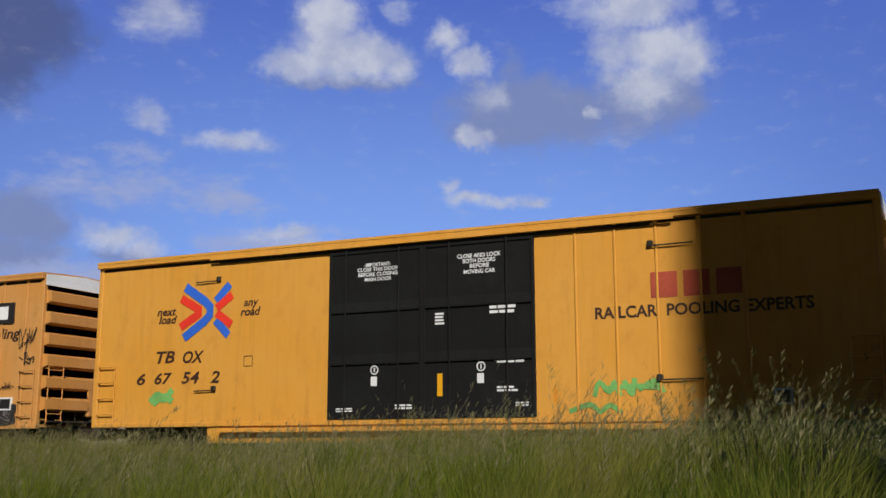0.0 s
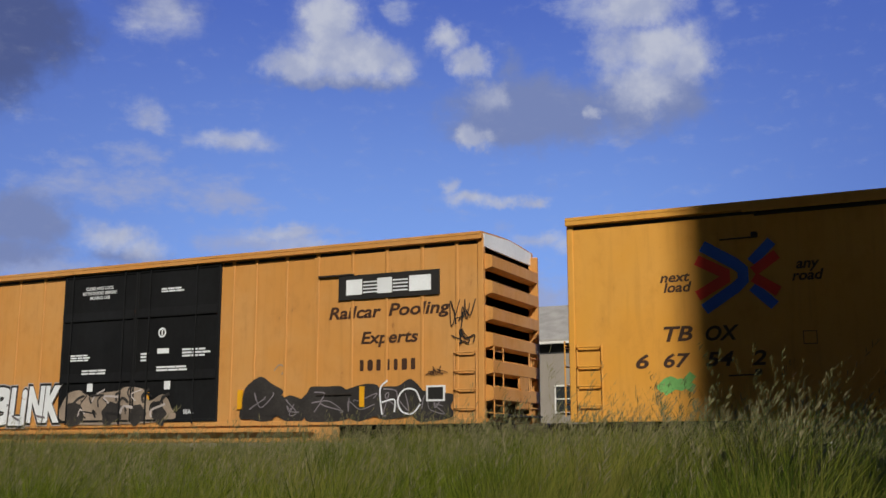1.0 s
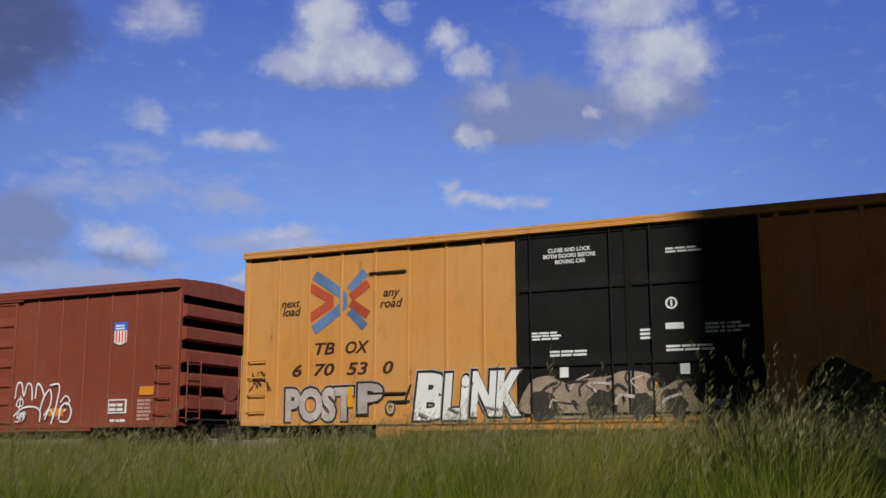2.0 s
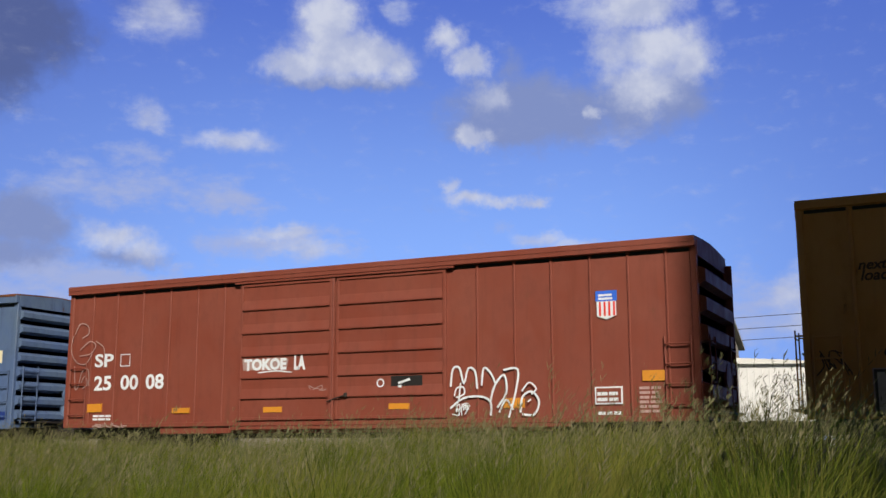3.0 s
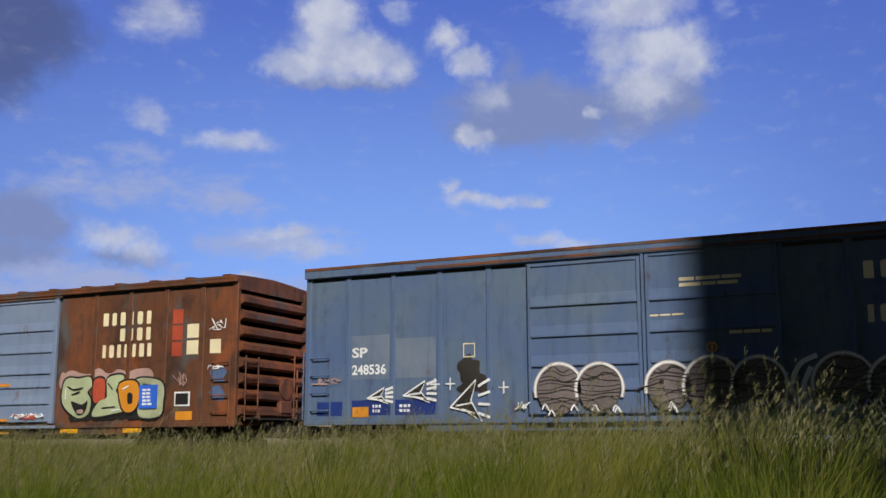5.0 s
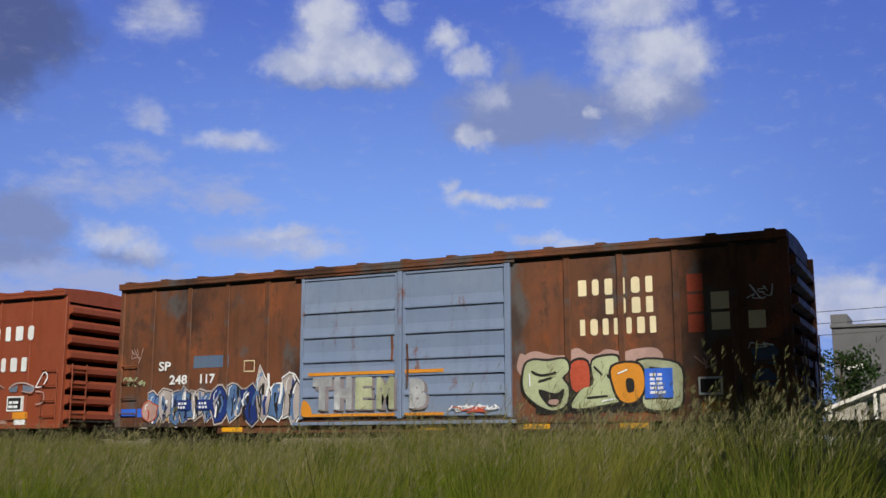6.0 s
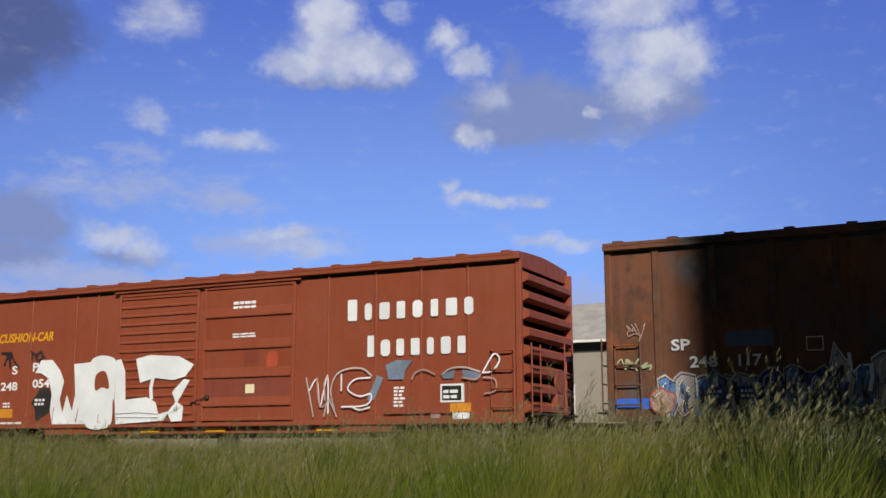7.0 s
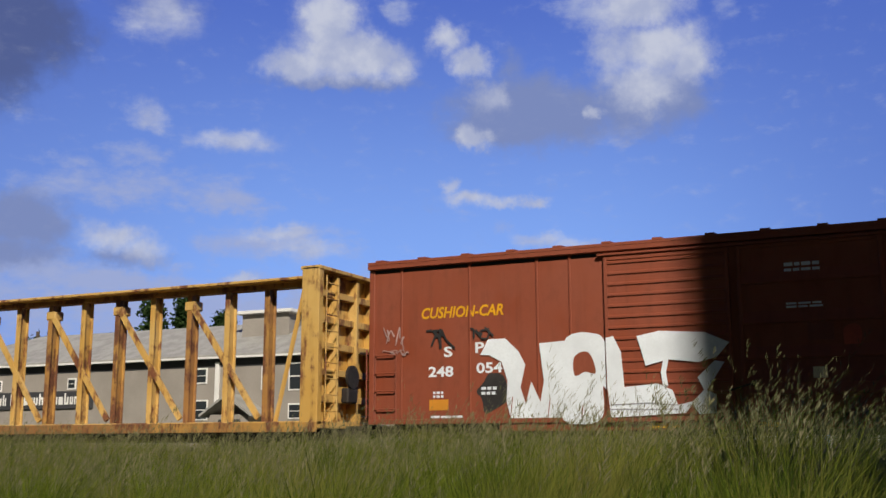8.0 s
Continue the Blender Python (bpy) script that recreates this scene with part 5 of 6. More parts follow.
def paint_c():
    car, c = C_CAR
    for k, line in enumerate(([(-57.5, 3.3), (-57.35, 3.55), (-57.1, 3.5), (-57.05, 3.3), (-57.25, 3.2)], [(-57.55, 3.25), (-57.6, 2.9), (-57.4, 2.6), (-57.1, 2.55), (-56.9, 2.8)], [(-57.3, 2.9), (-57.0, 3.1), (-56.8, 3.0), (-56.95, 2.8), (-57.3, 2.75)],
                              [(-57.45, 2.5), (-57.4, 1.95), (-57.3, 2.0), (-57.2, 2.35), (-57.0, 2.4), (-56.95, 2.0)], [(-56.8, 3.1), (-56.55, 2.95), (-56.5, 2.75)], [(-57.2, 2.1), (-57.1, 2.25), (-57.0, 2.05), (-57.15, 1.95)])):
        strokes(car, c, [line], .022, SPRAY_PINK, OVER + .002 * k, name="tag_stroke")
    dy = FACE - .05
    fills(car, c, [[(-52.32, 2.2), (-52.36, 2.5), (-52.0, 2.46), (-51.4, 2.5), (-51.1, 2.46), (-51.15, 2.26), (-51.6, 2.2), (-52.0, 2.24)]], SPRAY_PINK, .008, dy, "spray_halo", smooth=False)
    side_text("TOKOE", car, c, -52.3, 2.22, 1.15, .27, WHITE_PAINT, 0, .014, dy, "tag_stroke", fat=.05)
    side_text("LA", car, c, -50.95, 2.2, .3, .34, WHITE_PAINT, 0, .014, dy, "tag_stroke", fat=.06)
    strokes(car, c, [[(-51.9, 2.17), (-51.4, 2.2), (-51.0, 2.15)]], .03, WHITE_PAINT, .024, dy, "tag_stroke")
    for k, line in enumerate(([(-47.45, 1.25), (-47.7, 1.6), (-47.4, 2.05), (-47.3, 2.1)], [(-47.1, 1.75), (-47.05, 2.1), (-46.9, 2.12), (-46.8, 1.8), (-46.7, 2.1), (-46.55, 2.05), (-46.5, 1.7)], [(-46.4, 1.75), (-46.35, 2.1), (-46.2, 2.0), (-46.1, 1.8)],
                              [(-47.1, 1.3), (-46.8, 1.5), (-46.4, 1.52), (-46.2, 1.4), (-46.2, 1.15)], [(-46.2, 1.45), (-46.1, 1.75), (-45.9, 1.95), (-45.85, 1.6), (-46.05, 1.3)], [(-45.9, 2.05), (-45.6, 2.05), (-45.65, 1.6), (-45.8, 1.1)],
                              [(-45.55, 1.2), (-45.5, 1.5), (-45.3, 1.6), (-45.15, 1.4), (-45.25, 1.15), (-45.5, 1.15)])):
        strokes(car, c, [line], .045, WHITE_PAINT, OVER + .004 * k, name="tag_stroke")
    squiggle(car, c, -47.05, -46.6, 1.15, 1.42, 5, .03, WHITE_PAINT, 86, OVER + .03)
    strokes(car, c, [[(-47.0, 1.55), (-46.95, 1.7), (-46.8, 1.72), (-46.78, 1.58), (-46.95, 1.52)], [(-46.9, 1.45), (-46.86, 1.8)], [(-46.0, 1.2), (-45.85, 1.45), (-45.7, 1.25)], [(-45.5, 1.62), (-45.35, 1.78), (-45.2, 1.66), (-45.3, 1.55)], [(-45.38, 1.4), (-45.32, 1.44)]], .034, WHITE_PAINT, OVER + .04, name="tag_stroke")
    squiggle(car, c, -56.8, -55.6, .98, 1.12, 7, .03, SPRAY_PINK, 87, .05)
    squiggle(car, c, -50.6, -50.0, 1.66, 1.85, 4, .02, SPRAY_PINK, 88, .012, dy)


def ball(car, c, s, z, r, seed, y=FACE, lift=OVER):
    """A sprayed disc with wavy dark lines across it and a white rim."""
    rng = random.Random(seed)
    ring = [(s + r * rng.uniform(.94, 1.02) * math.cos(k * math.pi / 7), z + r * 1.04 * math.sin(k * math.pi / 7)) for k in range(14)]
    low = rng.uniform(-.5, -.1)
    arc = [(s + (r + .035) * math.cos(low + k * (math.pi - 2 * low) / 12), z + (r * 1.04 + .035) * math.sin(low + k * (math.pi - 2 * low) / 12)) for k in range(13)]
    strokes(car, c, [arc], .075, SPRAY_PALE, lift, y, "spray_halo")
    strokes(car, c, [arc], .034, WHITE_PAINT, lift + .0008, y, "spray_halo")
    fills(car, c, [grown(ring, .015)], BLACK_PAINT, lift + .004, y, "spray_edge")
    fills(car, c, [ring], SPRAY_BALL, lift + .007, y, "spray_fill")
    for k in range(11):
        zz = z - r * .85 + k * r * .17
        half = math.sqrt(max(r * r - (zz - z) ** 2, .01)) * .96
        strokes(car, c, [[(s - half, zz), (s - half * .4, zz + rng.uniform(-.09, .09)), (s + half * .3, zz + rng.uniform(-.09, .09)), (s + half, zz)]], rng.uniform(.012, .026), BLACK_PAINT, lift + .011, y, "spray_line")
    for k in range(3):
        u, v = s + rng.uniform(-.9, .9) * r, z - r * rng.uniform(.7, 1.1)
        strokes(car, c, [[(u, v), (u + .06, v + .10), (u + .14, v - .02)]], .03, WHITE_PAINT, lift + .014, y, "spray_shine")


def paint_d():
    car, c = D_CAR
    dy = FACE - .05
    for k, (s, r) in enumerate(((-69.35, .46), (-68.52, .44), (-67.15, .42), (-66.35, .50), (-65.5, .46))):
        ball(car, c, s, 1.62, r, k, dy, .054)
    for k, (s, r, z) in enumerate(((-64.05, .50, 1.60), (-63.15, .46, 1.58), (-61.75, .42, 1.72), (-60.98, .36, 1.84))):
        ball(car, c, s, z, r, 10 + k)
    strokes(car, c, [[(-64.7, 1.2), (-64.95, 1.5), (-64.8, 1.95), (-64.5, 2.12)], [(-64.55, 1.15), (-64.75, 1.5), (-64.6, 1.9)]], .09, WHITE_PAINT, OVER, name="spray_halo")
    # three sprayed darts with white edges and short rays
    for s, z, w, h in ((-73.4, 1.42, .62, .34), (-72.45, 1.42, .78, .46), (-71.3, 1.02, .9, .85)):
        tri = [(s - w * .5, z + h * .35), (s + w * .15, z + h), (s + w * .02, z + h * .5), (s + w * .3, z), (s - w * .1, z + h * .25)]
        fills(car, c, [tri], SPRAY_SMOKE, OVER, name="spray_fill", smooth=False)
        strokes(car, c, [tri + tri[:1], [(s - w * .35, z + h * .38), (s + w * .05, z + h * .45)], [(s - w * .2, z + h * .3), (s + w * .1, z + h * .2)]], .035, WHITE_PAINT, OVER + .003, name="tag_stroke", smooth=False)
        rays = [[(s + w * .22, z + h * f), (s + w * .48, z + h * g)] for f, g in ((.85, 1.0), (.62, .7), (.42, .4), (.2, .1))]
        strokes(car, c, rays, .055, WHITE_PAINT, OVER + .006, name="tag_stroke", smooth=False)
    plate(car, c, -74.15, -73.2, 1.95, 2.9, OLD_BLUE, "paint_patch", lift=.004)
    plate(car, c, -73.05, -72.1, 1.95, 2.8, OLD_BLUE, "paint_patch", lift=.004)
    fills(car, c, [bubble(random.Random(3), -71.35, 2.12, .5, .5, 12, .3), bubble(random.Random(4), -71.2, 1.8, .7, .4, 12, .3)], SPRAY_SMOKE, .010, name="spray_smudge")
    for s, z in ((-71.75, 1.8), (-70.55, 1.7), (-72.1, 1.8)):
        strokes(car, c, [[(s - .1, z), (s + .1, z)], [(s, z - .12), (s, z + .12)]], .03, WHITE_PAINT, OVER, name="tag_stroke", smooth=False)
    bm = B()
    ribbon(bm, [(-71.45 - c, 2.35), (-71.2 - c, 2.35), (-71.2 - c, 2.62), (-71.45 - c, 2.62)], .025, FACE - .012, True)
    part("plate_mark", bm, CREAM_PAINT, car)
    squiggle(car, c, -75.15, -74.35, 1.85, 2.0, 7, .03, SPRAY_PINK, 91)
    for s, z, w in ((-70.3, 1.3, .35), (-66.8, 1.18, 1.2), (-65.5, 1.22, .8), (-62.9, 1.14, .9), (-64.4, 1.14, .5)):
        squiggle(car, c, s, s + w, z - .06, z + .1, 4, .035, WHITE_PAINT, int(-s * 10), .075, FACE)
    for k, (s, z, w, h) in enumerate(((-62.05, 2.5, .45, .3),)):
        fills(car, c, [bubble(random.Random(30 + k), s, z, w, h, 12, .35)], SPRAY_SMOKE if k == 0 else RUST, .0115 + .001 * k, name="rust_stain")


def panels_d():
    """Stencil panels that were put on over the spray paint."""
    car, c = D_CAR
    plate(car, c, -62.6, -61.75, 1.32, 1.98, STENCIL_BLUE, "stencil_panel", lift=.062)
    bars(car, c, -62.3, -61.9, 1.45, 1.9, 5, WHITE_PAINT, lift=.066, words=2)
    plate(car, c, -61.5, -60.62, 1.34, 2.02, STENCIL_BLUE, "stencil_panel", lift=.062)
    plate(car, c, -61.3, -60.85, 1.46, 1.80, WHITE_PAINT, "data_box", lift=.066)
    plate(car, c, -61.26, -60.89, 1.50, 1.76, BLACK_PAINT, "data_box", lift=.069)
    bars(car, c, -61.24, -60.92, 1.52, 1.74, 2, WHITE_PAINT, lift=.072, words=2)
    plate(car, c, -60.82, -60.62, 1.58, 1.78, LIME, "sticker", lift=.066)


def paint_e():
    car, c = E_CAR
    inks = (SPRAY_PALE, STENCIL_BLUE, SPRAY_BLUE, WHITE_PAINT, BLACK_PAINT, SPRAY_BLUE)
    bubble_row(car, c, -92.0, -90.1, 1.1, 1.80, 6, SPRAY_BLUE, BLACK_PAINT, 101, edge=.024, halo=SPRAY_PALE, fills2=(SPRAY_BLUE, SPRAY_PALE, SPRAY_BLUE), sharp=True, inks=inks)
    bubble_row(car, c, -90.15, -88.9, 1.1, 1.95, 3, SPRAY_BLUE, BLACK_PAINT, 102, edge=.024, halo=SPRAY_PALE, fills2=(STENCIL_BLUE, SPRAY_BLUE), lift=OVER + .02, sharp=True, inks=inks)
    bubble_row(car, c, -88.95, -87.78, 1.1, 2.12, 3, SPRAY_BLUE, BLACK_PAINT, 103, edge=.024, halo=WHITE_PAINT, fills2=(SPRAY_PALE, SPRAY_BLUE), lift=OVER + .02, sharp=True, inks=inks)
    plate(car, c, -91.15, -90.75, 1.36, 1.60, STENCIL_BLUE, "stencil_panel", lift=.075)
    plate(car, c, -90.55, -90.15, 1.36, 1.60, STENCIL_BLUE, "stencil_panel", lift=.075)
    bars(car, c, -91.1, -90.8, 1.4, 1.58, 2, WHITE_PAINT, lift=.079)
    bars(car, c, -90.5, -90.2, 1.4, 1.58, 2, WHITE_PAINT, lift=.079)
    bubble_row(car, c, -92.15, -91.75, 1.1, 1.5, 1, SPRAY_PINK, FADED_RED, 104, edge=.03, lift=OVER + .02)
    # blocks on the doors between two orange lines
    dy = FACE - .05
    for a, b in ((-87.5, -85.35), (-85.1, -84.2)):
        plate(car, c, a, b, 2.05, 2.12, ORANGE, "spray_line", lift=.056, y=dy)
        plate(car, c, a, b, 1.16, 1.22, ORANGE, "spray_line", lift=.056, y=dy)
    for t, a, w, h, m in (("T", -87.38, .48, .70, SPRAY_WORN), ("H", -86.83, .44, .70, SPRAY_WORN), ("E", -86.30, .42, .68, SPRAY_STRAW), ("M", -85.78, .42, .68, SPRAY_STRAW), ("B", -84.99, .40, .62, SPRAY_WORN)):
        side_text(t, car, c, a + .07, 1.28, w, h, SPRAY_GREY, 0, .0555, dy, "spray_shade", fat=.12)
        side_text(t, car, c, a, 1.31, w, h, m, 0, .0575, dy, "spray_fill", fat=.07)
    squiggle(car, c, -84.1, -82.95, 1.24, 1.36, 9, .035, WHITE_PAINT, 131, .056, dy)
    squiggle(car, c, -84.0, -83.0, 1.2, 1.32, 4, .03, FADED_RED, 132, .066, dy)
    fills(car, c, [[(-87.66, 1.2), (-87.62, 1.52), (-87.45, 1.4), (-87.4, 1.18)]], ORANGE, .11, name="spray_fill")
    # plump pale green shapes with an orange one, on black and pink
    rng = random.Random(9)
    for k, (s, w) in enumerate(((-82.35, .5), (-81.95, .9), (-81.3, .9), (-80.7, .8), (-80.1, .9))):
        fills(car, c, [bubble(rng, s, 2.1, w, .55, 12, .25)], SPRAY_PINK, .012 + .0005 * k, name="spray_halo")
    body = [(-82.41, 2.09), (-82.23, 2.22), (-81.93, 2.19), (-81.57, 2.22), (-81.48, 2.01), (-81.62, 1.85), (-81.5, 1.66), (-81.55, 1.34), (-81.83, 1.22), (-82.18, 1.36), (-82.44, 1.64)]
    limb = [(-80.99, 2.16), (-80.58, 2.25), (-80.47, 2.14), (-80.71, 1.87), (-80.49, 1.70), (-80.33, 1.43), (-80.73, 1.32), (-81.42, 1.26), (-81.23, 1.61), (-80.98, 1.72)]
    disc = [(-80.59, 2.03), (-80.08, 2.07), (-79.96, 1.69), (-80.11, 1.39), (-80.39, 1.36), (-80.55, 1.60)]
    tail = [(-80.08, 2.13), (-79.32, 2.05), (-79.24, 1.57), (-79.35, 1.24), (-79.95, 1.24), (-80.01, 1.69)]
    block_red = [(-81.43, 2.12), (-81.10, 2.14), (-81.09, 1.61), (-81.41, 1.62)]
    fills(car, c, [[(-82.2, 1.2), (-81.5, 1.16), (-80.6, 1.18), (-79.9, 1.2), (-79.9, 1.6), (-80.7, 1.7), (-81.6, 1.75)]], BLACK_PAINT, OVER - .002, name="spray_shade")
    for k, (shape, m) in enumerate(((block_red, FADED_RED), (body, SPRAY_MINT), (tail, SPRAY_STRAW), (limb, SPRAY_MINT), (disc, ORANGE))):
        fills(car, c, [grown(shape, .05)], BLACK_PAINT, OVER + .006 * k, name="spray_edge")
        fills(car, c, [shape], m, OVER + .003 + .006 * k, name="spray_fill")
    fills(car, c, [[(-82.12, 1.63), (-81.76, 1.55), (-81.58, 1.64), (-81.65, 1.38), (-81.88, 1.30)]], BLACK_PAINT, OVER + .034, name="spray_hole")
    fills(car, c, [bubble(rng, -81.8, 1.38, .2, .12, 8)], SPRAY_PINK, OVER + .037, name="spray_fill")
    fills(car, c, [[(-80.32, 1.79), (-80.18, 1.78), (-80.17, 1.57), (-80.30, 1.55)]], BLACK_PAINT, OVER + .034, name="spray_hole")
    strokes(car, c, [[(-82.25, 2.0), (-82.05, 1.92), (-81.75, 1.96)], [(-82.1, 1.8), (-81.85, 1.86)], [(-80.95, 2.05), (-80.8, 1.9)], [(-81.1, 1.45), (-80.7, 1.48)], [(-79.85, 2.0), (-79.5, 1.95)]], .035, BLACK_PAINT, OVER + .035, name="spray_line")
    strokes(car, c, [[(-82.3, 1.7), (-82.3, 1.95)], [(-80.8, 1.38), (-80.55, 1.42)], [(-80.48, 1.9), (-80.3, 1.97)]], .03, WHITE_PAINT, OVER + .042, name="spray_shine")
    plate(car, c, -79.95, -79.42, 1.42, 1.98, BLUE_PAINT, "stencil_panel", lift=.085)
    bars(car, c, -79.85, -79.52, 1.5, 1.92, 5, WHITE_PAINT, lift=.09, words=2)
    squiggle(car, c, -92.85, -92.15, 1.95, 2.2, 6, .04, SPRAY_MINT, 121)
    squiggle(car, c, -92.7, -92.2, 2.5, 2.85, 4, .02, SPRAY_PINK, 122)
    squiggle(car, c, -78.0, -77.45, 3.2, 3.5, 4, .03, WHITE_PAINT, 123)
    squiggle(car, c, -78.0, -77.45, 2.28, 2.4, 4, .025, WHITE_PAINT, 124)
    squiggle(car, c, -79.0, -78.5, 1.9, 2.3, 4, .03, SPRAY_PINK, 125)
    for k, (s, z, w, h) in enumerate(((-77.72, 1.75, .42, .34), (-77.72, 2.16, .42, .32))):
        fills(car, c, [bubble(random.Random(70 + k), s, z, w, h, 14, .25)], BLUE, .004 + .0008 * k, name="old_paint_patch")
    for s, z, h in ((-85.05, 2.2, .9), (-85.42, 2.6, .5)):
        strokes(car, c, [[(s, z + h / 2), (s + .02, z), (s, z - h / 2)]], .05, RUST, .057, dy, "rust_run", smooth=False)


def paint_f():
    car, c = F_CAR
    w = WHITE_PAINT
    L = OVER + .052
    fills(car, c, [[(-108.06, 2.37), (-107.88, 2.69), (-107.5, 2.69), (-107.21, 2.41), (-107.07, 2.14), (-107.18, 1.69), (-107.07, 1.36), (-106.95, 1.81), (-106.76, 1.4), (-106.68, 1.81), (-106.77, 2.56), (-106.18, 2.59), (-106.19, 1.92), (-106.22, .99), (-107.38, .99), (-107.49, 1.44), (-107.46, 1.83), (-107.59, 2.22), (-107.86, 2.36)]], w, OVER, name="graffiti_letter", smooth=False)
    fills(car, c, [[(-106.25, 2.51), (-106.07, 2.71), (-105.69, 2.72), (-105.40, 2.53), (-105.39, 1.65), (-105.46, 1.65), (-105.52, 1.02), (-106.28, 1.02), (-106.27, 1.8)]], w, OVER + .004, name="graffiti_letter")
    fills(car, c, [[(-106.04, 2.24), (-105.83, 2.36), (-105.68, 2.26), (-105.60, 1.93), (-105.82, 1.96), (-106.03, 1.89)]], OXIDE_WARM, OVER + .008, name="graffiti_gap")
    fills(car, c, [[(-105.37, 2.60), (-105.22, 2.63), (-105.07, 2.33), (-105.02, 1.64), (-104.37, 1.69), (-104.09, 1.56), (-104.0, 1.28), (-103.69, 1.35), (-103.85, 1.13), (-105.3, 1.06), (-105.36, 1.65)]], w, L, name="graffiti_letter", smooth=False)
    fills(car, c, [[(-104.75, 2.61), (-104.31, 2.69), (-103.45, 2.63), (-103.0, 2.42), (-103.24, 2.15), (-103.59, 2.07), (-104.16, 2.14), (-104.59, 2.03)]], w, L + .004, name="graffiti_letter", smooth=False)
    fills(car, c, [[(-103.28, 2.09), (-103.10, 2.06), (-103.44, 1.55), (-103.27, 1.46), (-103.29, 1.12), (-103.60, 1.10), (-103.74, 1.31), (-103.50, 1.55), (-103.61, 1.79)]], w, L + .008, name="graffiti_letter", smooth=False)
    strokes(car, c, [[(-104.19, 2.16), (-104.25, 1.9), (-104.22, 1.66)]], .1, w, L + .012, name="graffiti_letter", smooth=False)
    strokes(car, c, [[(-105.3, 1.3), (-104.6, 1.33), (-104.0, 1.28)], [(-105.3, 1.22), (-104.0, 1.2)]], .012, SPRAY_GREY, L + .014, name="spray_line", smooth=False)
    strokes(car, c, [[(-107.4, 1.1), (-107.35, 1.5)], [(-106.6, 1.1), (-106.55, 1.45)], [(-105.9, 1.1), (-105.88, 1.3)]], .018, OXIDE_WARM, OVER + .012, name="spray_gap", smooth=False)
    # faint outlined piece at the other end
    fills(car, c, [[(-98.39, 1.51), (-98.21, 1.5), (-97.98, 1.97), (-98.14, 2.03)], [(-97.93, 2.24), (-97.66, 2.34), (-97.29, 2.32), (-97.47, 2.09), (-97.49, 1.92), (-97.87, 1.93)], [(-96.62, 2.0), (-96.29, 2.09), (-96.33, 1.91), (-96.57, 1.91)], [(-96.13, 2.09), (-95.72, 2.01), (-95.76, 1.9), (-96.12, 1.9)]], SPRAY_DUSTY, OVER + .001, name="spray_fill", smooth=False)
    for k, line in enumerate((
            [(-99.92, 2.02), (-99.82, 1.6), (-99.72, 1.17)],
            [(-99.83, 1.74), (-99.64, 1.98), (-99.55, 1.38), (-99.37, 2.08), (-99.34, 1.24)],
            [(-99.64, 2.01), (-99.55, 1.38), (-99.24, 1.58)],
            [(-99.18, 1.31), (-99.28, 1.72), (-99.14, 2.07), (-98.83, 2.19), (-98.48, 2.18), (-98.25, 2.01)],
            [(-98.29, 1.98), (-98.68, 1.95), (-98.85, 1.75), (-98.57, 1.59), (-98.27, 1.63), (-98.38, 1.4), (-99.0, 1.37)],
            [(-97.29, 1.92), (-97.21, 2.05), (-97.0, 2.11), (-96.75, 2.01)],
            [(-96.58, 2.0), (-96.38, 2.12), (-96.05, 2.13), (-95.72, 2.03)],
            [(-95.66, 2.01), (-95.41, 2.38), (-95.28, 2.26), (-95.44, 2.04), (-95.66, 2.01)],
            [(-95.62, 1.58), (-95.38, 1.64), (-95.39, 1.87), (-95.64, 1.91)],
            [(-99.45, 1.9), (-99.42, 1.52)],
            [(-99.01, 2.07), (-99.01, 1.72)],
            [(-96.12, 1.92), (-95.8, 1.88), (-95.7, 1.98)],
            [(-99.44, 1.17), (-99.33, 1.52), (-99.12, 1.17)],
            [(-98.74, 1.37), (-98.55, 1.3), (-98.29, 1.35)])):
        strokes(car, c, [line], .035, (SPRAY_PALE, WHITE_PAINT, SPRAY_PINK)[k % 3], OVER + .02 + .0012 * k, name="tag_stroke")
    plate(car, c, -96.85, -96.65, 1.1, 1.75, SPRAY_PINK, "spray_fill", lift=.045)
    plate(car, c, -96.35, -95.98, 1.08, 1.22, WHITE_PAINT, "spray_fill", lift=.045)
    squiggle(car, c, -110.4, -109.75, 2.55, 3.05, 4, .03, SPRAY_PINK, 151)
    squiggle(car, c, -110.35, -109.7, 2.42, 2.55, 5, .025, SPRAY_PINK, 152)
    squiggle(car, c, -109.4, -108.6, 2.5, 3.0, 4, .05, SPRAY_SMOKE, 153)
    squiggle(car, c, -108.35, -107.75, 2.7, 2.95, 4, .05, SPRAY_SMOKE, 154)
    fills(car, c, [bubble(random.Random(7), -107.75, 1.62, .7, .75, 12, .25)], SPRAY_SMOKE, .006, name="spray_smudge")
    fills(car, c, [bubble(random.Random(8), -100.85, 2.45, .3, .45, 8, .1)], FADED_RED, .052, name="paint_patch")


paint_b()
paint_c()
paint_d()
panels_d()
paint_e()
paint_f()
# ---- buildings and distance beyond the track ----
def window(parent, x, z, w, h, y):
    f = part("window", block(B(), x - w / 2 - .10, x + w / 2 + .10, y - .06, y + .02, z - .10, z + h + .10, .01), TRIM, parent, "white-framed window")
    part("pane", block(B(), x - w / 2, x + w / 2, y - .070, y - .055, z, z + h), GLASS, f)
    part("glazing_bar", block(B(), x - w / 2, x + w / 2, y - .085, y - .068, z + h * .48, z + h * .53), TRIM, f)


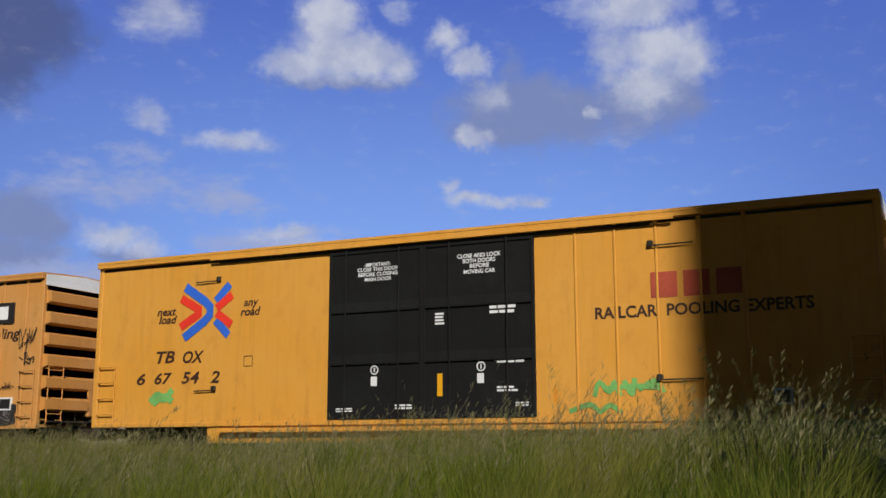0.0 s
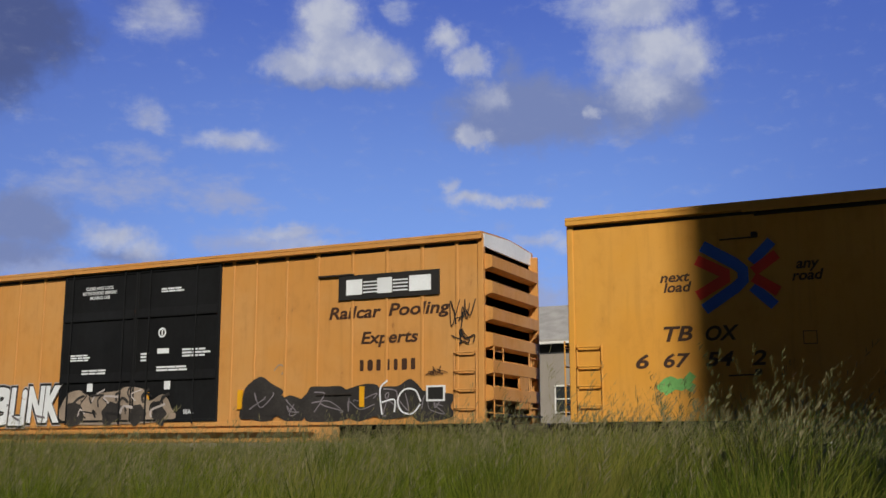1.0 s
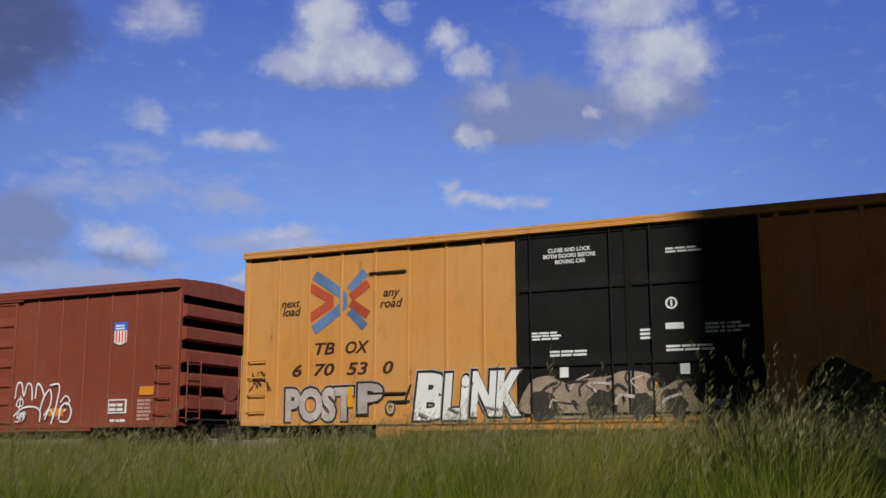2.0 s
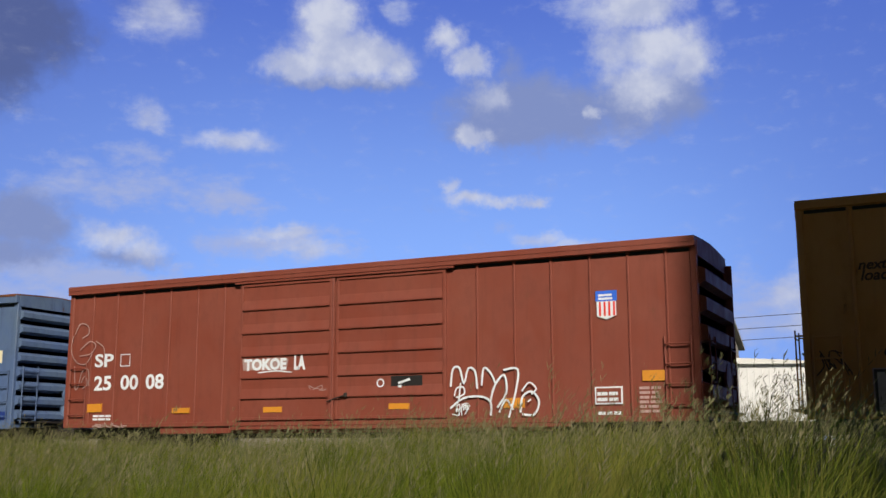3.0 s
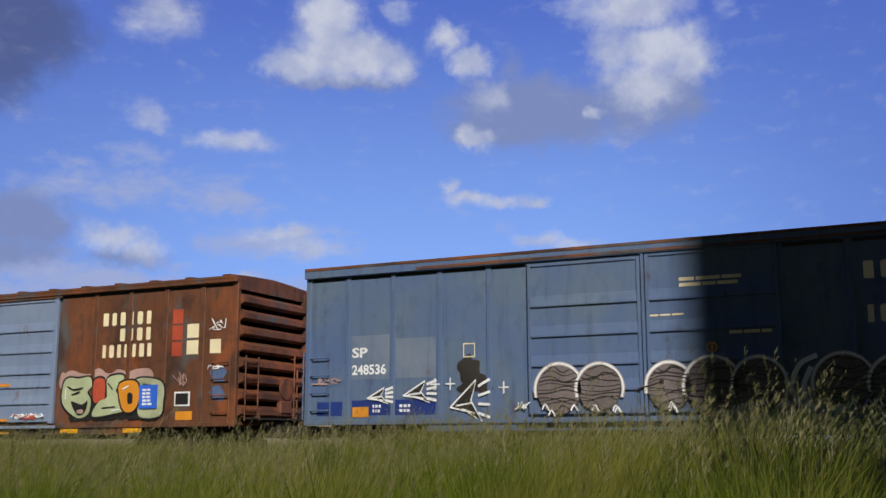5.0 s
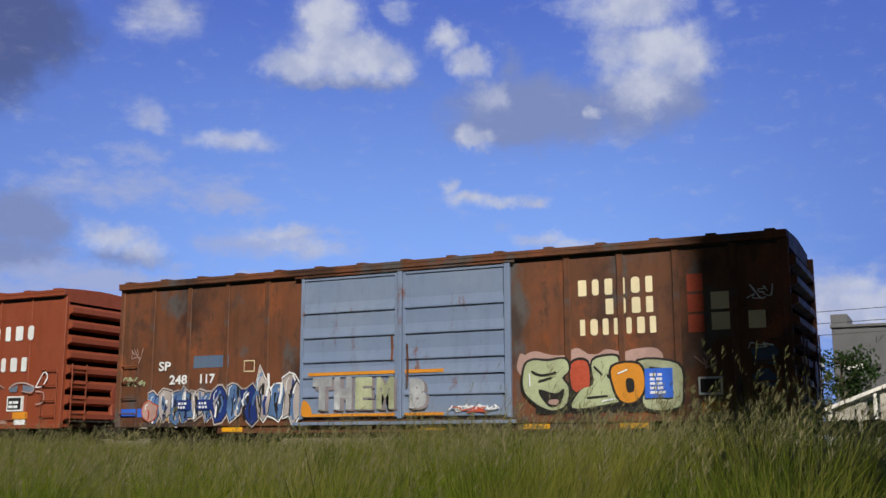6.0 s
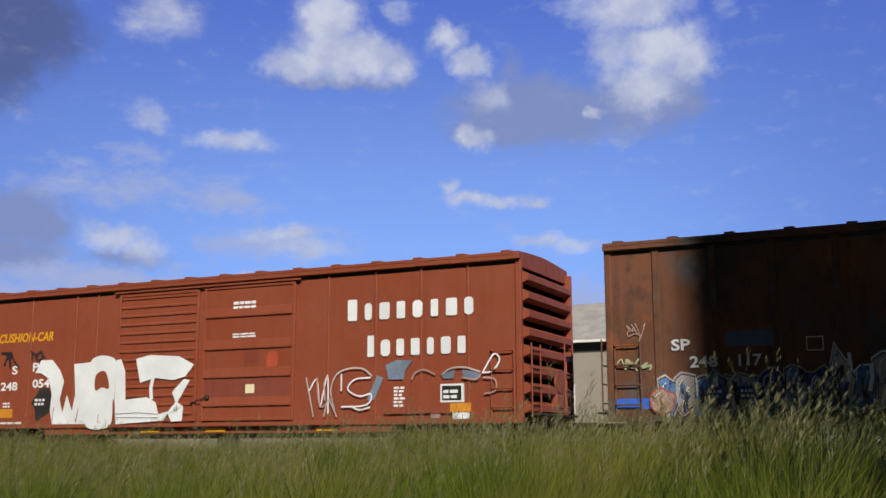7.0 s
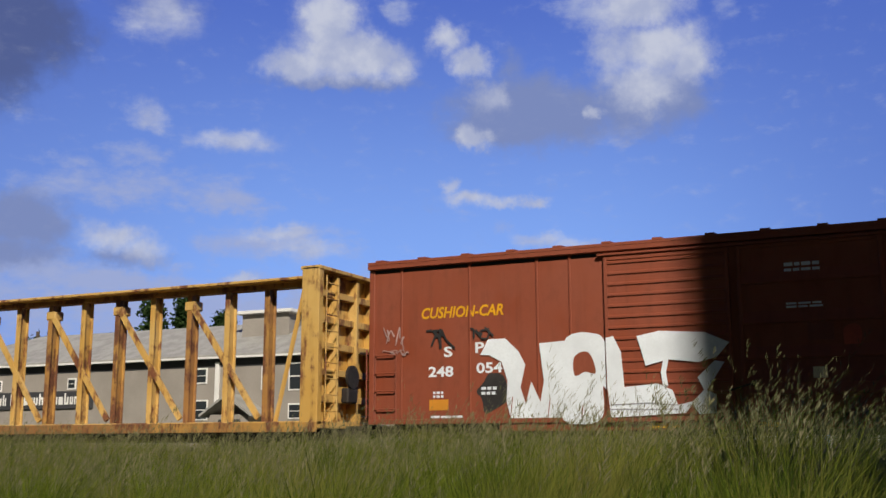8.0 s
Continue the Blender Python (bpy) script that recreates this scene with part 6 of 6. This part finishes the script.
def long_house():
    y0, y1, x0, x1, eave, ridge = 58.0, 67.6, -72.0, -12.0, 7.0, 9.6
    g = float(ground_height(np.array(-40.0), np.array(60.0)))
    root = thing("long_house", pose(0, 0, 0), "long two-storey grey house with a pale shingle roof", "house")
    part("wall", block(B(), x0, x1, y0, y1, g - .3, eave, .01), STUCCO, root, "plain grey siding wall")
    ym = (y0 + y1) / 2
    bm = B()
    A = [(x0 - .4, y0 - .5, eave), (x1 + .3, y0 - .5, eave), (x1 + .3, y1 + .5, eave), (x0 - .4, y1 + .5, eave), (x0 + 7, ym, ridge), (x1 + .3, ym, ridge)]
    lo = [bm.verts.new(p) for p in A]
    up = [bm.verts.new((p[0], p[1], p[2] + .16)) for p in A]
    for f in ((0, 1, 5, 4), (2, 3, 4, 5), (3, 0, 4)):
        bm.faces.new([up[i] for i in f])
        bm.faces.new([lo[i] for i in f][::-1])
    for a, b in ((0, 1), (1, 5), (5, 2), (2, 3), (3, 0)):
        bm.faces.new((lo[a], lo[b], up[b], up[a]))
    bmesh.ops.recalc_face_normals(bm, faces=bm.faces[:])
    part("roof", bm, SHINGLE, root, "pale grey shingle roof")
    bm = B()
    extrude_outline(bm, [(y0, eave), (ym, ridge - .05), (y1, eave)], "x", x1 - .2, x1)
    part("gable", bm, STUCCO, root)
    part("gutter", block(B(), x0 - .3, x1 + .3, y0 - .62, y0 - .5, eave - .12, eave + .02, .02), TRIM, root)
    # dark strip paints the shade of the eave onto the wall
    part("eave_shade_strip", block(B(), x0 - .2, x1 + .2, y0 - .04, y0 + .01, eave - .62, eave - .02, .01), SHADOW_GREY, root)
    # siding boards on the gable end
    bd = mesh_of("siding_board", block(B(), -.012, .02, y0 + .02, y1 - .02, 0, .30, .006), STUCCO)
    for k in range(18):
        piece("siding_board", bd, root, pose(x1 + .004, 0, g + k * .32, 0, 2.0))
    for x, z, w, h in ((-45.5, 5.4, .95, .85), (-45.4, 3.0, 1.0, 1.15), (-37.9, 4.8, 1.0, 1.6), (-37.9, 3.0, 1.0, .8), (-56.8, 5.3, .6, .6), (-40.2, 4.9, .6, 1.3), (-28, 5.0, 1.0, 1.3), (-20, 3.1, 1.0, 1.4), (-14.6, 2.3, 1.0, 1.6), (-64, 5.3, .6, .6)):
        window(root, x, z, w, h, y0)
    # wing with a dormer behind
    dm = part("dormer", block(B(), -44.0, -40.2, ym - 2.4, ym + 2, ridge - 2.2, ridge + .5, .01), STUCCO, root)
    part("dormer_roof", block(B(), -44.4, -39.8, ym - 2.8, ym + 2.4, ridge + .5, ridge + .72, .02), TRIM, dm)
    # porch
    pr = part("porch_wall", block(B(), -43.4, -40.4, y0 - 1.6, y0 - .01, g - .2, 3.2, .01), STUCCO, root)
    bm = B()
    extrude_outline(bm, [(-43.9, 3.2), (-41.9, 4.5), (-39.9, 3.2), (-39.9, 3.05), (-41.9, 4.32), (-43.9, 3.05)], "y", y0 - 2.1, y0)
    part("porch_roof", bm, SHINGLE, pr)
    # dark panel stands in for the shaded inside of the porch
    part("porch_opening_shade", block(B(), -42.7, -41.0, y0 - 1.66, y0 - 1.59, g, 2.9, .01), SHADOW_GREY, pr)
    # downpipe and its head
    part("downpipe", block(B(), -44.2, -43.9, y0 - .2, y0, g, eave - .3, .02), TRIM, root)
    # shop sign: plain bars on a dark board
    sg = part("sign", block(B(), -66.0, -54.7, y0 - .14, y0 - .01, 3.85, 5.1, .02), SHADOW_GREY, root, "dark sign board with white lettering")
    bm = B()
    x = -65.6
    rng = random.Random(4)
    while x < -55.2:
        w = rng.uniform(.32, .5)
        tall = rng.choice((.55, .55, .8))
        block(bm, x, x + w * .3, y0 - .16, y0 - .138, 4.15, 4.15 + tall)
        block(bm, x + w * .55, x + w * .85, y0 - .16, y0 - .138, 4.15, 4.70)
        block(bm, x, x + w * .85, y0 - .161, y0 - .139, 4.15 + rng.choice((0, .2, .4)), 4.3 + rng.choice((0, .2, .4)))
        x += w + (.4 if rng.random() < .18 else .06)
    tagged(part("sign_lettering", bm, TRIM, sg), kind="stuff")


long_house()


def white_shed():
    g = float(ground_height(np.array(-7.0), np.array(48.0)))
    root = thing("white_shed", pose(0, 0, 0), "white metal shed with dark wavy lines down its wall", "shed")
    part("wall", block(B(), -8.6, -5.4, 48, 50.2, g - .2, 4.7, .02), WHITE_WALL, root)
    bm = B()
    extrude_outline(bm, [(-8.75, 4.98), (-5.25, 4.72), (-5.25, 4.62), (-8.75, 4.70)], "y", 47.8, 50.4)
    part("roof", bm, TRIM, root)
    # thin dark wavy lines down the front wall
    bm = B()
    rng = random.Random(8)
    for k in range(7):
        x = -7.4 + k * .26 + rng.uniform(-.1, .1)
        z = 4.2
        line = []
        while z > 1.6:
            line.append((x + rng.uniform(-.11, .11), z))
            z -= rng.uniform(.05, .12)
        ribbon(bm, curve_points(line, 2), .024, 47.95)
    part("squiggle", bm, SHADOW_GREY, root)
    rib = mesh_of("wall_rib", block(B(), -.02, .02, -.03, 0, g, 4.68, .005), WHITE_WALL)
    for k in range(11):
        piece("wall_rib", rib, root, pose(-8.5 + k * .31, 48.0, 0))


white_shed()


def grey_block():
    g = 0.8
    root = thing("block_building", pose(0, 0, 0), "plain grey block building with a white strip sign", "building")
    part("wall", block(B(), -7.7, 12, 80, 95, g - .2, 9.35, .02), GREY_WALL, root)
    part("parapet", block(B(), -7.8, 12.1, 79.85, 95.1, 9.35, 9.55, .02), GREY_WALL, root)
    part("tower", block(B(), -7.72, -6.6, 79.9, 84, 9.5, 10.3, .02), GREY_WALL, root)
    part("sign", block(B(), -7.2, -5.5, 79.8, 80.0, 6.4, 6.8, .02), TRIM, root)
    part("awning", block(B(), -5.5, -4.6, 79.7, 80.0, 6.45, 6.75, .02), SHADOW_GREY, root)


grey_block()


def ramp_roof():
    """A low pale lean-to with posts, beside the shed."""
    root = thing("lean_to", pose(0, 0, 0), "low pale sloping lean-to roof on posts", "shelter")
    bm = B()
    extrude_outline(bm, [(-4.3, 2.35), (3.0, 5.2), (3.0, 5.3), (-4.3, 2.48)], "y", 40, 44)
    part("roof", bm, TRIM, root)
    part("wall", block(B(), -4.2, 3.0, 42.0, 42.2, .2, 2.4, .02), CONCRETE, root)
    for x in (-4.1, -2.6, -1.1, .4):
        part("post", block(B(), x - .06, x + .06, 40.1, 40.25, .2, 2.3 + (x + 4.3) * .39, .01), TRIM, root)
    for x in (-3.4, -1.9):
        part("panel", block(B(), x - .55, x + .55, 40.3, 40.36, 1.6, 2.4 + (x + 4.3) * .3, .01), CONCRETE, root)


ramp_roof()


def power_lines():
    root = thing("power_line", pose(0, 0, 0), "overhead power cables on timber poles", "power line")
    for x in (-75, 45):
        bm = B()
        rod(bm, (x, 72, 0), (x, 72, 11.5), .16, 10)
        block(bm, x - .06, x + .06, 71, 73, 9.6, 9.75, .01)
        part("pole", bm, BARK, root)
    for k, (y, z) in enumerate(((71.2, 9.6), (72.6, 9.0), (72.0, 8.2))):
        pts = [(x, y, z + .0004 * ((x + 15) ** 2 - 60 ** 2) + 1.3 + .018 * (x + 9)) for x in range(-75, 46, 6)]
        bm = B()
        for a, b in zip(pts, pts[1:]):
            rod(bm, a, b, .022, 5)
        part("cable", bm, SHADOW_GREY, root)


power_lines()


def tree(name, x, y, height, spread, seed, label, cone=False, leaves=3500):
    rng = np.random.RandomState(seed)
    g = float(ground_height(np.array(float(x)), np.array(float(y))))
    root = thing(name, pose(x, y, g), label, "tree")
    bm = B()
    bmesh.ops.create_cone(bm, cap_ends=True, segments=10, radius1=height * .03, radius2=height * .006, depth=height * .92, matrix=Matrix.Translation((0, 0, height * .46)))
    for k in range(14):
        z = height * rng.uniform(.25, .85)
        a = rng.uniform(0, 6.28)
        r = spread * (1 - z / height if cone else .8) * rng.uniform(.6, 1)
        p, q = Vector((0, 0, z)), Vector((r * math.cos(a), r * math.sin(a), z + r * .3))
        m = Matrix.Translation((p + q) / 2) @ (q - p).to_track_quat("Z", "Y").to_matrix().to_4x4()
        bmesh.ops.create_cone(bm, cap_ends=True, segments=5, radius1=height * .008, radius2=height * .002, depth=(q - p).length, matrix=m)
    part("trunk", bm, BARK, root)
    n = leaves
    clumps = 70
    u = rng.rand(clumps)
    if cone:
        cz = height * (.12 + .88 * u ** .8)
        cr = spread * (1.03 - cz / height) * np.sqrt(rng.rand(clumps)) + .1
    else:
        cz = height * (.15 + .8 * u)
        cr = spread * np.sqrt(np.clip(1 - ((cz / height - .5) / .55) ** 2, .05, 1)) * np.sqrt(rng.rand(clumps))
    ca = rng.rand(clumps) * 6.283
    centre = np.stack([cr * np.cos(ca), cr * np.sin(ca), cz], -1)
    pick = rng.randint(0, clumps, n)
    pos = centre[pick] + rng.normal(0, spread * .13, (n, 3)) * np.array([1, 1, .7])
    d1, d2 = rng.normal(0, 1, (n, 3)), rng.normal(0, 1, (n, 3))
    d1 /= np.linalg.norm(d1, axis=1)[:, None]
    d2 -= d1 * (d1 * d2).sum(1)[:, None]
    d2 /= np.linalg.norm(d2, axis=1)[:, None]
    s = (rng.uniform(.5, 1.2, n) * height * .022)[:, None]
    v = np.stack([pos - d1 * s, pos + d2 * s * .55, pos + d1 * s, pos - d2 * s * .55], 1).reshape(-1, 3)
    me = bpy.data.meshes.new("crown")
    me.from_pydata(v.tolist(), [], np.arange(4 * n).reshape(-1, 4).tolist())
    me.materials.append(FOLIAGE)
    ob = new("crown", me)
    ob.parent = root


tree("conifer_tree", -79, 92, 16.0, 3.8, 1, "tall dark green conifer behind the house roof", True, 5000)
tree("conifer_tree", -73, 90, 15.4, 3.2, 2, "dark green conifer behind the house roof", True, 4000)
tree("conifer_tree", -69.5, 92, 13.8, 3.6, 5, "dark green conifer behind the house roof", True, 4000)
tree("broadleaf_tree", -93, 92, 13.0, 5.0, 3, "dark green broadleaf tree behind the house", False, 4000)
tree("broadleaf_tree", -5.7, 63, 5.8, 2.0, 4, "young green tree beside the white shed", False, 4000)


# plain tall wall outside the view, put in to cast the shadow across the track
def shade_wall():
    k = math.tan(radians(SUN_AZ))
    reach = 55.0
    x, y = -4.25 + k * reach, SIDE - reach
    part("shade_wall_east", block(B(), x, x + 3.75, y - .6, y, 0, 58, .02), CONCRETE)
    tagged(bpy.data.objects["shade_wall_east"], "unseen plain tall wall put in to cast the track's shadow", "wall", kind="structure")
    # a lower unseen wall, added nearer by to shade the grass at the east side
    part("shade_wall_south", block(B(), 2.25, 7.4, 1.4, 2.0, 0, 6.3, .02), CONCRETE)
    tagged(bpy.data.objects["shade_wall_south"], "unseen lower wall added to shade the grass", "wall", kind="structure")


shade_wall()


# ---- meadow grass ----
def grass_field(name, label, n, material, seed, hmin, hmax, wide, lean, y0, y1, head="", x_of=None):
    rng = np.random.RandomState(seed)
    y = y0 + (y1 - y0) * rng.rand(n) ** .8
    left, right = -y * 1.22 - 1.0, -y * .02 + 1.0
    x = left + (right - left) * rng.rand(n)
    if x_of is not None:
        x = x_of(rng, y)
    clump = .5 + .3 * np.sin(x * 1.7 + 2 * np.sin(y * .9)) * np.sin(y * 1.3 + np.sin(x * .6)) + .25 * np.sin(x * .53 + y * .31)
    h = (hmin + (hmax - hmin) * rng.rand(n)) * (.66 + .42 * clump + .20 * np.sin(x * 4.3 + 1.5 * np.sin(y * 2.1)) * np.sin(y * 2.9 + x) + .09)
    h *= 1.0 - .14 * np.clip((y - 8.0) / 9.0, 0, 1) * (y < 20)
    a = rng.rand(n) * 6.283
    bend = lean * (.4 + rng.rand(n)) * h
    dx = np.cos(a) * bend * .8 + bend * .30
    dy = np.sin(a) * bend * .6
    g = ground_height(x, y)
    face = rng.rand(n) * 3.14159
    wx, wy = np.cos(face), np.sin(face) * .5
    levels = {"": [(0, 1.0), (.45, .9), (.78, .6), (1.0, .08)], "stem": [(0, .45), (.45, .4), (.84, .3)]}.get(head)
    w = wide * (.6 + .8 * rng.rand(n))
    rows = []
    if head == "plume":
        # loose flecks of seed round the top of each stem
        K = 14
        t = .80 + .21 * rng.rand(n, K) ** .8
        out = .012 + .20 * (1.02 - t)
        b, c = rng.rand(n, K) * 6.283, rng.uniform(.5, 1.3, (n, K))
        cx = (x[:, None] + dx[:, None] * t * t + np.cos(b) * out * .5 + .02).ravel()
        cy = (y[:, None] + dy[:, None] * t * t + np.sin(b) * out * .5).ravel()
        cz = (g[:, None] + h[:, None] * (t - .16 * lean * t * t) - .03).ravel()
        x, y, n = cx, cy, n * K
        ux, uz = (np.cos(b) * .012 * c + .010).ravel(), (.022 * c).ravel()
        wx, wy, w = np.repeat(wx, K), np.repeat(wy, K), np.repeat(w, K) * c.ravel()
        for t1, k in ((-1, .15), (0, 1.0), (1, .15)):
            rows.append(np.stack([cx + ux * t1 - wx * w * k, cy - wy * w * k, cz + uz * t1], -1))
            rows.append(np.stack([cx + ux * t1 + wx * w * k, cy + wy * w * k, cz + uz * t1], -1))
        levels = ()
    for t, k in levels:
        cx, cy, cz = x + dx * t * t, y + dy * t * t, g + h * (t - .16 * lean * t * t) - .03
        rows.append(np.stack([cx - wx * w * k, cy - wy * w * k, cz], -1))
        rows.append(np.stack([cx + wx * w * k, cy + wy * w * k, cz], -1))
    V = np.stack(rows, 1)
    L = len(rows) // 2
    base = (np.arange(n) * 2 * L)[:, None]
    F = np.concatenate([base + np.array([[2 * i, 2 * i + 1, 2 * i + 3, 2 * i + 2]]) for i in range(L - 1)], 0)
    me = bpy.data.meshes.new(name)
    me.vertices.add(n * 2 * L)
    me.vertices.foreach_set("co", V.astype(np.float32).ravel())
    me.loops.add(F.size)
    me.loops.foreach_set("vertex_index", F.astype(np.int32).ravel())
    me.polygons.add(len(F))
    me.polygons.foreach_set("loop_start", np.arange(0, F.size, 4, dtype=np.int32))
    me.update(calc_edges=True)
    me.materials.append(material)
    return tagged(new(name, me), label, "grass", kind="stuff")


def edge_clump(rng, y):
    """Stands of taller grass towards the east side of the field."""
    return -y * np.tan(np.radians(2.0 + 10.5 * rng.rand(len(y)) ** 1.3))


def over(x0, x1):
    """Even spread between two sides of the field."""
    return lambda rng, y: x0 + (x1 - x0) * rng.rand(len(y))


grass_field("meadow_grass", "long green meadow grass in the wind", 400000, BLADES, 11, .70, 1.20, .0027, .42, 4.5, 18.7)
grass_field("grass_stem", "thin green stems of the seeding grass", 16000, BLADES, 12, .85, 1.50, .0018, .45, 5.5, 18.5, head="stem")
grass_field("grass_seed_head", "pale dry seed heads over the meadow grass", 16000, SEEDS, 12, .85, 1.50, .0032, .45, 5.5, 18.5, head="plume")
grass_field("field_grass", "long green grass over the rest of the field", 50000, BLADES, 15, .72, 1.10, .0060, .45, 4.5, 18.7, x_of=over(-60, 22))
grass_field("field_grass", "long green grass behind the open field", 26000, BLADES, 16, .6, 1.0, .0080, .55, -16.0, -2.0, x_of=over(-40, 22))
grass_field("verge_grass", "rough green grass on the far side of the track", 22000, BLADES, 17, .3, .6, .0080, .55, 25.0, 38.0, x_of=over(-75, 20))
# the clump takes the colours with shade painted in
CLUMP = [grass_field("tall_grass", "taller grass clump beside the track, shade put into its green", 5000, CLUMP_BLADES, 13, .95, 1.62, .0030, .5, 7.0, 17.5, x_of=edge_clump),
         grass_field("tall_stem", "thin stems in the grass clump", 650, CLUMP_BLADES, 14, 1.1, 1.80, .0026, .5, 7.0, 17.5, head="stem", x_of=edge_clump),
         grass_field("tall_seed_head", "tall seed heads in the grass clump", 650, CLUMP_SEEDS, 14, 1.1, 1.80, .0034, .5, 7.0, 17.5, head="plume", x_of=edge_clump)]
for ob in CLUMP:
    ob.data.transform(Matrix.Translation((2.2, -12.5, 0)))
    ob.matrix_basis = pose(-2.2, 12.5, 0)


# ---- what moves ----
def motions():
    """The train rolls past to the right, its wheels turn, and the tall grass sways."""
    times = [0, 1 / 30, 2 / 30] + [0.5 * k for k in range(1, 16)] + [8 - 2 / 30, 8 - 1 / 30, 8]
    for car, c in CARS:
        walk(car, [(t, pose(c + run(t), MID, RAIL)) for t in times])
    for k, ob in enumerate(CLUMP):
        walk(ob, [(.4 * i, pose(-2.2, 12.5, 0, .5 * math.sin(1.1 * i + .5 * (k > 0)), 1.3 * math.sin(.9 * i + .4 * (k > 0)) + .6, 0)) for i in range(21)])
    for wheel, x in WHEELS:
        walk(wheel, [(k / 30, pose(x, 0, 0.46, 0, math.degrees((run(k / 30) - run(0)) / 0.46), 0)) for k in range(241)])


motions()
